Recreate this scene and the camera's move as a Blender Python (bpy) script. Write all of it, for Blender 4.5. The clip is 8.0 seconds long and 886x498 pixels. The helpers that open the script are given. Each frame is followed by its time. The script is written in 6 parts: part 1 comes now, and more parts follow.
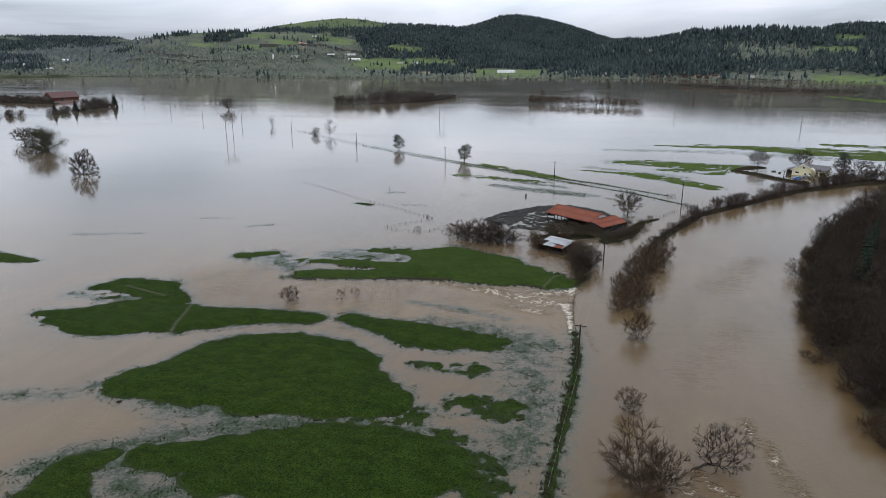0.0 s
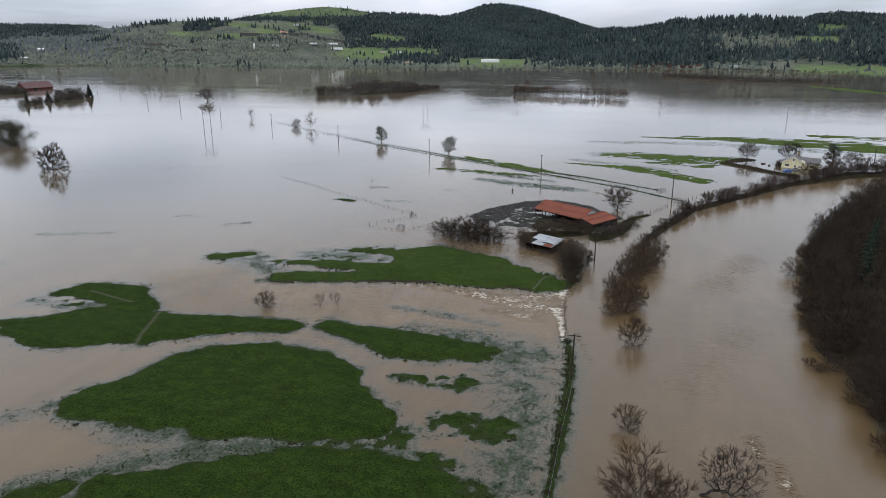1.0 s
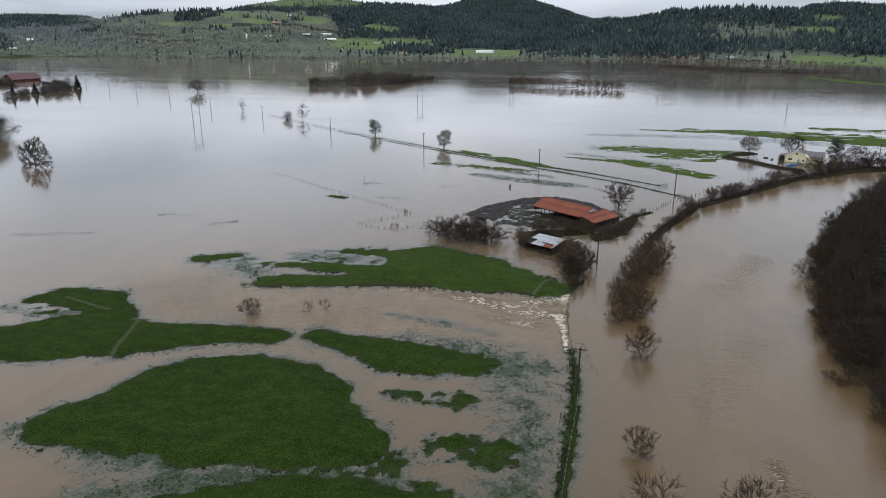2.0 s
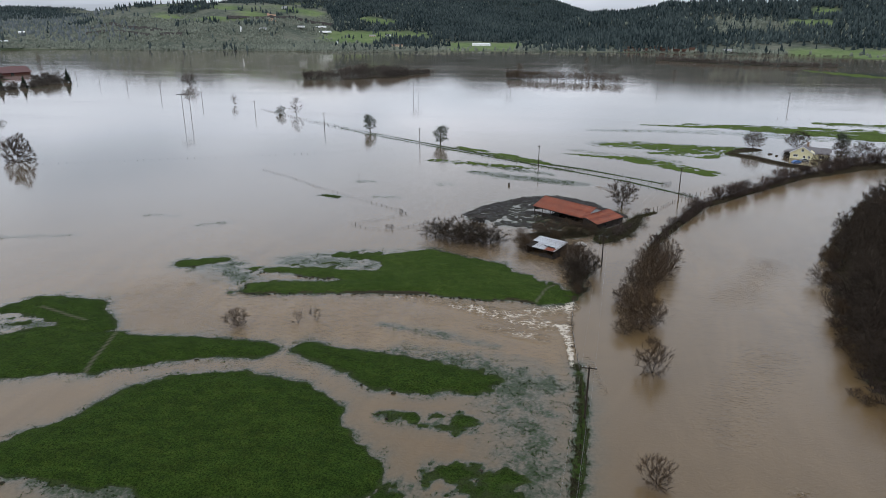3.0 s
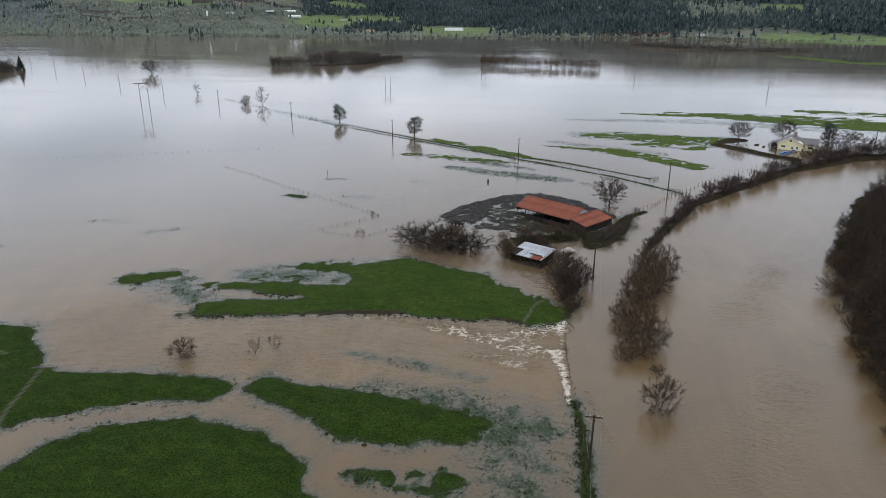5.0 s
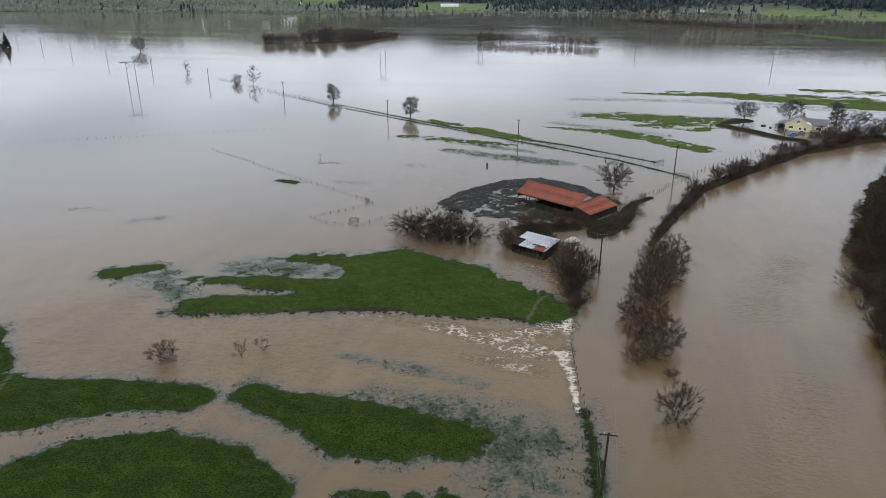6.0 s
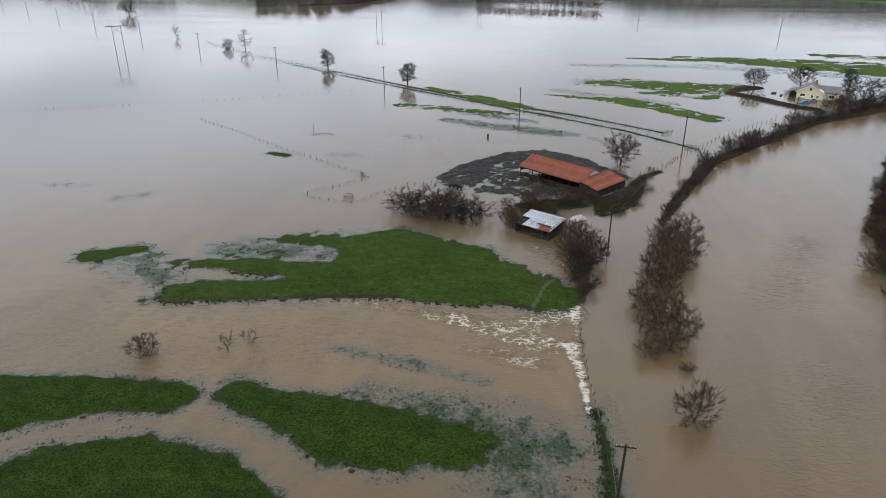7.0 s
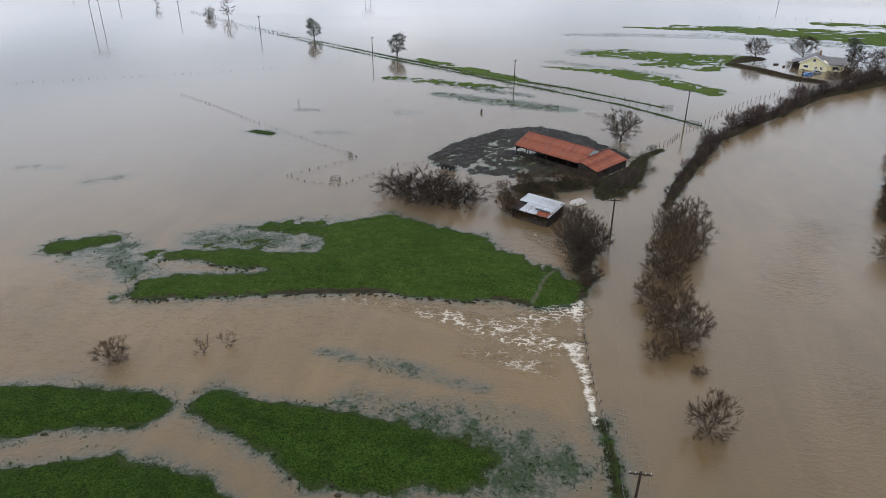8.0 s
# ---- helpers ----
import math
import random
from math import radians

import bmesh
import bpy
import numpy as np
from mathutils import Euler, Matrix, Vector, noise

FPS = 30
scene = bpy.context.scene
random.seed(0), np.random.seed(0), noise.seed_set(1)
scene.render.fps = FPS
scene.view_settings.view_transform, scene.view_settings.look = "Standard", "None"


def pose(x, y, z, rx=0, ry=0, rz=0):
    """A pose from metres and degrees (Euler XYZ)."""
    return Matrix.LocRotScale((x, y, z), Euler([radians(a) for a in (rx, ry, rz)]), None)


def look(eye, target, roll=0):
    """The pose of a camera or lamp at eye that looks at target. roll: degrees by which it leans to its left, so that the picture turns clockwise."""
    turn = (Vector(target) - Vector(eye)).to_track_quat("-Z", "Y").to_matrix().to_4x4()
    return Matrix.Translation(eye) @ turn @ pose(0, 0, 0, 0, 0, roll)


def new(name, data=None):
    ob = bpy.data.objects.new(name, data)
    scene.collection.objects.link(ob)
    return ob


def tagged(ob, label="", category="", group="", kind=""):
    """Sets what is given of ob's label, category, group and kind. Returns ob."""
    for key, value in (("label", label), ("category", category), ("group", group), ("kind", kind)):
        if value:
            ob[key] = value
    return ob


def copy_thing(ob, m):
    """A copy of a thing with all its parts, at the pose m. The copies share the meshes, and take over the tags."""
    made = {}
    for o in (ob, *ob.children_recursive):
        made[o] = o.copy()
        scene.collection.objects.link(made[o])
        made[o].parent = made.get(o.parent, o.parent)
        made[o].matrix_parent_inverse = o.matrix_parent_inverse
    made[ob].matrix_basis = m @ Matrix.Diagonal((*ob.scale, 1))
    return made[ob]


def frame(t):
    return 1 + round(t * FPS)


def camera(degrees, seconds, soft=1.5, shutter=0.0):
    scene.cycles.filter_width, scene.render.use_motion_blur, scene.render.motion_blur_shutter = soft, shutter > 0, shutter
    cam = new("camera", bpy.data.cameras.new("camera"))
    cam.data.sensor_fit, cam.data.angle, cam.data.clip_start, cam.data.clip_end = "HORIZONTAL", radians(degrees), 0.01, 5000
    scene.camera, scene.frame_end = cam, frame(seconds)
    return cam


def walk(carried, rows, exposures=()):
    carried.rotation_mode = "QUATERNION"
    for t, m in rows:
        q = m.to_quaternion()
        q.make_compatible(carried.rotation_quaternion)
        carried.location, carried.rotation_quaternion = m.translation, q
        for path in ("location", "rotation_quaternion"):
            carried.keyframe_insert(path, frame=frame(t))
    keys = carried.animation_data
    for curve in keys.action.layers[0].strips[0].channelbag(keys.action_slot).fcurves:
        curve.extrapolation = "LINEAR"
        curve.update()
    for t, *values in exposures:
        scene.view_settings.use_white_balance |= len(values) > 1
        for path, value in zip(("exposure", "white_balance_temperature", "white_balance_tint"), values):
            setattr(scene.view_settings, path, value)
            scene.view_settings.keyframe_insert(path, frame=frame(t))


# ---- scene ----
cam = camera(66.89, 8.0, soft=0.5)
PATH = [
    (0.0, (24.896, -42.528, 63.345), (24.4594, -40.6566, 62.7898), -0.03),
    (0.5, (23.761, -37.703, 63.454), (23.3509, -35.8302, 62.8849), 0.02),
    (1.0, (22.709, -32.868, 63.577), (22.319, -30.9952, 62.9937), 0.03),
    (1.5, (21.607, -28.086, 63.656), (21.2268, -26.215, 63.0592), 0.03),
    (3.0, (18.333, -13.908, 63.693), (17.972, -12.0433, 63.0663), 0.06),
    (3.5, (17.297, -9.262, 63.753), (16.9448, -7.3988, 63.1179), 0.05),
    (4.0, (16.348, -4.534, 63.857), (16.0166, -2.67, 63.2133), 0.04),
    (4.5, (15.384, 0.201, 63.923), (15.0807, 2.0672, 63.2712), 0.07),
    (6.0, (12.528, 14.342, 63.794), (12.2572, 16.1861, 63.0678), 0.07),
    (6.5, (11.682, 19.093, 63.693), (11.4162, 20.9189, 62.9202), 0.02),
    (7.0, (10.793, 23.852, 63.65), (10.5336, 25.6578, 62.8297), 0.04),
    (7.5, (9.888, 28.681, 63.622), (9.6345, 30.466, 62.7553), 0.08),
    (8.0, (9.086, 33.556, 63.631), (8.8578, 35.3265, 62.7293), 0.1),
]
walk(cam, [(t, look(eye, target, roll)) for t, eye, target, roll in PATH],
     [(0, -0.15), (3.5, -0.10), (4.7, -0.09), (6, -0.02), (8, 0.12)])

# ---- world and sun ----
SUN_AZ, SUN_EL = radians(205), radians(34)   # sun behind the flight, through thin cloud

world = bpy.data.worlds.new("sky")
scene.world = world
world.use_nodes = True


def sky_nodes(nt):
    n, l = nt.nodes, nt.links
    n.clear()
    out = n.new("ShaderNodeOutputWorld")
    bg = n.new("ShaderNodeBackground")
    bg.inputs["Strength"].default_value = 1.0
    sky = n.new("ShaderNodeTexSky")
    sky.sky_type = "NISHITA"
    sky.sun_disc = False
    sky.sun_elevation, sky.sun_rotation = SUN_EL, SUN_AZ
    sky.air_density, sky.dust_density = 1.0, 2.0
    dim = n.new("ShaderNodeVectorMath")
    dim.operation = "SCALE"
    dim.inputs["Scale"].default_value = 0.085
    l.new(sky.outputs[0], dim.inputs[0])
    # cloud deck: directions projected on a flat layer overhead
    tc = n.new("ShaderNodeTexCoord")
    sep = n.new("ShaderNodeSeparateXYZ")
    l.new(tc.outputs["Generated"], sep.inputs[0])
    up = n.new("ShaderNodeMath")
    up.operation = "MAXIMUM"
    up.inputs[1].default_value = 0.0
    l.new(sep.outputs["Z"], up.inputs[0])
    lift = n.new("ShaderNodeMath")
    lift.operation = "ADD"
    lift.inputs[1].default_value = 0.16
    l.new(up.outputs[0], lift.inputs[0])
    div = n.new("ShaderNodeVectorMath")
    div.operation = "DIVIDE"
    comb = n.new("ShaderNodeCombineXYZ")
    for i in range(3):
        l.new(lift.outputs[0], comb.inputs[i])
    l.new(tc.outputs["Generated"], div.inputs[0])
    l.new(comb.outputs[0], div.inputs[1])
    flat = n.new("ShaderNodeVectorMath")
    flat.operation = "MULTIPLY"
    flat.inputs[1].default_value = (1.0, 1.0, 0.25)
    l.new(div.outputs[0], flat.inputs[0])
    big = n.new("ShaderNodeTexNoise")
    big.inputs["Scale"].default_value, big.inputs["Detail"].default_value, big.inputs["Roughness"].default_value = 0.62, 5.0, 0.5
    big.inputs["Distortion"].default_value = 0.4
    l.new(flat.outputs[0], big.inputs["Vector"])
    shade = n.new("ShaderNodeValToRGB")
    e = shade.color_ramp.elements
    e[0].position, e[0].color = 0.30, (0.58, 0.66, 0.79, 1)
    e[1].position, e[1].color = 0.68, (0.97, 1.0, 1.10, 1)
    mid = e.new(0.48)
    mid.color = (0.735, 0.80, 0.915, 1)
    l.new(big.outputs["Fac"], shade.inputs[0])
    gaps = n.new("ShaderNodeValToRGB")
    g = gaps.color_ramp.elements
    g[0].position, g[0].color = 0.36, (0.72, 0.72, 0.72, 1)
    g[1].position, g[1].color = 0.46, (1, 1, 1, 1)
    l.new(big.outputs["Fac"], gaps.inputs[0])
    mix = n.new("ShaderNodeMix")
    mix.data_type = "RGBA"
    l.new(gaps.outputs[0], mix.inputs["Factor"])
    l.new(dim.outputs[0], mix.inputs["A"])
    l.new(shade.outputs[0], mix.inputs["B"])
    # an overcast sky brightens towards the zenith
    rise = n.new("ShaderNodeMapRange")
    rise.inputs["From Min"].default_value, rise.inputs["From Max"].default_value = 0.02, 0.13
    rise.inputs["To Min"].default_value, rise.inputs["To Max"].default_value = 0.72, 1.70
    l.new(up.outputs[0], rise.inputs["Value"])
    # an unseen band of sky is dimmed to darken its reflection in the flood
    half = n.new("ShaderNodeMapRange")
    half.inputs["From Min"].default_value, half.inputs["From Max"].default_value = -0.5, 0.5
    l.new(sep.outputs["X"], half.inputs["Value"])
    side = n.new("ShaderNodeValToRGB")
    e = side.color_ramp.elements
    e[0].position, e[0].color = 0.12, (1, 1, 1, 1)
    e[1].position, e[1].color = 0.90, (0.95, 0.95, 0.95, 1)
    for at, v in ((0.37, 0.70), (0.62, 0.70), (0.77, 0.90)):
        e.new(at).color = (v, v, v, 1)
    l.new(half.outputs[0], side.inputs[0])
    low = n.new("ShaderNodeMapRange")
    low.inputs["From Min"].default_value, low.inputs["From Max"].default_value = 0.30, 0.50
    low.inputs["To Min"].default_value, low.inputs["To Max"].default_value = 0.0, 1.0
    l.new(up.outputs[0], low.inputs["Value"])
    # the added dim band begins just above the visible sky
    deck = n.new("ShaderNodeMapRange")
    deck.inputs["From Min"].default_value, deck.inputs["From Max"].default_value = 0.09, 0.18
    l.new(up.outputs[0], deck.inputs["Value"])
    dim_band = n.new("ShaderNodeMix")
    l.new(deck.outputs[0], dim_band.inputs["Factor"])
    dim_band.inputs["A"].default_value = 1.0
    l.new(side.outputs[0], dim_band.inputs["B"])
    even = n.new("ShaderNodeMix")
    l.new(low.outputs[0], even.inputs["Factor"])
    l.new(dim_band.outputs["Result"], even.inputs["A"])
    even.inputs["B"].default_value = 1.08
    lean = n.new("ShaderNodeVectorMath")
    lean.operation = "DOT_PRODUCT"
    lean.inputs[1].default_value = (-0.125, 0.983, 0.122)
    l.new(tc.outputs["Generated"], lean.inputs[0])
    rift = n.new("ShaderNodeMapRange")
    rift.interpolation_type = "SMOOTHSTEP"
    rift.inputs["From Min"].default_value, rift.inputs["From Max"].default_value = 0.978, 1.0
    rift.inputs["To Min"].default_value, rift.inputs["To Max"].default_value = 1.0, 1.15
    l.new(lean.outputs["Value"], rift.inputs["Value"])
    glow = n.new("ShaderNodeMath")
    glow.operation = "MULTIPLY"
    l.new(rift.outputs[0], glow.inputs[0])
    l.new(even.outputs["Result"], glow.inputs[1])
    level = n.new("ShaderNodeMath")
    level.operation = "MULTIPLY"
    l.new(rise.outputs[0], level.inputs[0])
    l.new(glow.outputs[0], level.inputs[1])
    l.new(level.outputs[0], bg.inputs["Strength"])
    l.new(mix.outputs["Result"], bg.inputs["Color"])
    l.new(bg.outputs[0], out.inputs[0])


sky_nodes(world.node_tree)
sun = new("sun", bpy.data.lights.new("sun", "SUN"))
sun.data.energy, sun.data.angle, sun.data.color = 0.6, radians(14), (1.0, 0.96, 0.9)
sun_dir = Vector((math.sin(SUN_AZ) * math.cos(SUN_EL), math.cos(SUN_AZ) * math.cos(SUN_EL), math.sin(SUN_EL)))
sun.matrix_world = look(sun_dir * 100, (0, 0, 0))


# ---- materials ----
class Nodes:
    """A small wrapper to write node trees in few lines."""

    def __init__(self, name):
        self.m = bpy.data.materials.new(name)
        self.m.use_nodes = True
        self.t = self.m.node_tree
        self.p = self.t.nodes["Principled BSDF"]
        self.tc = self.t.nodes.new("ShaderNodeTexCoord")

    def node(self, kind, **sockets):
        nd = self.t.nodes.new("ShaderNode" + kind)
        for k, v in sockets.items():
            self.put(nd.inputs[k.replace("_", " ")], v)
        return nd

    def put(self, socket, v):
        if isinstance(v, bpy.types.NodeSocket):
            self.t.links.new(v, socket)
        else:
            socket.default_value = v

    def noise(self, scale, detail=4.0, rough=0.55, vec=None, distortion=0.0):
        nd = self.node("TexNoise", Scale=scale, Detail=detail, Roughness=rough, Distortion=distortion)
        self.put(nd.inputs["Vector"], vec if vec is not None else self.tc.outputs["Object"])
        return nd.outputs["Fac"]

    def stretch(self, sx, sy, sz, turn=0.0):
        nd = self.node("Mapping")
        nd.inputs["Scale"].default_value = (sx, sy, sz)
        nd.inputs["Rotation"].default_value = (0, 0, turn)
        self.put(nd.inputs["Vector"], self.tc.outputs["Object"])
        return nd.outputs[0]

    def ramp(self, fac, stops):
        nd = self.node("ValToRGB")
        e = nd.color_ramp.elements
        for i, (pos, col) in enumerate(stops):
            el = e[i] if i < 2 else e.new(pos)
            el.position = pos
            el.color = (*col, 1) if isinstance(col, tuple) else (col, col, col, 1)
        self.put(nd.inputs[0], fac)
        return nd.outputs[0]

    def mix(self, fac, a, b, mode="MIX"):
        nd = self.node("Mix")
        nd.data_type, nd.blend_type = "RGBA", mode
        self.put(nd.inputs["Factor"], fac)
        for k, v in (("A", a), ("B", b)):
            self.put(nd.inputs[k], (*v, 1) if isinstance(v, tuple) else v)
        return nd.outputs["Result"]

    def math(self, op, a, b=0.0):
        nd = self.node("Math")
        nd.operation = op
        self.put(nd.inputs[0], a)
        self.put(nd.inputs[1], b)
        return nd.outputs[0]

    def attr(self, name):
        nd = self.node("Attribute")
        nd.attribute_name = name
        return nd.outputs["Fac"]

    def bump(self, height, strength, distance=0.05, normal=None):
        nd = self.node("Bump", Strength=strength, Distance=distance)  # height in metres
        self.put(nd.inputs["Height"], height)
        if normal is not None:
            self.put(nd.inputs["Normal"], normal)
        return nd.outputs[0]

    def done(self, color, rough=0.8, normal=None, metal=0.0, ior=None):
        self.put(self.p.inputs["Base Color"], color)
        self.put(self.p.inputs["Roughness"], rough)
        self.put(self.p.inputs["Metallic"], metal)
        if ior:
            self.p.inputs["IOR"].default_value = ior
        if normal is not None:
            self.put(self.p.inputs["Normal"], normal)
        return self.m


def plain(name, dark, light, scale=0.6, rough=0.8, bump=0.3, metal=0.0, grain=9.0, vary=0.0):
    """Two-scale mottled surface: large stains and fine grain."""
    k = Nodes(name)
    a, b = k.noise(scale, 5), k.noise(scale * grain, 3)
    f = k.math("ADD", k.math("MULTIPLY", a, 0.65), k.math("MULTIPLY", b, 0.35))
    col = k.ramp(f, [(0.33, dark), (0.66, light)])
    if vary:
        info = k.node("ObjectInfo")
        v = k.math("ADD", k.math("MULTIPLY", info.outputs["Random"], 2 * vary), 1 - vary)
        g = k.node("CombineXYZ")
        for i in range(3):
            k.put(g.inputs[i], v)
        col = k.mix(1.0, col, g.outputs[0], "MULTIPLY")
    if rough > 0.75:
        k.p.inputs["Specular IOR Level"].default_value = 0.15
    return k.done(col, rough, k.bump(b, bump, 0.03), metal)


def ground_material():
    k = Nodes("ground_cover")
    pos = k.node("NewGeometry").outputs["Position"]
    sep = k.node("SeparateXYZ", Vector=pos)
    z = sep.outputs["Z"]
    n1, n2, n3 = k.noise(0.05, 6, 0.6), k.noise(0.7, 5, 0.65), k.noise(3.4, 5, 0.8)
    f = k.math("ADD", k.math("MULTIPLY", n1, 0.35), k.math("MULTIPLY", n2, 0.65))
    grass = k.ramp(f, [(0.34, (0.0124, 0.0246, 0.0044)), (0.50, (0.0168, 0.0305, 0.0052)), (0.66, (0.0232, 0.0365, 0.0064))])
    n4 = k.noise(1.8, 3, 0.6)
    blades = k.ramp(k.math("ADD", k.math("MULTIPLY", n3, 0.85), k.math("MULTIPLY", n4, 0.15)), [(0.36, 0.22), (0.64, 1.85)])
    grass = k.mix(1.0, grass, k.mix(1.0, blades, k.ramp(k.noise(0.22, 5, 0.7, k.stretch(1.0, 1.7, 1.0, radians(25))), [(0.38, 0.80), (0.62, 1.20)]), "MULTIPLY"), "MULTIPLY")
    mud = k.ramp(k.math("ADD", k.math("MULTIPLY", n2, 0.5), k.math("MULTIPLY", n3, 0.5)), [(0.42, (0.0032, 0.0027, 0.0024)), (0.58, (0.030, 0.0255, 0.0225))])
    brush = k.ramp(f, [(0.35, (0.014, 0.011, 0.007)), (0.65, (0.040, 0.032, 0.019))])
    # hill cover: forest floor, brush and pasture
    h1, h2 = k.noise(0.008, 6, 0.6), k.noise(0.06, 5, 0.65)
    hf = k.math("ADD", k.math("MULTIPLY", h1, 0.5), k.math("MULTIPLY", h2, 0.5))
    # wild ground kept pale, with haze put into its colour
    wild = k.ramp(hf, [(0.40, (0.056, 0.066, 0.052)), (0.50, (0.086, 0.094, 0.072)), (0.62, (0.128, 0.126, 0.096))])
    past = k.ramp(hf, [(0.38, (0.068, 0.104, 0.038)), (0.62, (0.125, 0.158, 0.066))])
    hill = k.mix(k.attr("pasture"), wild, past)
    hill = k.mix(k.math("MULTIPLY", k.attr("woods"), 0.9), hill, (0.016, 0.022, 0.021))
    # lighter, yellower grass colour for the far pastures
    lush = k.ramp(f, [(0.36, (0.032, 0.055, 0.009)), (0.64, (0.066, 0.092, 0.020))])
    grass = k.mix(k.attr("lush"), grass, k.mix(1.0, lush, blades, "MULTIPLY"))
    grass = k.mix(k.math("MULTIPLY", k.attr("trail"), 0.6), grass, (0.100, 0.090, 0.066))
    col = k.mix(k.attr("mud"), grass, mud)
    col = k.mix(k.attr("brush"), col, brush)
    col = k.mix(k.attr("hill"), col, hill)
    # wet soil where the banks meet the water
    edge = k.math("SUBTRACT", 1.0, k.math("MULTIPLY", k.math("SUBTRACT", z, k.math("MULTIPLY", n2, 0.10)), 9.0))
    edge.node.use_clamp = True
    col = k.mix(k.math("MULTIPLY", edge, 0.35), col, (0.034, 0.034, 0.020))
    nrm = k.bump(k.math("ADD", n3, n2), 1.0, k.math("ADD", 0.15, k.math("MULTIPLY", k.attr("mud"), 0.05)))
    wet = k.mix(k.attr("mud"), (0.9, 0.9, 0.9), k.ramp(n2, [(0.36, 0.18), (0.50, 0.8)]))
    k.put(k.p.inputs["Specular IOR Level"], k.math("ADD", 0.03, k.math("MULTIPLY", k.attr("mud"), 0.05)))
    return k.done(col, wet, nrm)


def water_material():
    k = Nodes("flood_water")
    silt1 = k.noise(0.02, 5, 0.6, distortion=1.2)
    flow = k.noise(1.0, 5, 0.6, k.stretch(0.06, 0.016, 0.1, radians(-12)), 1.5)
    f = k.math("ADD", k.math("MULTIPLY", silt1, 0.5), k.math("MULTIPLY", flow, 0.5))
    col = k.ramp(f, [(0.36, (0.083, 0.053, 0.023)), (0.64, (0.114, 0.074, 0.034))])
    # the field's shallows carry more silt than the river
    col = k.mix(k.attr("silt"), col, k.mix(1.0, col, (1.26, 1.21, 1.08), "MULTIPLY"))
    # base colour turned greyer over the upper field
    col = k.mix(k.math("MULTIPLY", k.attr("still"), 0.6), col, (0.098, 0.080, 0.062))
    # drowned grass seen through a hand's depth of murky water
    sh = k.attr("shallow")
    mott = k.math("ADD", k.math("MULTIPLY", k.noise(1.5, 3, 0.6, distortion=0.4), 0.8), k.math("MULTIPLY", k.noise(0.22, 4, 0.6), 0.2))
    murk = k.ramp(mott, [(0.40, (0.046, 0.048, 0.034)), (0.62, (0.076, 0.067, 0.046))])
    veil = k.math("MULTIPLY", sh, 1.3)
    veil.node.use_clamp = True
    col = k.mix(veil, col, murk)
    seen = k.math("MULTIPLY", k.math("SUBTRACT", sh, k.math("MULTIPLY", mott, 1.16)), 2.6)
    seen.node.use_clamp = True
    col = k.mix(k.math("MULTIPLY", seen, 0.9), col, (0.017, 0.029, 0.010))
    # foam: lace on the backs of the breaking waves, solid along their crests
    flowing = k.stretch(0.60, 1.0, 1.0, radians(8))

    def web(scale, width):
        warp = k.node("Mix")
        warp.data_type = "VECTOR"
        nz = k.node("TexNoise", Scale=scale * 1.3, Detail=3.0)
        k.put(nz.inputs["Vector"], flowing)
        k.put(warp.inputs["Factor"], 0.42 / scale)
        k.put(warp.inputs["A"], flowing)
        k.put(warp.inputs["B"], nz.outputs["Color"])
        v = k.node("TexVoronoi", Scale=scale)
        v.feature = "DISTANCE_TO_EDGE"
        k.put(v.inputs["Vector"], warp.outputs["Result"])
        nd = k.math("SUBTRACT", 1.0, k.math("DIVIDE", v.outputs["Distance"], width))
        nd.node.use_clamp = True
        return nd
    big_web = web(1.35, 0.20)
    a, c = k.attr("foam"), k.attr("crest")
    broken = k.ramp(k.noise(0.55, 3, 0.6, flowing, 0.8), [(0.38, 0.25), (0.56, 1.0)])
    lace = k.math("MULTIPLY", k.math("ADD", k.math("MULTIPLY", big_web, 0.72), k.math("MULTIPLY", web(3.0, 0.22), 0.50)), k.math("MULTIPLY", broken, a))
    top = k.math("MULTIPLY", c, k.math("SUBTRACT", k.math("MULTIPLY", k.noise(1.9, 4, 0.75, k.stretch(0.5, 1.2, 1.0, radians(20)), 0.8), 2.3), 0.55))
    foam = k.ramp(k.math("ADD", lace, top), [(0.30, 0.0), (0.90, 0.85)])
    col = k.mix(foam, col, (0.56, 0.50, 0.41))
    breeze = k.ramp(k.noise(0.006, 5, 0.6, k.stretch(0.6, 3.2, 1.0)), [(0.42, 0.045), (0.66, 0.095)])
    rough = k.mix(foam, breeze, (0.6, 0.6, 0.6))
    # ripples at three sizes, livelier where the water runs fast
    r1 = k.noise(0.60, 4, 0.6, k.stretch(0.75, 1.05, 1.0, radians(20)), 2.2)
    r2 = k.noise(1.5, 4, 0.6, k.stretch(0.65, 1.2, 1.0, radians(24)), 2.2)
    h = k.math("ADD", k.math("MULTIPLY", r1, 0.6), k.math("SUBTRACT", k.math("MULTIPLY", r2, 0.30), 0.45))
    eddy = k.ramp(k.noise(1.0, 4, 0.6, k.stretch(0.10, 0.045, 1.0, radians(-20)), 2.0), [(0.36, 0.85), (0.64, 1.12)])
    amp = k.math("ADD", 0.006, k.math("MULTIPLY", k.math("MULTIPLY", k.attr("fast"), 1.9), eddy))
    h = k.math("ADD", k.math("MULTIPLY", h, amp), k.math("MULTIPLY", k.math("MULTIPLY", big_web, a), 0.35))
    nrm = k.bump(h, 0.8, 0.6)
    # standing grass breaks up the mirror of the shallows
    k.put(k.p.inputs["Specular IOR Level"], k.math("SUBTRACT", 0.5, k.math("MULTIPLY", seen, 0.34)))
    return k.done(col, rough, nrm, ior=1.333)


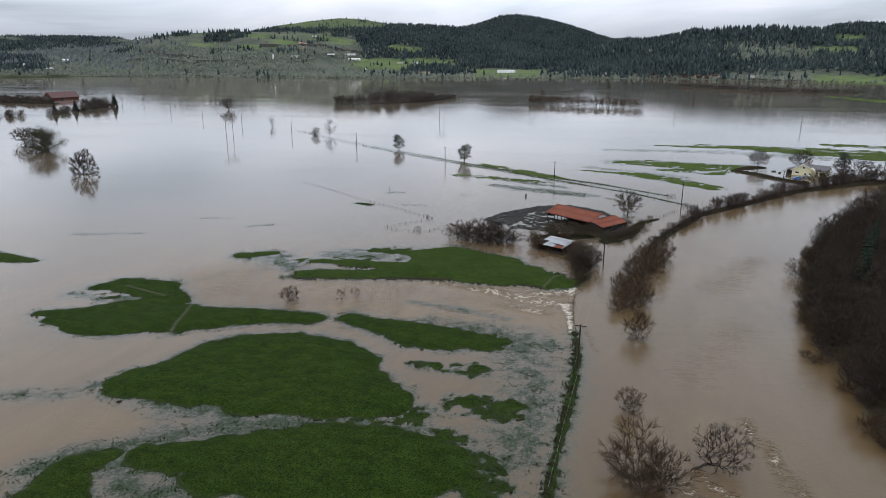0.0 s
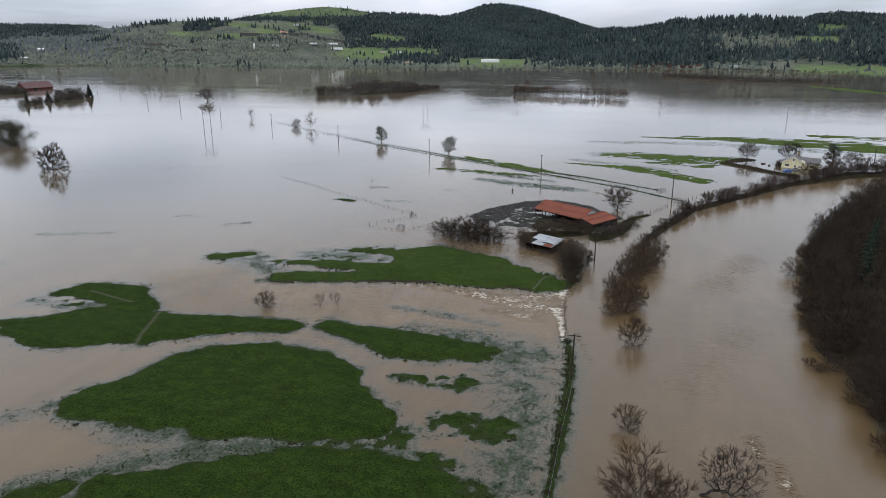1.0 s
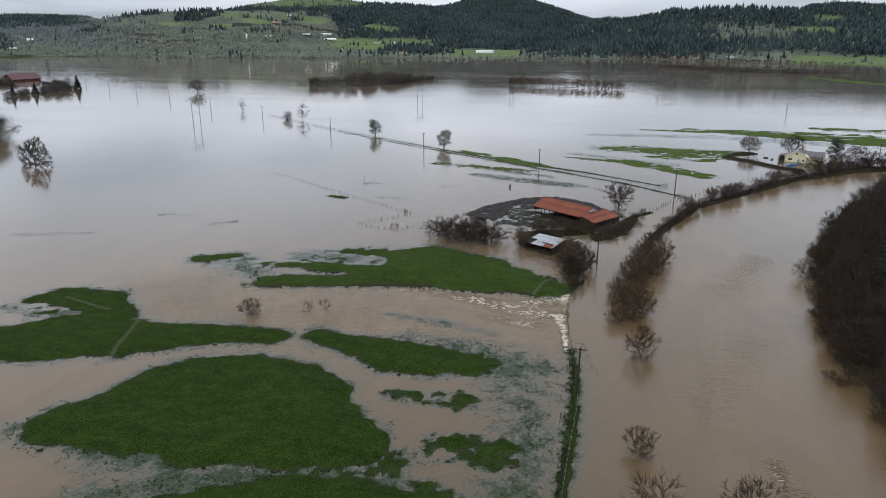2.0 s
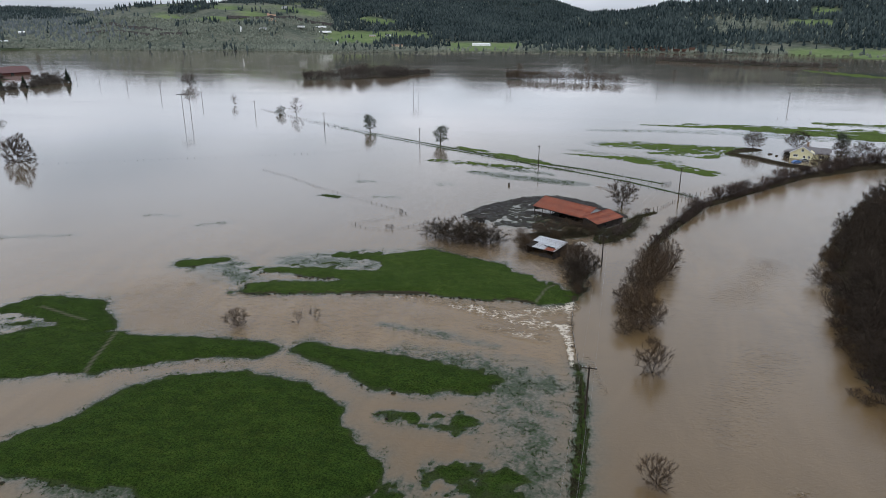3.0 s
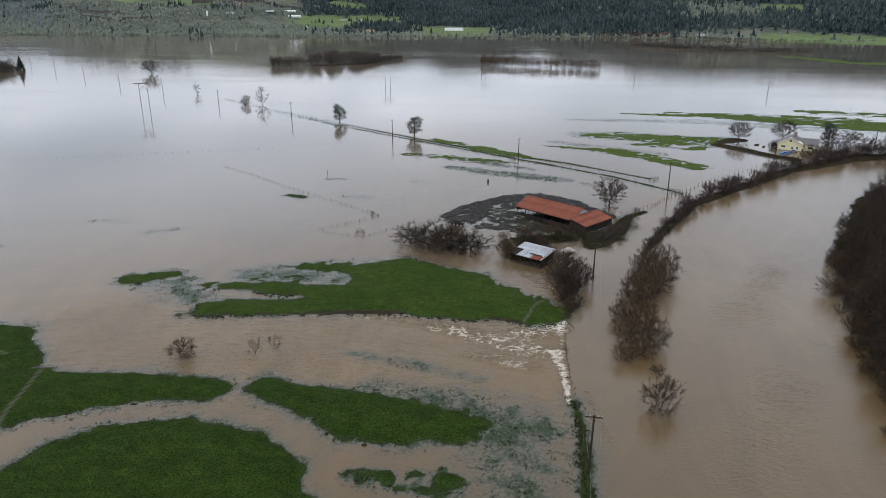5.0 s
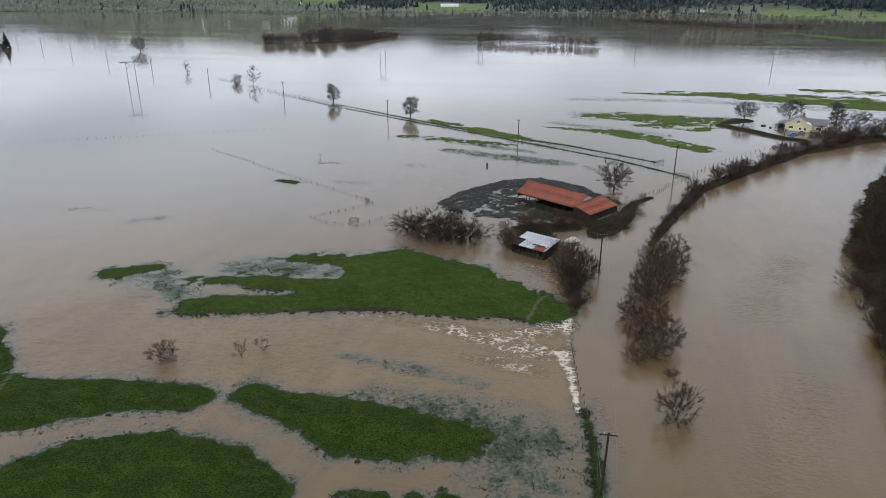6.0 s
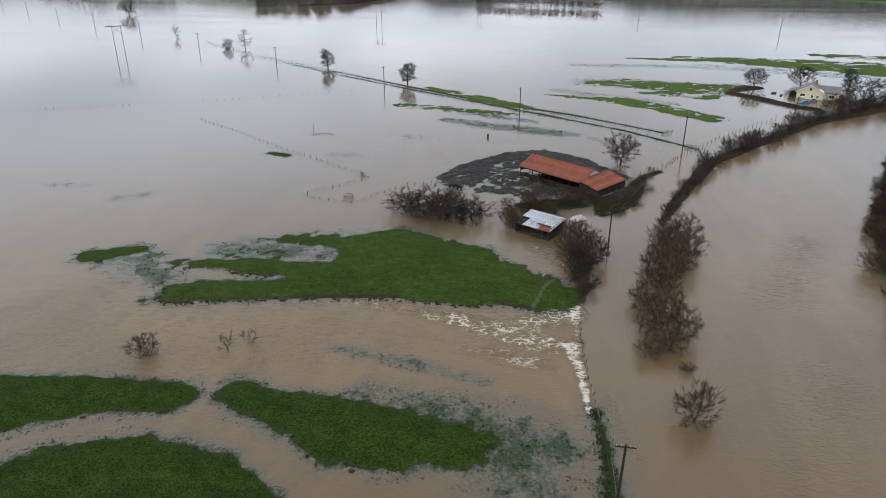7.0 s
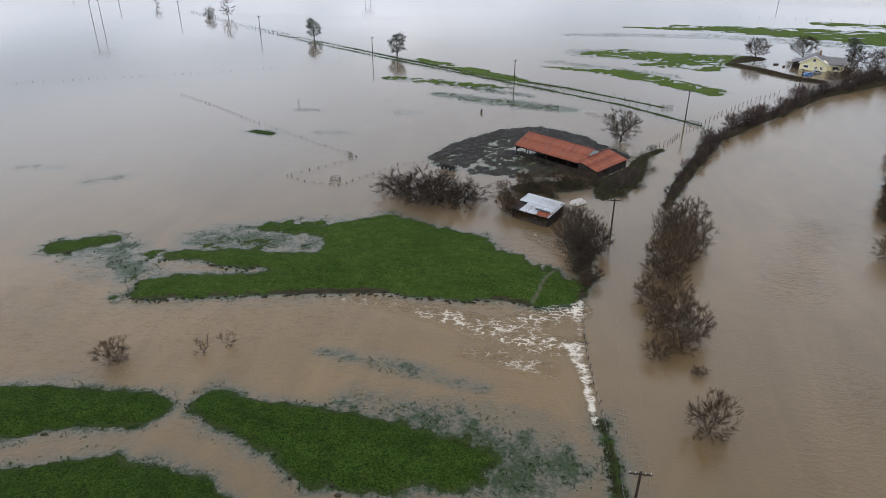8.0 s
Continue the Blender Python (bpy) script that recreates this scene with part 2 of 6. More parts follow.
M_GROUND = ground_material()
M_WATER = water_material()
M_BARK = plain("bark_grey_brown", (0.020, 0.015, 0.012), (0.052, 0.042, 0.033), 1.5, 0.9, 0.4, vary=0.2)
M_TWIG = plain("twigs_brown", (0.018, 0.013, 0.009), (0.048, 0.036, 0.025), 0.8, 0.9, 0.0, vary=0.25)
# darker twig copy: shade deep in the wood is put into its colour
M_TWIG_DARK = plain("twigs_dark", (0.013, 0.0095, 0.007), (0.041, 0.030, 0.022), 0.8, 0.9, 0.0, vary=0.35)
M_LEVEE = plain("twigs_purple_brown", (0.026, 0.018, 0.015), (0.064, 0.046, 0.039), 0.8, 0.9, 0.0, vary=0.3)
M_TWIG_RED = plain("twigs_reddish", (0.031, 0.020, 0.012), (0.072, 0.048, 0.029), 0.8, 0.9, 0.0, vary=0.2)
M_NEEDLE = plain("conifer_needles", (0.007, 0.012, 0.008), (0.020, 0.030, 0.018), 0.05, 0.9, 0.3, grain=20)
M_LEAF = plain("evergreen_leaves", (0.008, 0.014, 0.008), (0.026, 0.040, 0.020), 0.9, 0.7, 0.2, vary=0.15)
M_POST = plain("weathered_post", (0.026, 0.021, 0.017), (0.075, 0.064, 0.052), 3.0, 0.9, 0.4, vary=0.2)
M_POLE = plain("creosoted_pole", (0.016, 0.012, 0.009), (0.045, 0.035, 0.026), 2.0, 0.85, 0.3)
M_INSUL = plain("insulator_grey", (0.30, 0.31, 0.32), (0.45, 0.46, 0.47), 8.0, 0.3, 0.1)
M_WIRE = plain("wire_grey", (0.10, 0.10, 0.10), (0.18, 0.18, 0.18), 2.0, 0.5, 0.0)
M_GRASS = plain("grass_blades", (0.013, 0.030, 0.007), (0.034, 0.056, 0.014), 0.15, 0.85, 0.0, grain=15)


# ---- shape helpers ----
def vnoise(x, y, seed=0):
    ix, iy = np.floor(x).astype(np.int64), np.floor(y).astype(np.int64)
    fx, fy = x - ix, y - iy
    fx, fy = fx * fx * (3 - 2 * fx), fy * fy * (3 - 2 * fy)

    def corner(a, b):
        h = (a * 374761393 + b * 668265263 + seed * 144269504) & 0xFFFFFFFF
        h = ((h ^ (h >> 13)) * 1274126177) & 0xFFFFFFFF
        return ((h ^ (h >> 16)) & 0xFFFF) / 65535.0
    a, b = corner(ix, iy), corner(ix + 1, iy)
    c, d = corner(ix, iy + 1), corner(ix + 1, iy + 1)
    return (a * (1 - fx) + b * fx) * (1 - fy) + (c * (1 - fx) + d * fx) * fy


def fbm(x, y, size, octaves=4, seed=0):
    """Fractal noise, about -0.5 to 0.5."""
    total, amp, s = 0.0, 0.5, 1.0 / size
    for i in range(octaves):
        total = total + amp * (vnoise(x * s + 17.3 * i, y * s - 9.1 * i, seed + i) - 0.5)
        amp, s = amp * 0.55, s * 2.03
    return total


def axis(*spans):
    """Grid lines: (from, to, step) spans joined end to end."""
    out = []
    for a, b, s0, s1 in spans:
        v, i = a, 0
        while v < b - 0.5 * s0:
            out.append(v)
            v += s0 + (s1 - s0) * (v - a) / (b - a)
    out.append(spans[-1][1])
    return np.array(out)


def mesh_object(name, verts, faces, material, parent=None, smooth=False):
    me = bpy.data.meshes.new(name)
    me.from_pydata(verts, [], faces)
    me.materials.append(material)
    if smooth:
        me.polygons.foreach_set("use_smooth", [True] * len(me.polygons))
    ob = new(name, me)
    if parent is not None:
        ob.parent = parent
    return ob


def grid_object(name, xs, ys, z, material, attrs):
    nx, ny = len(xs), len(ys)
    gx, gy = np.meshgrid(xs, ys)
    co = np.stack([gx, gy, z], -1).reshape(-1, 3)
    i = (np.arange(ny - 1)[:, None] * nx + np.arange(nx - 1)[None, :]).ravel()
    quads = np.stack([i, i + 1, i + nx + 1, i + nx], 1).ravel()
    me = bpy.data.meshes.new(name)
    me.vertices.add(len(co))
    me.vertices.foreach_set("co", co.ravel())
    me.loops.add(len(quads))
    me.loops.foreach_set("vertex_index", quads)
    me.polygons.add(len(i))
    me.polygons.foreach_set("loop_start", np.arange(0, len(quads), 4))
    me.update(calc_edges=True)
    me.polygons.foreach_set("use_smooth", [True] * len(i))
    for key, val in attrs.items():
        a = me.attributes.new(key, "FLOAT", "POINT")
        a.data.foreach_set("value", np.clip(val, 0, 1).ravel().astype(np.float32))
    me.materials.append(material)
    return new(name, me)


# ---- the lie of the land ----
LAND = []


def land(kind, *path, top=0.5):
    """A ridge of dry or nearly dry ground: (x, y, half width) knots joined by tapering strokes."""
    for a, b in zip(path, path[1:]):
        LAND.append((kind, a, b, top))
    if len(path) == 1:
        LAND.append((kind, path[0], path[0], top))


# pasture island by the yard
land("grass", (-22, 163, 11), (-8, 155, 13), top=0.9)
land("grass", (-22, 152, 12), (0, 150, 10.5), (13, 145.5, 7), (19.5, 146, 3), top=0.8)
land("grass", (-59, 135, 3.6), (-42, 139, 4.2), (-25, 145, 6))
land("grass", (-60, 149.3, 1.8), (-48, 149, 3.2), (-30, 149, 6))
land("grass", (-45, 163.5, 1.0), (-36, 164.5, 2.2), (-26, 165, 7))
land("grass", (-87.5, 149, 3.0), (-79, 153.5, 2.6), top=0.3)
land("fade", (-84, 148, 5), (-72, 143, 7), (-62, 138, 5))
land("fade", (-58, 160, 4), (-44, 166, 4), (-30, 169, 5))
land("fade", (-60, 156, 5), (-48, 157, 7), (-34, 157, 7), top=0.55)
land("brush", (-58, 132.2, 0.7), (-38, 136.6, 0.9), (-13, 140.4, 0.9), (0, 141.0, 1.0), (11, 139.4, 1.0), top=0.2)
land("mud", (-37, 138.5, 1.6), (-35, 139, 1.8), top=0.6)
# islands in the lower field
land("grass", (-33.6, 105.2, 2.6), (-27, 102.4, 3.6), (-15, 99, 6.5), (2, 97.7, 4.4))
land("fade", (-14, 107, 3.5), (6, 103, 7), (16, 100, 6), top=0.53)
land("fade", (8, 97, 7), (13, 88, 9), (15, 72, 8), (14, 54, 7), top=0.51)
land("fade", (-4, 104, 5), (6, 98, 6), (10, 96, 4), top=0.56)
land("fade", (-22, 119.6, 1.4), (-13, 118, 2.0), (-5, 116.4, 2.2), (5, 113.3, 1.6))
land("grass", (-42.4, 102.8, 2.8), (-60, 100.5, 5.2), (-75, 95, 9), (-93, 90, 9), (-106, 87, 2.5), top=0.6)
land("grass", (-80, 98, 6), (-93, 97, 6.5), (-103, 92.5, 4.2), (-112, 90, 1.8))
land("grass", (-84, 105.5, 4), (-96, 114, 6.4), (-106, 115, 5.5), (-111, 111, 3))
land("fade", (-90, 107, 3.0), (-104, 103, 3.0), (-114, 105, 4), top=0.55)
land("fade", (-104, 102, 4), (-112, 110, 6))
land("grass", (-63, 64, 6), (-45, 74, 17), (-34, 74, 17.5), (-22, 70.3, 10.6), (-12, 67.3, 6), top=0.8)
land("grass", (-51, 81, 8), (-42, 83.5, 9.5), (-34, 83, 9.0), (-27, 79, 6.5), top=0.8)
land("grass", (-65, 62, 5), (-30, 63, 6), (-10, 65, 4))
land("fade", (-70, 60, 3), (-48, 56, 5), (-22, 58, 5), (-4, 63, 5), top=0.54)
land("grass", (-44.5, 40.5, 3.6), (-38, 42, 5.8), (-26, 44.5, 8.6), (-9, 48.5, 10.6), (0, 47.5, 8.5), (5, 48, 4), top=0.7)
land("grass", (-30, 40, 7.5), (-9, 44, 9), top=0.7)
land("grass", (-50.5, 39, 2.2), (-53.5, 34.5, 4.2), (-52, 28, 5.4), (-47, 20, 6), top=0.5)
land("grass", (-60, 8, 14), (-20, 16, 14), (5, 20, 8), top=0.7)
land("fade", (-48, 38, 4), (-42, 32, 5), (-30, 31, 6), top=0.56)
land("fade", (-60, 33, 4), (-44, 47, 4.5), (-30, 54, 5), (-10, 60, 5), (10, 50, 6), top=0.55)
land("fade", (-85, 52, 3), (-72, 56, 3))
land("tussock", (-11, 83.2, 1.8), (-5, 82.6, 2.2), (2, 83, 3.6), top=0.07)
land("fade", (-9, 82.3, 2.4), (2, 83, 4))
land("tussock", (1.5, 69.8, 3.2), (10, 68.5, 4.0), top=0.11)
land("fade", (2, 70, 4), (13, 69, 4))
land("tussock", (-3, 99, 4), (5, 98, 3.5), top=-0.02)
land("tussock", (-66, 148, 2.5), (-56, 151, 3.5), (-44, 156, 3), top=-0.13)
land("tussock", (-64, 134, 4), (-56, 136, 4), top=-0.02)
land("tussock", (-46, 165, 3), (-36, 165.5, 4), top=0.04)
land("fade", (-84, 150, 5), (-74, 149, 6), (-68, 142, 5), top=0.55)
land("tussock", (-16, 64, 7), (-6, 63, 5), top=0.0)
land("tussock", (-112, 110, 3), (-104, 106, 4), top=0.02)
land("tussock", (0, 50, 8), (10, 44, 6), top=0.04)
land("tussock", (2, 153, 6), (14, 148, 5), top=0.05)
land("grass", (-172, 128, 6), (-150, 128, 1.6), top=0.4)
# drowned pasture beyond the yard
land("fade", (-48, 314, 3), (-32, 311, 4), (-2, 305, 2.5))
land("fade", (-26, 291, 3), (-6, 283, 6), (24, 274, 4), top=0.60)
land("fade", (-30, 312, 3), (-8, 300, 4), (10, 292, 3), top=0.55)
land("fade", (-79, 234, 2), (-70, 231, 2))
land("fade", (-72, 261, 2.5), (-66, 262, 2))
land("fade", (-56, 236, 3), (-48, 236, 2))
land("fade", (-36, 263, 3), (-30, 263, 2))
land("fade", (-103, 186, 3), (-97, 190, 2.5), top=0.44)
land("fade", (-160, 160, 3), (-138, 167, 2), top=0.45)
land("fade", (-130, 194, 3), (-118, 194, 2), top=0.44)
land("grass", (-78, 234, 1.2), (-72, 232, 1.6), top=0.25)
land("lush", (-44, 357, 1.8), (-22, 338, 4.6), (5, 318, 3.0), top=0.17)
land("lush", (14, 348, 1.2), (46, 339, 4.6), (80, 306, 3.4), top=0.20)
land("ragged", (38, 381, 4.0), (56, 384, 10), (92, 372, 15), (104, 380, 8), top=0.13)
land("ragged", (62, 360, 4.0), (88, 354, 6), top=0.08)
land("ragged", (48, 345, 3), (84, 310, 4), top=0.0)
land("ragged", (-50, 315, 3), (-30, 311, 4.5), (0, 305, 3), top=-0.01)
land("ragged", (100, 478, 6), (200, 462, 16), top=0.10)
land("fade", (36, 385, 10), (104, 376, 15), top=0.54)
land("fade", (20, 360, 4), (70, 335, 5))
land("lush", (64, 471, 2.0), (118, 470, 7), (165, 456, 15), (250, 425, 22), top=0.20)
land("fade", (30, 440, 4), (110, 445, 8), (190, 420, 12))
land("lush", (190, 500, 8), (330, 480, 20), top=0.08)
# near field bank with its fence, and the flooded lane's verge
land("grass", (19.9, 20, 0.7), (21.0, 56, 0.65), (22.7, 80, 0.7), (23.0, 96, 0.6), (22.2, 108, 0.3), top=0.5)
land("brush", (20.6, 143, 0.8), (22.5, 150, 1.6), top=0.4)
# dyke road: two verges with the flooded roadway between
land("grass", (66, 259.5, 0.6), (43, 283, 0.7), (12, 305.6, 0.7), (-12, 322.5, 0.6), (-55, 353, 0.6), (-107, 392, 0.5), (-165, 440, 0.3), top=0.45)
land("grass", (57.5, 281.5, 0.8), (24, 307, 0.8), (-12, 326.5, 1.2), (-56, 359, 0.9), (-108, 399, 0.4), (-166, 446, 0.3), top=0.45)
# farmyard of trodden mud
TRAIL = [((-71, 84), (-74, 94)), ((-74, 94), (-78, 105)), ((11.6, 138.8), (14, 146)), ((14, 146), (16, 152)), ((-104, 113), (-88, 108))]
land("mud", (-17, 215, 2.0), (-11.5, 226, 3.5), (-4, 235, 5), (4, 242, 6), (12, 245, 6.5), (22, 239, 5.5), (32, 229, 4), (37, 224, 2.5), top=0.30)
land("mud", (-8, 224, 4), (0, 231, 6), (8, 238, 6), top=0.16)
land("mud", (-14, 213, 3), (-7, 209, 3.5), (1, 209, 4.5), (9, 206, 4), (14, 207, 4), top=0.0)
land("mud", (12, 214, 6), (24, 213, 6), top=0.08)
land("mud", (-8, 215, 5.5), (2, 219, 8), (12, 217, 8), top=0.07)
land("brush", (29, 193, 2.2), (32, 199, 4.6), (36, 207, 4.2), (39.5, 215, 2.4), (43.4, 225.6, 1.3), (49, 232, 1.0), top=0.7)
land("brush", (10, 195, 4), (21, 199, 4), top=0.3)
land("brush", (21, 152, 1.2), (23, 162, 2.0), (21, 170, 1.6), top=0.15)
# levee along the river
land("brush", (43, 187, 0.6), (49, 203, 1.3), (66, 243, 2.0), (89, 271, 2.2), (118, 306, 3), (160, 341, 5), (230, 362, 7), (420, 400, 12), top=1.4)
# mound before the farmhouse
land("brush", (101, 364, 3), (110, 354, 3.2), (122, 336, 3.5), (130, 332, 2), top=1.3)
land("brush", (104, 370, 3), (116, 380, 5), top=0.5)
# far bank of the river, wooded
land("brush", (92, 45, 16), (90, 85, 12), (87, 110, 10), (95, 150, 11), (108, 195, 12), (140, 255, 14), (178, 290, 16), (260, 320, 20), top=1.6)
land("brush", (125, 60, 35), (135, 130, 40), (190, 220, 45), (290, 265, 40), top=3)
# spits and groves out on the flood plain
land("brush", (180, 1493, 5), (262, 1378, 9), (338, 1308, 9), (448, 1270, 8), top=0.6)
land("brush", (-320, 830, 7), (-268, 850, 14), (-232, 890, 14), (-205, 985, 8), top=0.15)
land("brush", (-70, 885, 6), (0, 868, 6), (70, 845, 5), top=0.2)
land("brush", (-575, 600, 4), (-584, 640, 6), (-592, 690, 9), (-590, 722, 6), top=0.4)
land("brush", (-900, 780, 10), (-800, 770, 12), (-706, 750, 8), top=0.4)
land("brush", (-660, 545, 6), (-605, 562, 6), (-590, 580, 4), top=0.3)
land("lush", (372, 1170, 10), (392, 1110, 20), (420, 1020, 26), (540, 950, 45), top=0.30)

# far shore: bearing (degrees, left of north) and range
SHORE = [(60, 2600), (52, 2500), (45, 2430), (39, 2330), (34, 2200), (29, 2100), (22, 1960), (11, 1960), (4, 1990), (-4, 1960), (-9, 1900), (-16, 1820), (-20, 1750), (-30, 1700), (-45, 1500)]
# ridges one behind the other, fitted to the camera's view: range of the foot, range of the crest, then bearing and
# height along the crest
RIDGES = [
    (3300, 4500, [(60, 190), (45, 168), (42, 172), (38.4, 166), (37.5, 155), (34, 140), (30, 100), (26, 40)]),
    (2350, 3250, [(60, 66), (45.5, 72), (41, 78), (38.4, 98), (37, 130), (34.5, 152), (32.5, 160), (30.4, 164), (27.4, 166), (24.9, 170), (21.6, 158), (19.3, 136), (17, 84), (14.6, 45), (12.4, 20), (8, 0)]),
    (3000, 3900, [(32, 120), (30, 160), (27.4, 205), (26.1, 224), (23.8, 245), (21.6, 262), (19.8, 257), (18, 238), (16, 205), (13, 170), (8, 90), (4, 0)]),
    (2350, 3550, [(24, 90), (21.6, 142), (19.3, 178), (17, 212), (14.2, 206), (12.4, 198), (9, 165), (5, 110), (0, 50), (-4, 0)]),
    (2700, 4450, [(17, 120), (14, 190), (12.4, 228), (11, 244), (9.5, 276), (8.4, 304), (7.3, 310), (5.4, 292), (3.1, 250), (1.3, 206), (-0.5, 160), (-3, 140), (-6, 110), (-12, 60)]),
    (2020, 2650, [(5, 0), (2.5, 30), (0.4, 90), (-1.3, 112), (-3.4, 112), (-5.1, 122), (-6.3, 140), (-7.6, 148), (-11.5, 152), (-13.1, 148), (-15, 139), (-17, 145), (-19.3, 145), (-30, 150), (-45, 150)]),
    (3300, 4400, [(-12, 30), (-14, 100), (-16, 225), (-17.6, 240), (-19.5, 228), (-24, 190), (-45, 150)]),
]
VIEW_XY = (16.0, 0.0)


def hill_height(x, y):
    """Height, distance inland in kilometres, bearing and range, and the apparent rise from the camera's height in
    percent.
    """
    b = np.degrees(np.arctan2(-(x - VIEW_XY[0]), y - VIEW_XY[1]))
    r = np.hypot(x - VIEW_XY[0], y - VIEW_XY[1])
    tab = np.array(SHORE)[::-1]
    u = (r - np.interp(b, tab[:, 0], tab[:, 1]) - 160 * fbm(x, y, 500, 3, 5)) / 1000
    fold = fbm(x, y, 480, 4, 11)
    gully = np.abs(fbm(x, y, 300, 3, 15))
    h = 1.2 * np.clip(u * 40, 0, 1) + 3.5 * np.clip(u * 2, 0, 1)
    for foot, crest, line in RIDGES:
        line = np.array(line)[::-1]
        top = np.interp(b, line[:, 0], line[:, 1])
        t = np.clip((r - foot) / (crest - foot), 0, 1)
        rise = t ** 1.15 + (0.75 * fold - 0.9 * gully + 0.08) * t * (1 - t) * 2.2
        back = np.clip((r - crest) / 600, 0, 1)
        h = np.maximum(h, top * np.maximum(rise, 0) * (1 - 0.5 * back))
    return np.where(u > 0, h, -1.0), u, b, r, (h - 63) / r * 100


def stroke(gx, gy, a, b):
    (x0, y0, r0), (x1, y1, r1) = a, b
    dx, dy = x1 - x0, y1 - y0
    t = np.clip(((gx - x0) * dx + (gy - y0) * dy) / (dx * dx + dy * dy + 1e-9), 0, 1)
    d = np.hypot(gx - x0 - t * dx, gy - y0 - t * dy)
    return np.clip(1 - d / (r0 + (r1 - r0) * t), 0, 1)


def within(v, lo, hi, soft):
    return np.clip((v - lo) / soft + 0.5, 0, 1) * np.clip((hi - v) / soft + 0.5, 0, 1)


def pasture(x, y, u, b, e):
    """Where the hills are grazed: fields high on the slope, strips along the road, and meadows by the far shore, placed
    to fit the camera's view.
    """
    n = fbm(x, y, 200, 4, 51)
    b = b + 3.0 * fbm(x, y, 420, 3, 55)
    e = e + 0.9 * fbm(x, y, 300, 3, 57)
    p = within(b, 24.6, 33.4, 1.0) * within(e, 1.1, 2.85, 0.4) * np.clip(8 * (n + 0.10), 0, 1)
    strip = 0.6 + (b - 15.2) * 0.22
    p = np.maximum(p, within(b, 14.5, 24.0, 0.8) * within(e, strip - 0.45, strip + 0.5, 0.3) * np.clip(8 * (n + 0.14), 0, 1))
    p = np.maximum(p, within(b, 11.5, 20.0, 1.0) * within(e, -2.3, -0.5, 0.4) * np.clip(7 * (n + 0.10), 0, 1))
    p = np.maximum(p, within(b, 4.6, 10.2, 0.6) * within(e, -3.2, -2.0, 0.3) * np.clip(7 * (n + 0.12), 0, 1))
    p = np.maximum(p, within(b, -10.2, -3.2, 0.6) * within(e, -3.2, -1.1, 0.3) * np.clip(7 * (n + 0.06), 0, 1))
    p = np.maximum(p, within(b, -60.0, -14.8, 0.5) * within(e, -3.9, -2.65, 0.25))
    p = np.maximum(p, within(b, -17.7, -15.2, 0.4) * within(e, 0.15, 1.0, 0.3))
    p = np.maximum(p, within(b, -18.8, -16.8, 0.4) * within(e, 1.4, 2.5, 0.3))
    return np.clip(p, 0, 1)


def regrowth(x, y, b, e):
    """Pale young plantation on the rounded hill behind."""
    return within(b, 17.6, 27.6, 1.0) * within(e, 3.65, 9.0, 0.3) * within(np.hypot(x, y), 3350, 4600, 100)


def conifer_share(x, y, u, b, e):
    n = fbm(x, y, 260, 4, 71)
    p = pasture(x, y, u, b, e)
    bb, ee = b + 4 * fbm(x, y, 500, 3, 75), e + 1.0 * fbm(x, y, 320, 3, 77)
    left = np.clip(0.14 + 10.0 * n + 0.70 * (ee - 0.7), 0.006, 1.0)
    right = np.clip(0.12 + 0.9 * (ee + 2.15) + 3.5 * n, 0.05, 1.0)
    d = np.where(bb > 19.5, left, right)
    gap = within(bb, -15.0, -9.2, 2.0) * within(ee, -0.6, 1.5, 1.2)
    d = d * (1 - 0.92 * gap)
    d = d * (1 - 0.93 * regrowth(x, y, b, e))
    return d * np.clip(1 - 1.1 * p, 0.02, 1)


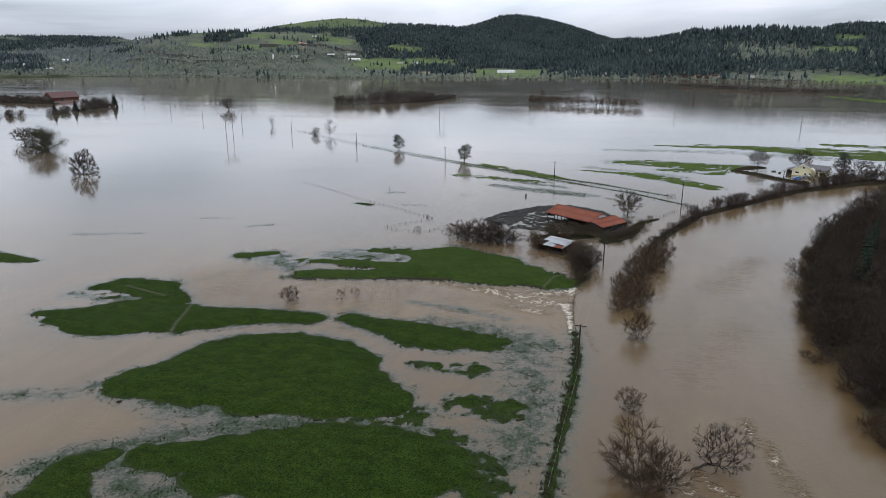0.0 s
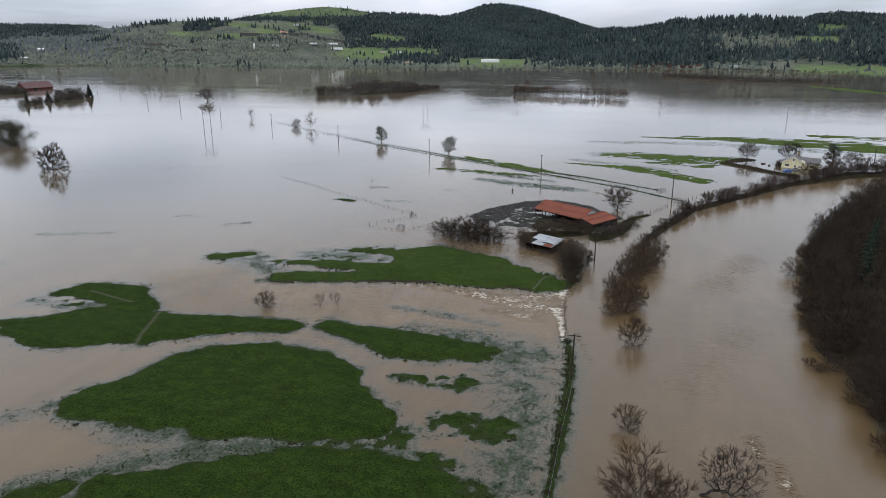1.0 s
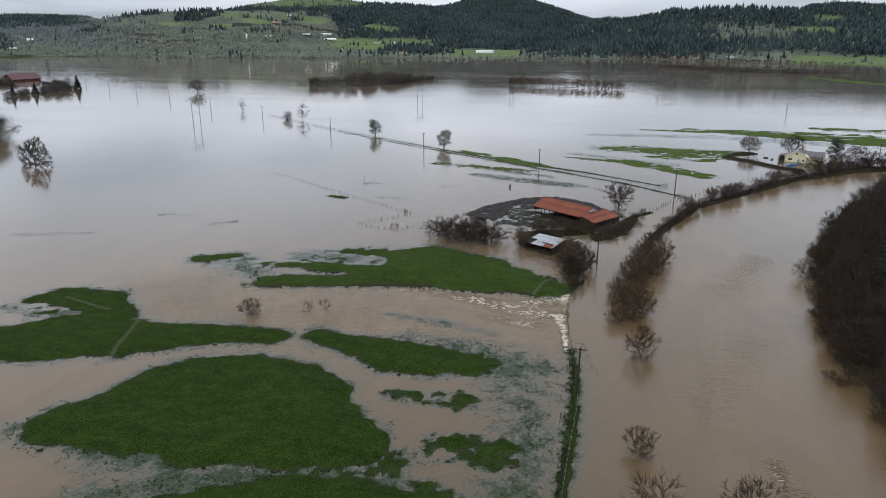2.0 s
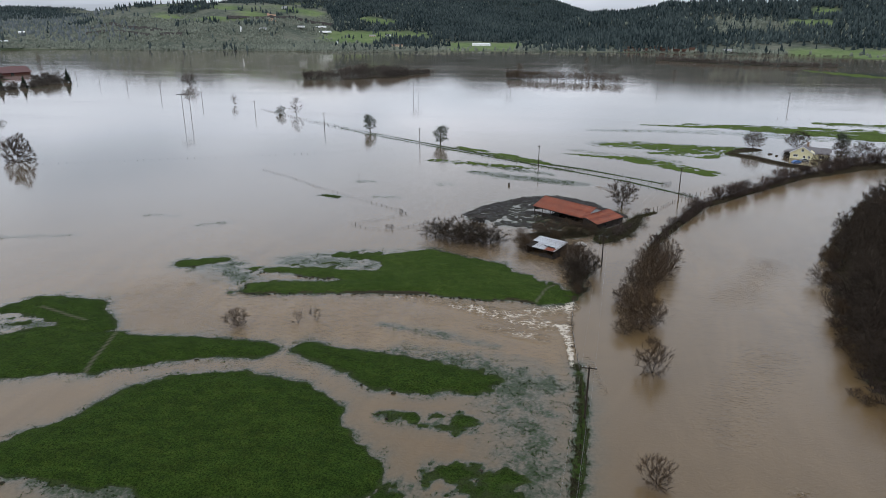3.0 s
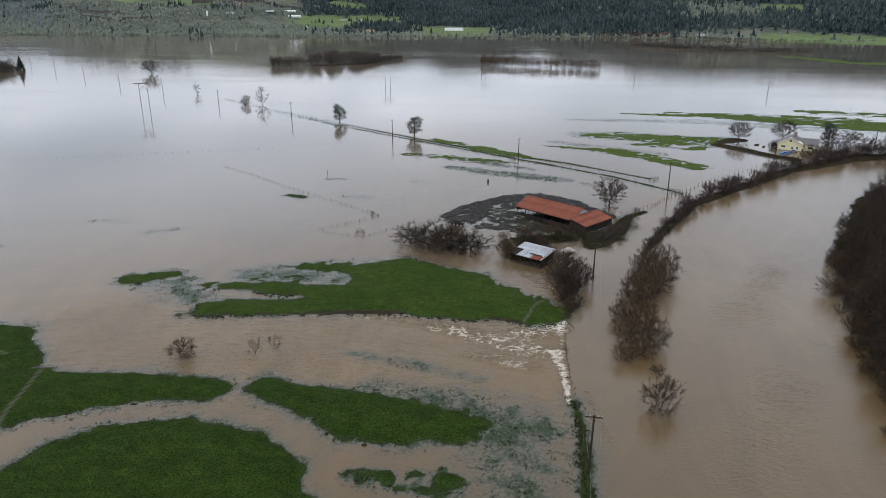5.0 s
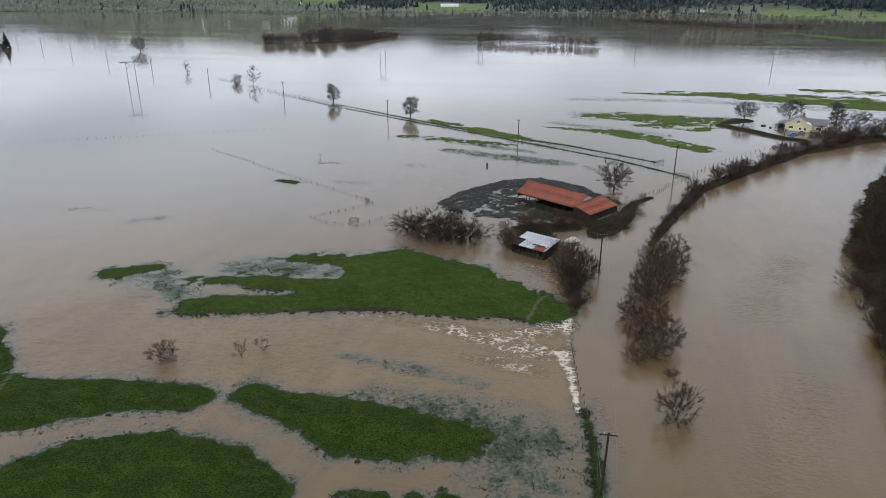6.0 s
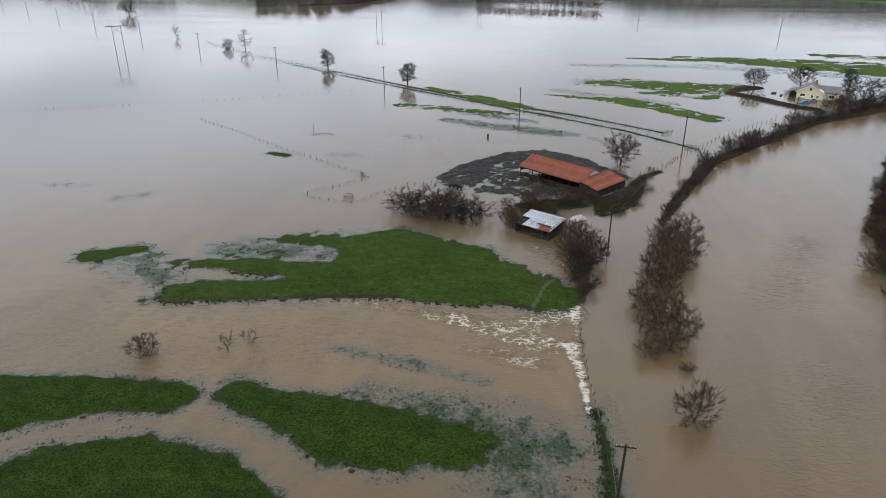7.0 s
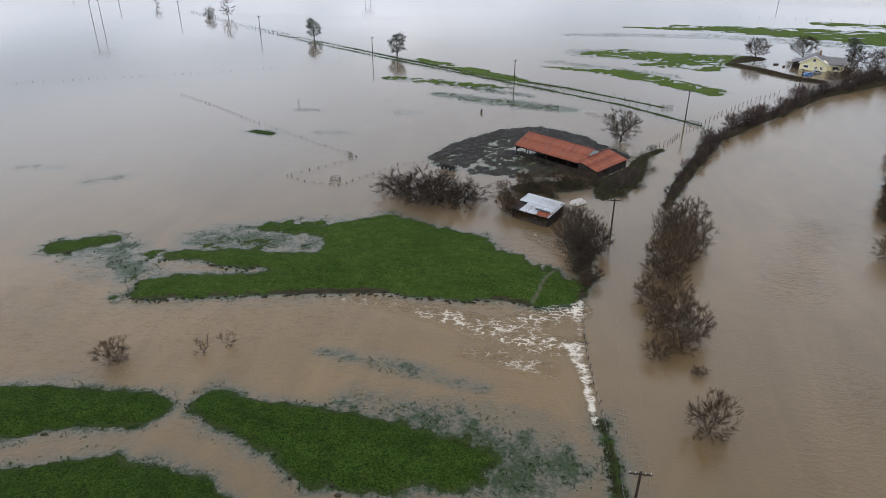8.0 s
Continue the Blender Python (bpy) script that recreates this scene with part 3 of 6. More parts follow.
def terrain(xs, ys):
    """Ground height and cover on a grid."""
    gx, gy = np.meshgrid(xs, ys)
    z = -0.75 + 0.12 * fbm(gx, gy, 22, 3, 3)
    cover = {k: np.zeros_like(z) for k in ("mud", "brush", "lush")}
    warp = fbm(gx, gy, 7.0, 4, 21)
    speck = fbm(gx, gy, 1.9, 3, 31)
    patch = fbm(gx, gy, 9.0, 3, 41)
    frayed = fbm(gx, gy, 1.8, 2, 33)
    streak = fbm(gx * 0.40 + gy * 0.12, gy * 1.25, 4.2, 4, 35)
    for kind, (x0, y0, r0), (x1, y1, r1), top in LAND:
        m = max(r0, r1) + 8
        i0, i1 = np.searchsorted(xs, (min(x0, x1) - m, max(x0, x1) + m))
        j0, j1 = np.searchsorted(ys, (min(y0, y1) - m, max(y0, y1) + m))
        if i1 <= i0 or j1 <= j0:
            continue
        w = np.s_[j0:j1, i0:i1]
        px, py = gx[w] - x0, gy[w] - y0
        dx, dy = x1 - x0, y1 - y0
        t = np.clip((px * dx + py * dy) / (dx * dx + dy * dy + 1e-9), 0, 1)
        r = r0 + (r1 - r0) * t
        d = np.hypot(px - t * dx, py - t * dy) - r
        d = d + warp[w] * np.clip(r, 0.6, 6) * 0.75 + (1.7 * frayed[w] * np.clip(r / 4, 0, 1) if kind == "grass" else 0)
        if kind == "fade":
            h = top - 0.555 - 0.12 * np.clip(1 + d / np.maximum(r, 0.5), 0, 1.5) ** 2 + 0.20 * speck[w] + 0.07 * patch[w]
            h = np.where(d > 2, -0.8, h)
            z[w] = np.maximum(z[w], np.minimum(h, -0.005))
            continue
        if kind in ("ragged", "lush", "tussock"):
            grain = 0.55 * patch[w] + 0.8 * speck[w] if kind == "tussock" else 0.8 * streak[w] + 0.85 * speck[w]
            h = 0.02 + top - 0.14 * np.clip(1 + d / np.maximum(r, 0.5), 0, 2) ** 3 + grain
            h = np.where(d > 3, -0.8, np.minimum(h, 0.16))
            won = h > z[w]
            z[w] = np.where(won, h, z[w])
            cover["lush"][w] = np.where(won, 0.0 if kind == "tussock" else 1.0, cover["lush"][w])
            continue
        inner = top * (1 - np.exp(np.minimum(d, 0) / 2.6)) + (0.05 if kind == "grass" else 0.12) * (1 - np.exp(np.minimum(d, 0) / 0.4))
        h = np.where(d < 0, inner + (0.16 * speck[w] + 0.25 * patch[w]) * np.clip(-d / 2, 0, 1) * min(top, 1), -(0.075 if kind == "grass" else 0.22) * d + 0.22 * speck[w])
        if kind == "mud":
            h = 0.8 * h + 0.30 * patch[w] + 0.75 * speck[w] - 0.05
        won = h > z[w]
        z[w] = np.where(won, h, z[w])
        for key in cover:
            c = cover[key][w]
            cover[key][w] = np.where(won, 1.0 if key == kind else 0.0, c)
    trail = np.zeros_like(z)
    for (x0, y0), (x1, y1) in TRAIL:
        trail = np.maximum(trail, stroke(gx + 1.2 * warp, gy, (x0, y0, 0.42), (x1, y1, 0.42)))
    cover["trail"] = np.clip(trail * 1.6, 0, 1)
    # grass of the yard island mixed a little towards the lighter colour
    cover["lush"] = np.maximum(cover["lush"], 0.22 * np.clip((gy - 122) / 12, 0, 1) * (gy < 182))
    hh, u, b, r, e = hill_height(gx, gy)
    hill = (u > 0).astype(float)
    z = np.where(u > 0, np.maximum(hh, z), z)
    past = np.maximum(pasture(gx, gy, u, b, e), 0.75 * regrowth(gx, gy, b, e))
    woods = np.where(u > 0, np.clip(conifer_share(gx, gy, u, b, e) * 1.3 - 0.15, 0, 1), 0.0)
    return z, dict(cover, hill=hill, pasture=np.clip(past, 0, 1), woods=woods)


GX = axis((-4200, -420, 60, 45), (-420, -120, 10, 1.2), (-120, 50, 0.6, 0.6), (50, 170, 1.0, 1.9), (170, 420, 4, 14), (420, 2300, 30, 45))
GY = axis((-1500, -70, 120, 10), (-70, 0, 3.0, 2.0), (0, 40, 1.6, 0.7), (40, 180, 0.55, 0.55), (180, 330, 0.8, 1.2), (330, 410, 1.2, 1.6), (410, 520, 1.7, 3.2), (520, 1700, 10, 25), (1700, 4800, 25, 45))
gz, gcover = terrain(GX, GY)
ground = tagged(grid_object("ground", GX, GY, gz, M_GROUND, gcover), "flooded valley floor with green pasture islands, muddy yard and wooded hills", "ground", kind="structure")


def spot(x, y):
    """Ground height at one place, never below the water."""
    i = int(np.clip(np.searchsorted(GX, x), 1, len(GX) - 1))
    j = int(np.clip(np.searchsorted(GY, y), 1, len(GY) - 1))
    return float(gz[j, i])


# ---- flood water ----
def swell(v):
    """Round off a ridge."""
    v = np.clip(v * 1.6, 0, 1)
    return v * v * (3 - 2 * v)


def flood():
    xs = axis((-4200, -420, 300, 60), (-420, -120, 12, 1.6), (-120, -24, 1.1, 1.1), (-24, 23, 0.36, 0.36), (23, 30, 1.0, 1.1), (30, 170, 1.8, 4), (170, 420, 8, 20), (420, 2300, 80, 200))
    ys = axis((-1500, -70, 200, 10), (-70, 0, 4, 3), (0, 40, 2.5, 1.2), (40, 106, 1.0, 1.0), (106, 142, 0.36, 0.36), (142, 180, 1.0, 1.0), (180, 330, 1.6, 2.2), (330, 520, 2, 5), (520, 2600, 20, 80))
    gx, gy = np.meshgrid(xs, ys)
    z, _ = terrain(xs, ys)
    shallow = np.exp(-np.clip(-z, 0, 2) / 0.13) * (z < 0.4)
    # where the river pours over the field bank: two trains of breaking waves, stray crests, and the spill along the bank
    trains = (((19, 137.5, 3.0), (11.6, 132.4, 3.2), 1.0), ((11.6, 132.4, 3.2), (6, 129.4, 2.6), 0.9), ((18, 125.2, 2.2), (12, 126.6, 3.4), 0.95), ((12, 126.6, 3.4), (2.7, 130.2, 3.4), 1.0),
              ((2.7, 130.2, 3.0), (-6, 133.4, 2.4), 0.85), ((-6, 133.4, 2.2), (-22, 136, 1.6), 0.55), ((14.2, 119.2, 2.2), (7, 121.6, 2.6), 0.75), ((7, 121.6, 2.2), (1.5, 122.4, 1.6), 0.6),
              ((12, 168, 2.4), (20, 158, 2.4), 0.5), ((30, 270, 2), (40, 258, 2), 0.5))
    spill = (((20.6, 140.5, 1.0), (19.7, 136.5, 1.9), 1.0), ((19.7, 136.5, 1.6), (20.0, 131, 1.0), 0.65), ((20.0, 131, 1.0), (19.6, 126, 1.8), 0.7), ((18.6, 126, 2.0), (20.0, 120, 1.4), 1.0), ((20.0, 120, 1.4), (20.9, 108, 0.7), 1.0))
    eddies = (((38, 56, 1.6), (46, 44, 1.4), 0.9), ((42.6, 56.0, 1.3), (50, 47, 1.6), 1.0), ((53, 75, 1.2), (56, 62, 1.8), 0.8), ((56, 62, 1.8), (59, 40, 1.2), 0.7), ((24, 112, 1.2), (27, 98, 1.0), 0.35), ((60, 150, 9), (75, 180, 7), 0.22), ((46, 90, 7), (60, 120, 8), 0.2))
    rough_ = np.zeros_like(gx)
    for a, b, q in trains:
        rough_ = np.maximum(rough_, q * stroke(gx, gy, (a[0], a[1], a[2] * 1.25), (b[0], b[1], b[2] * 1.25)) ** 0.4)
    edge = np.zeros_like(gx)
    for a, b, q in spill:
        edge = np.maximum(edge, q * stroke(gx, gy, a, b) ** 0.6)
    foam = np.maximum(0.85 * rough_, edge)
    for a, b, q in eddies:
        foam = np.maximum(foam, q * stroke(gx, gy, a, b) ** 0.6)
    # standing waves bulge upstream in short broken arcs
    wx, wy = gx + 3.0 * fbm(gx, gy, 5.0, 3, 63), gy + 3.0 * fbm(gx, gy, 5.0, 3, 67)
    arcs = 1 - np.abs(2.6 * fbm(wx * 1.35, wy * 0.8, 2.5, 2, 61))
    sharp = np.clip((arcs - 0.80) / 0.17, 0, 1)
    crest = np.clip(rough_ * 1.1, 0, 1) * sharp * np.clip(0.75 + 2.2 * fbm(gx, gy, 3.4, 2, 69), 0, 1) * 0.5 + np.clip(edge * 1.3 - 0.5, 0, 0.75)
    fast = 0.012 + 0.07 * stroke(gx, gy, (-30, 150, 190), (-30, 60, 190)) * np.clip((22 - gx) / 3, 0.15, 1) + 0.20 * swell(stroke(gx, gy, (12, 130, 46), (-70, 116, 40))) * np.clip((22 - gx) / 3, 0.03, 1) + swell(np.maximum(stroke(gx, gy, (60, 20, 40), (60, 150, 45)), stroke(gx, gy, (60, 150, 45), (150, 310, 60)))) * 0.06
    fast = fast + 0.5 * np.clip(foam, 0, 1)
    # colour lifted round the overflow to make up for reflection lost to ripples
    silt = (0.18 * swell(stroke(gx, gy, (-30, 20, 100), (-30, 145, 100))) + 0.55 * swell(stroke(gx, gy, (12, 128, 40), (-75, 114, 46)))) * np.clip((23 - gx) / 5, 0, 1)
    still = np.clip((gy - 145) / 70, 0, 1) * np.clip((50 + np.maximum(gy - 250, 0) - gx) / 15, 0, 1)
    wave = np.clip(rough_, 0, 1) * 0.30 * np.clip(arcs, 0, 1) ** 2 + 0.10 * np.clip(edge, 0, 1) * fbm(gx, gy, 1.2, 2, 65)
    return tagged(grid_object("water", xs, ys, wave, M_WATER, {"shallow": shallow, "foam": foam, "crest": crest, "fast": fast, "silt": silt, "still": still}),
                  "silt-brown flood water mirroring the grey sky, foaming over the bank", "water", kind="structure")


water = flood()


# ---- building helpers ----
def thing(name, x, y, z, turn, label, category, group="", kind=""):
    ob = tagged(new(name), label, category, group, kind)
    ob.empty_display_size = 0.3
    ob.matrix_basis = pose(x, y, z, 0, 0, turn)
    return ob


def part(name, bm, material, parent, label=""):
    me = bpy.data.meshes.new(name)
    bm.to_mesh(me)
    bm.free()
    me.materials.append(material)
    ob = new(name, me)
    ob.parent = parent
    if label:
        ob["label"] = label
    return ob


def again(ob, parent, m=None):
    """Another piece on the same mesh."""
    o = new(ob.name.split(".")[0], ob.data)
    o.parent = parent
    if m is not None:
        o.matrix_basis = m
    return o


def box(bm, x0, y0, z0, x1, y1, z1, bevel=0.0):
    m = Matrix.Translation(((x0 + x1) / 2, (y0 + y1) / 2, (z0 + z1) / 2)) @ Matrix.Diagonal((x1 - x0, y1 - y0, z1 - z0, 1))
    made = bmesh.ops.create_cube(bm, size=1, matrix=m)
    if bevel:
        edges = list({e for v in made["verts"] for e in v.link_edges})
        bmesh.ops.bevel(bm, geom=edges, offset=bevel, segments=1, affect="EDGES")
    return bm


def boxed(*args, bevel=0.0):
    return box(bmesh.new(), *args, bevel=bevel)


def rod(bm, a, b, r0, r1=None, sides=7):
    a, b = Vector(a), Vector(b)
    m = Matrix.Translation((a + b) / 2) @ (b - a).to_track_quat("Z", "Y").to_matrix().to_4x4()
    bmesh.ops.create_cone(bm, cap_ends=True, segments=sides, radius1=r0, radius2=r0 if r1 is None else r1, depth=(b - a).length, matrix=m)
    return bm


def rodded(*args, **kw):
    return rod(bmesh.new(), *args, **kw)


def solid(points, faces):
    bm = bmesh.new()
    vs = [bm.verts.new(p) for p in points]
    for f in faces:
        bm.faces.new([vs[i] for i in f])
    bmesh.ops.recalc_face_normals(bm, faces=bm.faces)
    return bm


def gable(w, d, eave, ridge, t=0.0):
    """Closed pentagonal house body: length w along x, depth d along y."""
    p = [(x, y, z) for x in (t, w - t) for y, z in ((t, 0), (d - t, 0), (d - t, eave), (d / 2, ridge), (t, eave))]
    return solid(p, [(0, 1, 2, 3, 4), (9, 8, 7, 6, 5), (0, 5, 6, 1), (1, 6, 7, 2), (2, 7, 8, 3), (3, 8, 9, 4), (4, 9, 5, 0)])


def slab(a, b, c, d, t):
    """A sheet through four corners with thickness t downwards."""
    lo = [(x, y, z - t) for x, y, z in (a, b, c, d)]
    return solid([a, b, c, d] + lo, [(0, 1, 2, 3), (7, 6, 5, 4), (0, 4, 5, 1), (1, 5, 6, 2), (2, 6, 7, 3), (3, 7, 4, 0)])


def ribbed(w, length, pitch, t=0.03, rib=0.05):
    """A ribbed metal sheet, w wide along x, running up y with the slope angle pitch (radians)."""
    prof = []
    for i in range(3):
        x = w * i / 3
        prof += [(x, 0.0), (x + w * 0.10, rib), (x + w * 0.20, rib), (x + w * 0.30, 0.0)]
    prof.append((w, 0.0))
    cs, sn = math.cos(pitch), math.sin(pitch)
    vs, fs = [], []
    for s in (0.0, length):
        for x, h in prof:
            vs.append((x, s * cs - h * sn, s * sn + h * cs))
        for x, h in prof:
            vs.append((x, s * cs - (h - t) * sn, s * sn + (h - t) * cs))
    n = len(prof)
    for i in range(n - 1):
        fs.append((i, i + 1, 2 * n + i + 1, 2 * n + i))
        fs.append((n + i, 3 * n + i, 3 * n + i + 1, n + i + 1))
        fs.append((i, n + i, n + i + 1, i + 1))
        fs.append((2 * n + i, 2 * n + i + 1, 3 * n + i + 1, 3 * n + i))
    return solid(vs, fs)


# ---- trees ----
class Wood:
    """Gathers tapered three-sided limbs and twigs."""

    def __init__(self, seed, fine=0.012):
        self.fine = fine
        self.rng = random.Random(seed)
        self.lv, self.lf, self.tv, self.tf = [], [], [], []

    def ring(self, p, d, r):
        s = d.orthogonal().normalized()
        u = d.cross(s).normalized()
        return [tuple(p + r * (math.cos(a) * s + math.sin(a) * u)) for a in (0.0, 2.094, 4.189)]

    def limb(self, p, q, r0, r1):
        d = q - p
        n = len(self.lv)
        self.lv += self.ring(p, d, r0) + self.ring(q, d, r1)
        self.lf += [(n, n + 1, n + 4, n + 3), (n + 1, n + 2, n + 5, n + 4), (n + 2, n, n + 3, n + 5)]

    def twig(self, p, q, r):
        n = len(self.tv)
        self.tv += self.ring(p, q - p, r) + [tuple(q)]
        self.tf += [(n, n + 1, n + 3), (n + 1, n + 2, n + 3), (n + 2, n, n + 3)]

    def jitter(self, k):
        return Vector((self.rng.gauss(0, k), self.rng.gauss(0, k), self.rng.gauss(0, k)))


def crown_tree(name, seed, height, width, low, knots, twigs, reach, bark, twig, label, category, fine=0.014, girth=0.12, bend=0.4, lean=(0.0, 0.0), droop=0.0, bare=0.0, side=2):
    """Bare tree or bush: limbs join scattered knots of a lumpy crown to the foot by short ways, and each knot bears a spray of twigs."""
    w = Wood(seed, fine)
    rng = np.random.default_rng(seed)
    d = rng.normal(size=(knots, 3))
    d /= np.linalg.norm(d, axis=1)[:, None]
    lump = 0.88 + 0.10 * rng.random(knots)
    for _ in range(7):
        q = rng.normal(size=3) * (1, 1, 0.7)
        lump += 0.30 * rng.uniform(-0.5, 1.0) * np.clip(d @ (q / np.linalg.norm(q)), 0, 1) ** 5
    rad = rng.uniform(0.03, 1, knots) ** 0.42
    heart = np.array([lean[0], lean[1], height * (1 + low) / 2])
    pts = heart + d * (rad * lump)[:, None] * (width / 2, width / 2, height * (1 - low) / 2)
    pts[:, 2] -= droop * ((pts[:, 0] - lean[0]) ** 2 + (pts[:, 1] - lean[1]) ** 2) / (width / 2) ** 2
    pts[:, 2] = np.maximum(pts[:, 2], 0.15 + 0.1 * rng.random(knots))
    stem = [np.array((0, 0, -1.0)), np.array((0, 0, 0.05))]
    if bare:
        for k in (0.5, 1.0):
            stem.append(np.array((lean[0] * 0.5 * k + rng.normal(0, 0.02 * height), lean[1] * 0.5 * k + rng.normal(0, 0.02 * height), height * bare * k)))
    P, parent, path = list(stem), [-1] + list(range(len(stem) - 1)), [0.0] * len(stem)
    free = np.ones(knots, bool)
    best, link = np.full(knots, 1e9), np.zeros(knots, int)

    def offer(i):
        c = np.linalg.norm(pts - P[i], axis=1) + bend * path[i]
        better = c < best
        best[better], link[better] = c[better], i

    offer(len(P) - 1)
    for _ in range(knots):
        k = int(np.argmin(np.where(free, best, 1e9)))
        free[k] = False
        j = int(link[k])
        P.append(pts[k])
        parent.append(j)
        path.append(path[j] + float(np.linalg.norm(pts[k] - P[j])))
        offer(len(P) - 1)
    load = [1] * len(P)
    for i in range(len(P) - 1, 0, -1):
        load[parent[i]] += load[i]
    thick = [max(fine * 0.7, girth * (n / load[0]) ** 0.62) for n in load]
    for i in range(1, len(P)):
        a, b = Vector(P[parent[i]]), Vector(P[i])
        ra = min(thick[parent[i]], thick[i] * 1.5)
        mid = a.lerp(b, 0.5) + w.jitter(0.05 * (b - a).length) + Vector((0, 0, 0.05 * (b - a).length))
        if load[i] > 3:
            w.limb(a, mid, ra, (ra + thick[i]) / 2)
            w.limb(mid, b, (ra + thick[i]) / 2, thick[i] * 0.8)
        else:
            w.limb(a, b, ra, thick[i] * 0.7)
        if i < len(stem):
            continue
        along_ = (b - a).normalized()
        out = (b - Vector((heart[0], heart[1], heart[2] - 0.22 * height))).normalized()
        for _ in range(twigs):
            p = a.lerp(b, w.rng.uniform(0.45, 1.0))
            t = (along_ * 0.45 + out * 0.6 + w.jitter(0.42) + Vector((0, 0, 0.06))).normalized()
            ln = reach * w.rng.uniform(0.5, 1.25)
            w.twig(p, p + t * ln, fine)
            for _ in range(side):
                m = p + t * ln * w.rng.uniform(0.2, 0.8)
                w.twig(m, m + (t * 0.8 + w.jitter(0.4)).normalized() * ln * w.rng.uniform(0.35, 0.7), fine * 0.8)
    ob = tagged(new(name), label, category)
    ob.empty_display_size = 0.3
    mesh_object("trunk", w.lv, w.lf, bark, ob)
    mesh_object("crown", w.tv, w.tf, twig, ob)
    return ob


def leaf_tree(name, seed, height, width, clumps, leaves, leaf, label, material, bare=0.28, spread=1.0):
    """Evergreen: trunk, limbs and a crown of many small leaf blades in uneven clumps."""
    w = Wood(seed)
    tips = []
    top = Vector((w.rng.gauss(0, 0.3), w.rng.gauss(0, 0.3), height * 0.8))
    w.limb(Vector((0, 0, -0.9)), Vector((0, 0, height * bare)), width * 0.055, width * 0.04)
    w.limb(Vector((0, 0, height * bare)), top, width * 0.04, width * 0.012)
    for i in range(clumps):
        u = (i + 0.5) / clumps
        z = height * (bare + (0.98 - bare) * u)
        if w.rng.random() < 0.12:
            continue
        rad = width * 0.5 * math.sin(math.pi * (0.18 + 0.70 * u)) * w.rng.uniform(0.25, 1.2)
        a = i * 2.4 + w.rng.random()
        c = Vector((math.cos(a) * rad + 0.10 * z, math.sin(a) * rad, z + w.rng.gauss(0, 0.05 * height)))
        w.limb(Vector((0, 0, max(0.1, z - rad * 0.7))), c, width * 0.014, width * 0.006)
        tips.append((c, width * spread * w.rng.uniform(0.12, 0.2)))
    vs, fs = [], []
    for c, r in tips:
        for _ in range(leaves):
            p = c + Vector((w.rng.gauss(0, r), w.rng.gauss(0, r), w.rng.gauss(0, r * 0.75)))
            d, s = w.jitter(1).normalized() * leaf, w.jitter(1).normalized() * leaf * 0.6
            n = len(vs)
            vs += [tuple(p - s), tuple(p + s * 0.4 + d * 0.5), tuple(p + d), tuple(p - d * 0.3 - s)]
            fs += [(n, n + 1, n + 2), (n, n + 2, n + 3)]
    ob = tagged(new(name), label, "tree")
    mesh_object("trunk", w.lv, w.lf, M_BARK, ob)
    mesh_object("crown", vs, fs, material, ob)
    return ob


def conifer_tree(name, seed, height, label):
    rng = random.Random(seed)
    vs, fs = [], []
    tiers = 15
    for i in range(tiers):
        u = i / tiers
        z, rad = height * (0.12 + 0.88 * u), height * 0.20 * (1 - u) ** 0.8 + 0.15
        for k in range(9):
            a = 6.283 * (k + rng.random()) / 9
            rr = rad * rng.uniform(0.7, 1.15)
            tip = (math.cos(a) * rr, math.sin(a) * rr, z - rr * 0.35)
            s, c = math.sin(a) * rr * 0.28, math.cos(a) * rr * 0.28
            n = len(vs)
            vs += [(0, 0, z + height * 0.05), (tip[0] * 0.6 - s, tip[1] * 0.6 + c, tip[2] + 0.1), tip, (tip[0] * 0.6 + s, tip[1] * 0.6 - c, tip[2] + 0.1), (tip[0] * 0.5, tip[1] * 0.5, tip[2] - rr * 0.15)]
            fs += [(n, n + 1, n + 4), (n + 1, n + 2, n + 4), (n + 2, n + 3, n + 4), (n + 3, n, n + 4), (n, n + 2, n + 1), (n, n + 3, n + 2)]
    ob = tagged(new(name), label, "tree")
    part("trunk", rodded((0, 0, -0.5), (0, 0, height * 0.9), height * 0.022, height * 0.006), M_BARK, ob)
    mesh_object("crown", vs, fs, M_NEEDLE, ob)
    return ob


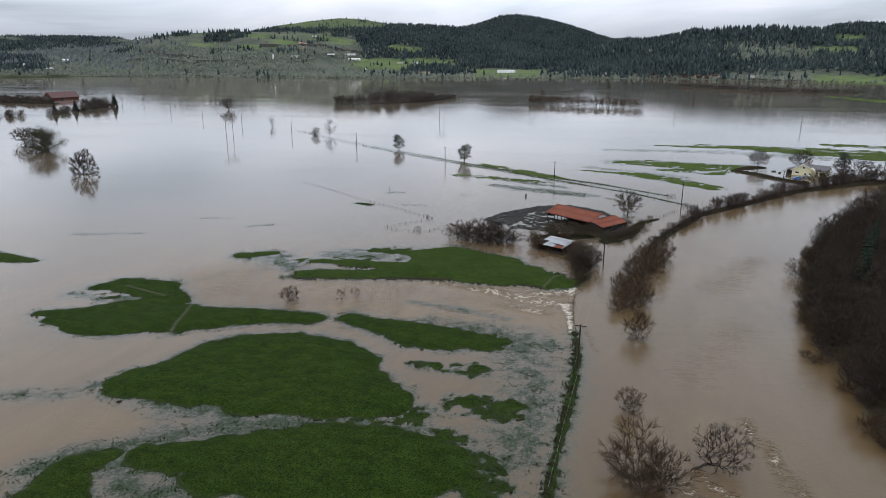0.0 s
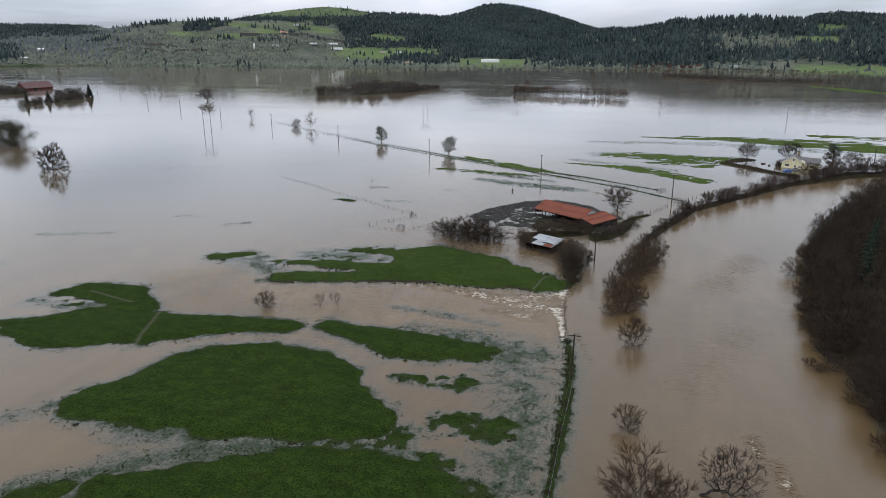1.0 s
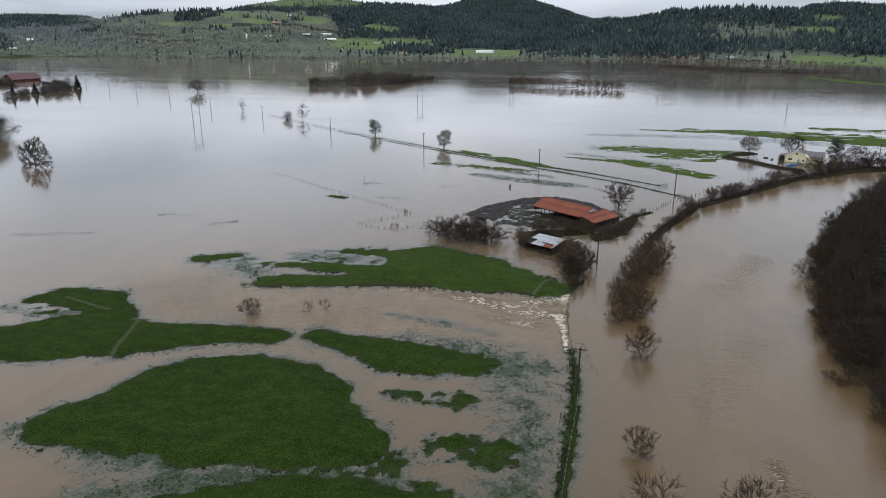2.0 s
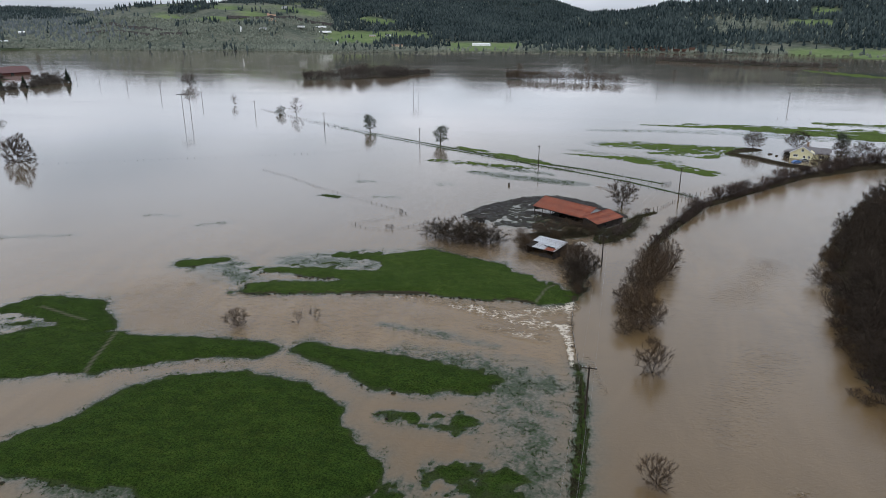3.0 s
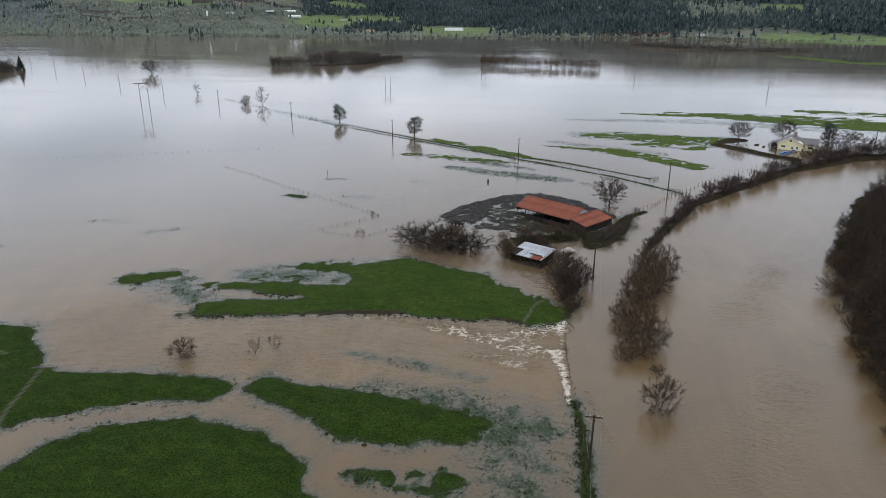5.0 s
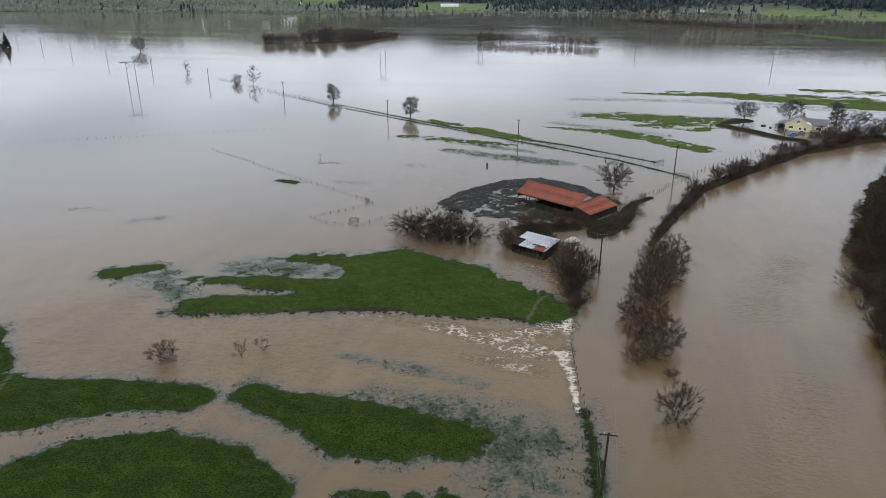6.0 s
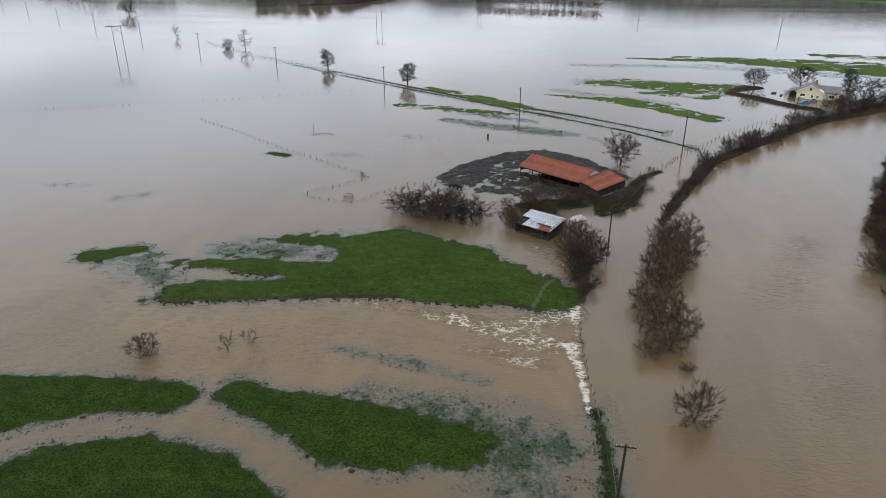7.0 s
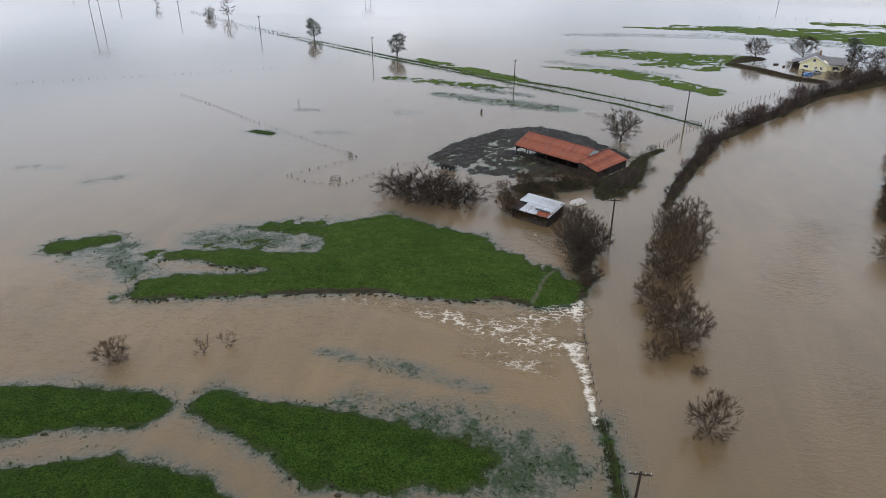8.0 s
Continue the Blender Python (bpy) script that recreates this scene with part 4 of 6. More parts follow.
RECIPES = {
    "bush": lambda s: crown_tree("bush", s, 5.0, 6.0, 0.0, 130, 8, 1.0, M_BARK, M_TWIG, "leafless brown willow bush standing in flood water", "bush", 0.020, 0.08, 0.7),
    "red_bush": lambda s: crown_tree("bush", s, 4.2, 5.8, 0.0, 110, 8, 1.0, M_BARK, M_TWIG_RED, "leafless reddish-brown willow bush in flood water", "bush", 0.018, 0.06, 0.75),
    "fine_bush": lambda s: crown_tree("bush", s, 5.2, 5.8, 0.02, 160, 9, 0.9, M_BARK, M_TWIG_RED, "dense leafless willow bush of fine brown twigs in the flood", "bush", 0.016, 0.08, 0.65),
    "scrub": lambda s: crown_tree("bush", s, 4.2, 5.2, 0.0, 52, 11, 0.95, M_BARK, M_LEVEE, "low leafless brown scrub bush on the levee", "bush", 0.032, 0.05, 0.85, side=0),
    "tree": lambda s: crown_tree("tree", s, 9.6, 11.0, 0.06, 210, 9, 1.2, M_BARK, M_TWIG_DARK, "large bare winter tree with a broad spreading crown", "tree", 0.032, 0.32, 0.45, bare=0.16),
    "leaning": lambda s: crown_tree("tree", s, 6.0, 7.6, 0.0, 200, 8, 0.8, M_BARK, M_TWIG, "bare tree leaning over in the river current", "tree", 0.015, 0.20, 0.22, lean=(3.4, 0.0), bare=0.12),
    "orchard": lambda s: crown_tree("tree", s, 5.4, 9.0, 0.05, 150, 8, 1.0, M_BARK, M_TWIG, "low gnarled bare tree leaning over the flooded yard", "tree", 0.022, 0.24, 0.25, droop=0.9, bare=0.18),
    "wood": lambda s: crown_tree("tree", s, 11.5, 8.6, 0.06, 150, 6, 1.3, M_BARK, M_TWIG, "tall leafless tree of the dense riverbank wood", "tree", 0.022, 0.22, 0.40, bare=0.10, side=1),
    "deep": lambda s: crown_tree("tree", s, 11.0, 8.0, 0.06, 70, 6, 1.5, M_BARK, M_TWIG_DARK, "leafless tree deep in the riverbank wood", "tree", 0.045, 0.22, 0.40, bare=0.08, side=0),
    "far": lambda s: crown_tree("tree", s, 9.5, 6.0, 0.02, 40, 6, 1.8, M_BARK, M_TWIG_RED, "slim leafless tree standing in the distant flood", "tree", 0.07, 0.16, 0.5, bare=0.06, side=0),
    "slim": lambda s: crown_tree("tree", s, 11.0, 5.6, 0.08, 40, 8, 1.5, M_BARK, M_TWIG_RED, "slim upright leafless tree standing in the flood", "tree", 0.06, 0.16, 0.4, bare=0.12, side=0),
    "evergreen": lambda s: leaf_tree("tree", s, 10.6, 7.4, 40, 150, 0.36, "dark evergreen tree on the flooded dyke road", M_LEAF, 0.24, 0.50),
    "round": lambda s: leaf_tree("bush", s, 6.0, 6.5, 28, 110, 0.34, "dense round dark-green bush in flood water", M_LEAF, 0.02, 0.7),
    "bramble": lambda s: leaf_tree("bush", s, 2.2, 4.5, 22, 130, 0.20, "tangled dull-green bramble bush beside the barn", M_BRAMBLE, 0.0),
    "crown": lambda s: crown_tree("tree", s, 12.0, 13.5, -0.05, 260, 10, 1.4, M_BARK, M_TWIG, "broad bare tree whose crown reaches down to the flood", "tree", 0.055, 0.30, 0.55, droop=2.0, bare=0.04),
    "sapling": lambda s: crown_tree("bush", s, 2.9, 3.0, 0.12, 30, 5, 0.65, M_BARK, M_TWIG_RED, "small sparse leafless sapling in the current", "bush", 0.020, 0.06, 0.3, lean=(0.5, 0.1), bare=0.12, side=1),
    "thicket": lambda s: leaf_tree("bush", s, 13.0, 19.0, 80, 150, 0.6, "large dense grey-green willow thicket in flood water", M_WILLOW, 0.0, 0.55),
    "hedge": lambda s: leaf_tree("bush", s, 6.5, 10.0, 22, 42, 0.85, "grey-brown overgrown hedge bush in the flood", M_HEDGE, 0.0, 0.6),
    "conifer": lambda s: conifer_tree("tree", s, 14.0, "dark green conifer with drooping branches"),
}
M_BRAMBLE = plain("bramble_leaves", (0.018, 0.018, 0.010), (0.055, 0.048, 0.025), 0.9, 0.8, 0.2, vary=0.15)
M_WILLOW = plain("willow_twigs_grey_green", (0.030, 0.032, 0.020), (0.075, 0.074, 0.046), 0.4, 0.9, 0.0, vary=0.1)
M_HEDGE = plain("hedge_twigs_grey_brown", (0.050, 0.042, 0.036), (0.110, 0.094, 0.080), 0.3, 0.9, 0.0, vary=0.2)
STOCK = {}
THICK = {}


def scatter(name, kind, spots, label, category):
    """Many plants of one kind that nobody could count, joined into one object."""
    vs, fs, n = [], [], 0
    for x, y, size, turn in spots:
        key = (kind, int(turn * 7) % 3)
        if key not in THICK:
            src = RECIPES[kind](40 + key[1])
            V, F, m = [], [], 0
            for ch in list(src.children):
                V += [tuple(v.co) for v in ch.data.vertices]
                F += [tuple(i + m for i in p.vertices) for p in ch.data.polygons]
                m = len(V)
                bpy.data.objects.remove(ch)
            bpy.data.objects.remove(src)
            THICK[key] = (np.array(V), F)
        V, F = THICK[key]
        c, s = math.cos(turn), math.sin(turn)
        W = np.stack([V[:, 0] * c - V[:, 1] * s, V[:, 0] * s + V[:, 1] * c, V[:, 2]], 1) * size + (x, y, max(spot(x, y), -0.15))
        vs.append(W)
        fs += [tuple(i + n for i in f) for f in F]
        n += len(V)
    ob = mesh_object(name, np.concatenate(vs).tolist(), fs, M_TWIG_DARK if kind == "deep" else M_HEDGE)
    return tagged(ob, label, category, kind="stuff")


pick = random.Random(7)


def plant(kind, x, y, size=1.0, group="", variants=3, tilt=0.0, turn=None, sink=0.0, wide=1.0):
    key = (kind, pick.randrange(variants))
    z = max(spot(x, y), -0.15) - sink
    turn = pick.uniform(0, 360) if turn is None else turn
    sc = Matrix.Diagonal((size * wide * pick.uniform(0.92, 1.08), size * wide * pick.uniform(0.92, 1.08), size, 1))
    m = pose(x, y, z, tilt, 0, 0) @ pose(0, 0, 0, 0, 0, turn) @ sc
    if key not in STOCK:
        STOCK[key] = RECIPES[kind](100 * len(kind) + 13 * key[1] + ord(kind[0]))
        ob, first = STOCK[key], True
    else:
        ob, first = STOCK[key], False
    if first:
        ob.matrix_basis = m
    else:
        keep = Matrix.Diagonal((*[1 / s for s in ob.scale], 1))
        ob = copy_thing(ob, m @ keep)
    if group:
        ob["group"] = group
    return ob


def along(path, step, rng):
    """Points every so often along a polyline, with the heading."""
    out, carry = [], 0.0
    for (x0, y0), (x1, y1) in zip(path, path[1:]):
        ln = math.hypot(x1 - x0, y1 - y0)
        s = carry
        while s < ln:
            out.append((x0 + (x1 - x0) * s / ln, y0 + (y1 - y0) * s / ln, math.degrees(math.atan2(y1 - y0, x1 - x0))))
            s += step * rng.uniform(0.85, 1.15)
        carry = s - ln
    return out


# riverbank wood on the far side
G_WOOD = "trees of the riverbank wood"
bank = [(82, 35), (78, 72), (79, 95), (75.5, 106), (81, 130), (87, 158), (96, 190), (116, 230), (140, 262), (163, 288)]
deep = []
for x, y, a in along(bank, 6.5, pick):
    plant("wood", x + pick.uniform(0.5, 4.5), y + pick.uniform(-1.5, 1.5), pick.uniform(0.4, 0.75) + 0.45 * pick.random() ** 3, G_WOOD, tilt=pick.uniform(-6, 14))
    plant("red_bush", x - 3.0 + pick.uniform(-1.5, 1), y + pick.uniform(-2, 2), pick.uniform(0.4, 0.75), "bushes along the far riverbank") if pick.random() < 0.7 else None
    plant("wood", x + 5 + pick.uniform(-2, 2), y - 1.5 + pick.uniform(-2.5, 2.5), pick.uniform(0.6, 1.0) + 0.5 * pick.random() ** 3, G_WOOD, tilt=pick.uniform(-6, 6))
    if pick.random() < 0.4:
        plant("tree", x + 3 + pick.uniform(-3, 6), y + pick.uniform(-3, 3), pick.uniform(0.8, 1.15), G_WOOD, tilt=pick.uniform(-8, 8))
    for off in (11, 17, 24, 32):
        deep.append((x + off + pick.uniform(-2.5, 2.5), y - off * 0.25 + pick.uniform(-2.5, 2.5), pick.uniform(0.6, 1.05) * (1.0 + off * 0.006) + 0.7 * pick.random() ** 4, pick.uniform(0, 6.28)))
scatter("woodland", "deep", deep, "dense leafless brown woodland behind the riverbank", "woodland")
for x, y, s in ((112, 190, 1.5), (120, 205, 1.6), (108, 178, 1.35), (128, 222, 1.5), (104, 165, 1.2), (136, 240, 1.4), (100, 150, 1.1)):
    plant("wood", x, y, s, G_WOOD, tilt=pick.uniform(-5, 5))
for x, y, a in along([(73, 70), (77, 92), (74.5, 106), (75.5, 118), (78, 132), (84, 164), (93, 190)], 4.8, pick):
    plant("fine_bush" if pick.random() < 0.35 else "scrub", x + pick.uniform(-0.5, 2.5), y + pick.uniform(-1, 1), pick.uniform(0.6, 1.15), "bushes along the far riverbank", tilt=pick.uniform(-5, 15))
for x, y, s in ((96, 150, 1.25), (116, 186, 1.45), (122, 196, 1.35), (104, 168, 1.2)):
    plant("conifer", x, y, s, variants=2)

# shrubs standing in the flooded verge between lane and river
for x, y, s in ((32, 125, 0.9), (35.5, 127.5, 0.95), (38, 131, 1.25), (33, 133, 1.0), (36.5, 136, 1.3), (34, 140, 1.05), (32.5, 144, 0.8), (38, 148, 0.9),
                (36, 152, 1.15), (40, 156, 1.35), (37, 160, 0.95), (43, 161, 1.3), (41, 167, 1.1), (46, 168, 1.2), (44, 174, 1.25), (40, 173, 0.9), (47, 179, 1.1), (43, 180, 0.9)):
    plant("fine_bush" if pick.random() < 0.6 else "red_bush", x, y, s * 1.08, "willow bushes between lane and river")
plant("red_bush", 37.5, 121, 0.45, "willow bushes between lane and river")
plant("fine_bush", 36.2, 108, 1.2)
plant("fine_bush", 33.4, 73, 0.95)
plant("fine_bush", 33.2, 52, 1.75)
plant("fine_bush", 37.2, 50, 1.35)
plant("red_bush", 34.6, 47.5, 1.3)
plant("leaning", 42.6, 57.0, 1.3, variants=1, turn=10)
plant("fine_bush", -53.2, 112.6, 0.85)
plant("sapling", -40.2, 116.8, 1.25, "saplings in the current")
plant("sapling", -36.6, 118.6, 1.15, "saplings in the current")

# levee scrub
levee = [(44, 189), (49, 203), (66, 243), (89, 271), (118, 306), (160, 341), (225, 360), (300, 375)]
for x, y, a in along(levee, 2.0, pick):
    far = max(0.0, min(1.0, (y - 195) / 60))
    if pick.random() < 0.12:
        continue
    off = pick.uniform(-2.2, 2.8) * (0.45 + 0.55 * far)
    plant("scrub", x + off * 0.8, y - off * 0.6, pick.uniform(0.6, 1.2) * (0.6 + 0.4 * far) + 0.6 * far * pick.random() ** 2, "scrub along the levee")
for x, y, s in ((133, 326, 1.6), (139, 330, 1.4), (150, 337, 1.5), (166, 346, 1.6), (176, 348, 1.7), (185, 352, 1.6)):
    plant("bush", x, y, s, "scrub along the levee")

# roadside thicket, orchard and yard brush
for x, y, s in ((20.5, 152, 0.8), (22, 157, 1.2), (19.5, 160, 1.1), (24.5, 161, 1.15), (22, 165, 1.35), (18.5, 167, 1.0), (25, 167, 1.0), (21, 171, 1.2), (23, 148, 0.7), (21.4, 146, 0.5)):
    plant("fine_bush" if pick.random() < 0.5 else "bush", x, y, s, "thicket beside the lane")
for x, y, s in ((-23, 187, 0.85), (-17, 184, 0.9), (-12.5, 182.5, 1.0), (-9, 185.5, 0.9), (-14, 188, 0.95), (-5, 184, 0.8)):
    plant("orchard", x, y, s * 1.36, "old orchard trees", tilt=pick.uniform(-10, 10), wide=1.2)
    plant("red_bush", x + 2, y + 1.5, s * 0.7, "brush among the orchard trees")
for x, y, s in ((4, 191, 0.7), (9, 193, 0.8), (13, 196, 0.9), (18, 198, 0.95), (22, 199, 0.8), (9, 198, 0.7), (15, 191, 0.6), (5, 186, 0.6), (26, 200, 0.7)):
    plant("fine_bush", x, y, s * 1.05, "brush behind the shed")
    plant("bramble", x + 1.5, y - 0.8, s * 1.1, "brush behind the shed")
for x, y, s in ((30, 196, 0.9), (34, 199, 1.1), (36, 204, 1.1), (39, 208, 1.1), (42, 214, 1.0), (33, 193, 0.8), (38, 200, 0.8), (43, 222, 0.9), (46, 229, 0.7), (30, 201, 0.8)):
    plant("bramble" if pick.random() < 0.4 else "scrub", x, y, s * 0.72, "brambles beside the barn", wide=1.5)
plant("tree", 37.8, 238.5, 1.05, variants=1, wide=1.12)

# lone trees on the flood plain
plant("evergreen", -56.4, 364.5, 1.0, variants=1)
plant("evergreen", -111.5, 407, 1.0, variants=2)
plant("round", -203.5, 474.5, 1.05, variants=1)
plant("slim", -191.5, 477, 1.2, wide=1.3)
plant("slim", -270, 530, 1.0)
plant("tree", -414, 701, 1.6)
plant("crown", -254, 273, 1.15, variants=1)
plant("thicket", -346, 345, 1.15, variants=1)
plant("tree", -394, 377, 1.35, wide=1.2)
for x, y, s in ((115.5, 379, 1.0), (141, 390, 1.05), (168, 372, 0.8)):
    plant("tree", x, y, s, "trees round the farmhouse", wide=1.2)
plant("evergreen", 165, 392, 0.85, "trees round the farmhouse", variants=2)
plant("tree", 156, 368, 0.9, "trees round the farmhouse", tilt=12)

# distant groves
grove = []
for x, y, a in along([(-326, 822), (-274, 827), (-232, 866), (-198, 990)], 1.1, pick):
    # tallest and deepest a third of the way along, low brush at the tip
    u = (x + 326) / 128
    tall = np.interp(u, (0, 0.10, 0.16, 0.35, 0.6, 0.8, 1), (1.25, 1.3, 1.0, 1.75, 1.65, 1.15, 0.45))
    deep = np.interp(u, (0, 0.15, 0.35, 0.6, 0.8, 1), (14, 40, 140, 130, 60, 12))
    grove.append((x + pick.gauss(0, 5), y + pick.uniform(-6, 1) + deep * pick.random(), float(tall) * (pick.uniform(0.75, 1.1) + 0.3 * pick.random() ** 4), pick.uniform(0, 6.28)))
scatter("grove", "far", grove, "leafless brown grove standing in the distant flood", "grove")
for x, y, a in along([(-72, 886), (0, 868), (72, 843)], 1.5, pick):
    plant("slim", x + pick.uniform(-2, 2), y + pick.uniform(-7, 9), pick.uniform(0.85, 1.2), "row of slim trees in the flood")
plant("far", 35, 1266, 1.6)
plant("far", -65, 1000, 1.6)
plant("far", 150, 985, 0.9)
spit = [(x + pick.uniform(-5, 5), y + pick.uniform(-4, 14), pick.uniform(0.55, 0.9) + 0.5 * pick.random() ** 4, pick.uniform(0, 6.28)) for x, y, a in along([(180, 1490), (262, 1372), (338, 1300), (448, 1262)], 1.15, pick)]
scatter("scrub", "far", spit, "brown leafless scrub on a low distant spit", "scrub")
rim = []
for i in range(230):
    b = -3.0 - 17.5 * i / 229 + pick.uniform(-0.1, 0.1)
    r = float(np.interp(b, [p[0] for p in SHORE[::-1]], [p[1] for p in SHORE[::-1]])) + pick.uniform(2, 16)
    if math.sin(b * 5.0) + 0.5 * math.sin(b * 13.0) > -0.55:
        rim.append((-r * math.sin(radians(b)), r * math.cos(radians(b)), pick.uniform(0.5, 0.95), pick.uniform(0, 6.28)))
scatter("scrub", "far", rim, "brown leafless scrub along the far shore meadows", "scrub")
for x, y, s in ((-580, 612, 1.15), (-584, 648, 1.2), (-589, 722, 1.5)):
    plant("conifer", x, y, s * 0.8, "hedge by the far red barn", variants=2, wide=1.6)
for line, lo, hi in (([(-575, 600), (-582, 637), (-588, 690), (-588, 718)], 0.7, 1.1), ([(-600, 680), (-596, 715)], 1.5, 2.2), ([(-860, 770), (-805, 759), (-760, 757), (-706, 746)], 0.8, 1.3),
                     ([(-900, 800), (-800, 790), (-735, 775)], 0.9, 1.4), ([(-660, 545), (-605, 562), (-590, 580)], 0.7, 1.1)):
    for x, y, a in along(line, 7.0, pick):
        plant("hedge", x + pick.uniform(-3, 3), y + pick.uniform(-3, 3), pick.uniform(lo, hi), "hedge by the far red barn", variants=2)
plant("far", -964, 1111, 2.0)


# ---- forests on the hills ----
def forest(name, count, test, tall, wide, material, label, seed, spikes):
    rng = np.random.default_rng(seed)
    b = rng.uniform(-32, 54, count)
    r = np.sqrt(rng.uniform(1650 ** 2, 4620 ** 2, count))
    x, y = VIEW_XY[0] - r * np.sin(np.radians(b)), VIEW_XY[1] + r * np.cos(np.radians(b))
    z, u, b, r, e = hill_height(x, y)
    behind = hill_height(x - 50 * np.sin(np.radians(b)), y + 50 * np.cos(np.radians(b)))[0]
    keep = (u > 0.004) & (behind > z - 6) & (rng.random(count) < test(x, y, u, b, e))
    x, y, z = x[keep], y[keep], z[keep]
    n = len(x)
    h = rng.uniform(*tall, n) * np.clip(1.25 - 0.45 * (np.hypot(x, y) - 2500) / 1500, 0.6, 1.1)
    w = h * rng.uniform(*wide, n)
    turn = rng.uniform(0, 6.283, n)
    vs, fs, base = [], [], 0
    lean = rng.normal(0, 0.03, (n, 2)) * h[:, None]
    for lo, hi, wd in spikes:
        k = 4
        ring = []
        for i in range(k):
            a = turn + 6.283 * i / k
            rad = w * wd * 0.5 * rng.uniform(0.65, 1.2, n)
            ring.append(np.stack([x + np.cos(a) * rad, y + np.sin(a) * rad, z - 0.6 + h * (lo + rng.uniform(-0.05, 0.05, n))], 1))
        off = rng.normal(0, 0.10, (n, 2)) * w[:, None] if len(spikes) > 2 else np.zeros((n, 2))
        ring.append(np.stack([x + lean[:, 0] + off[:, 0], y + lean[:, 1] + off[:, 1], z - 0.6 + h * hi], 1))
        block = np.stack(ring, 1).reshape(-1, 3)
        vs.append(block)
        i0 = base + np.arange(n) * (k + 1)
        for i in range(k):
            fs.append(np.stack([i0 + i, i0 + (i + 1) % k, i0 + k], 1))
        base += len(block)
    vs, fs = np.concatenate(vs), np.concatenate(fs)
    me = bpy.data.meshes.new(name)
    me.vertices.add(len(vs))
    me.vertices.foreach_set("co", vs.ravel())
    me.loops.add(len(fs) * 3)
    me.loops.foreach_set("vertex_index", fs.ravel())
    me.polygons.add(len(fs))
    me.polygons.foreach_set("loop_start", np.arange(0, len(fs) * 3, 3))
    me.update(calc_edges=True)
    me.materials.append(material)
    return tagged(new(name, me), label, "forest", kind="stuff")


def forest_cover(name, dark, light, scale):
    k = Nodes(name)
    isl = k.node("NewGeometry").outputs["Random Per Island"]
    n = k.noise(scale, 4, 0.6)
    f = k.math("ADD", k.math("MULTIPLY", isl, 0.4), k.math("MULTIPLY", n, 0.6))
    k.p.inputs["Specular IOR Level"].default_value = 0.05
    return k.done(k.ramp(f, [(0.25, dark), (0.75, light)]), 0.95)


# bluish cast of the needles stands in for distance haze
M_FOREST = forest_cover("forest_needles", (0.006, 0.012, 0.014), (0.056, 0.073, 0.070), 0.006)
# far-left woodland: distance haze is put into a blue-grey base colour
M_HAZE_WOOD = forest_cover("grey_alder_woodland", (0.055, 0.068, 0.072), (0.120, 0.134, 0.134), 0.01)
M_YOUNG = forest_cover("young_plantation", (0.070, 0.100, 0.066), (0.150, 0.185, 0.120), 0.006)
# scrub colour lifted paler in place of haze over the far slopes
M_SCRUB = forest_cover("winter_scrub", (0.070, 0.084, 0.066), (0.165, 0.175, 0.138), 0.01)


def scrub_share(x, y, u, b, e):
    n = fbm(x, y, 240, 3, 81)
    p = pasture(x, y, u, b, e)
    b = b + 7 * fbm(x, y, 500, 3, 85)
    d = np.where((b > 18) & (e < 1.2), np.clip(0.75 + 3 * n, 0.05, 1), np.clip(0.05 + 1.5 * n, 0.0, 0.5))
    d = np.where((b < 18) & (u < 0.16), np.clip(0.30 + 4 * n, 0, 0.8), d)
    d = np.maximum(d, 0.8 * within(b, -15.0, -9.2, 2.0) * within(e, -0.6, 1.5, 1.2))
    d = np.where(u < 0.03, np.maximum(d, 0.75), d)
    return d * (1 - 0.95 * p) * (1 - 0.7 * regrowth(x, y, b, e))


def haze_wood_share(x, y, u, b, e):
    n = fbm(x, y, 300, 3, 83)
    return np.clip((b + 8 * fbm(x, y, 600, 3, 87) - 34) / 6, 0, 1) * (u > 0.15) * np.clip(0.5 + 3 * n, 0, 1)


def young_share(x, y, u, b, e):
    return regrowth(x, y, b, e) * 0.8


forest("conifer_forest", 180000, conifer_share, (10, 22), (0.44, 0.66), M_FOREST, "dense dark conifer forest covering the valley hills", 5, ((0.06, 0.72, 1.0), (0.42, 1.0, 0.66)))
forest("young_forest", 110000, young_share, (5, 9), (0.6, 0.9), M_YOUNG, "pale green young plantation on the rounded hilltop", 9, ((0.0, 0.8, 1.0), (0.3, 1.0, 0.8)))
forest("alder_woodland", 60000, haze_wood_share, (10, 18), (0.5, 0.9), M_HAZE_WOOD, "distant hillside woodland with blue-grey haze in its colour", 8, ((0.0, 0.8, 1.0), (0.3, 1.0, 0.8)))
forest("scrub_woodland", 120000, scrub_share, (5, 12), (0.7, 1.2), M_SCRUB, "grey-brown leafless scrub along the far shore", 6, ((0.0, 0.8, 1.0), (0.25, 1.0, 0.8), (0.35, 0.9, 0.9)))

# ---- cut banks, hill road and a fresh landslip ----
M_CUT = plain("dark_cut_bank", (0.022, 0.020, 0.018), (0.060, 0.054, 0.048), 0.05, 0.9, 0.4)
M_SLIP = plain("orange_landslip_clay", (0.20, 0.115, 0.070), (0.34, 0.21, 0.14), 0.05, 0.9, 0.4)


def hill_spot(b, r):
    x, y = VIEW_XY[0] - r * math.sin(radians(b)), VIEW_XY[1] + r * math.cos(radians(b))
    return x, y, float(hill_height(np.array([x]), np.array([y]))[0][0])


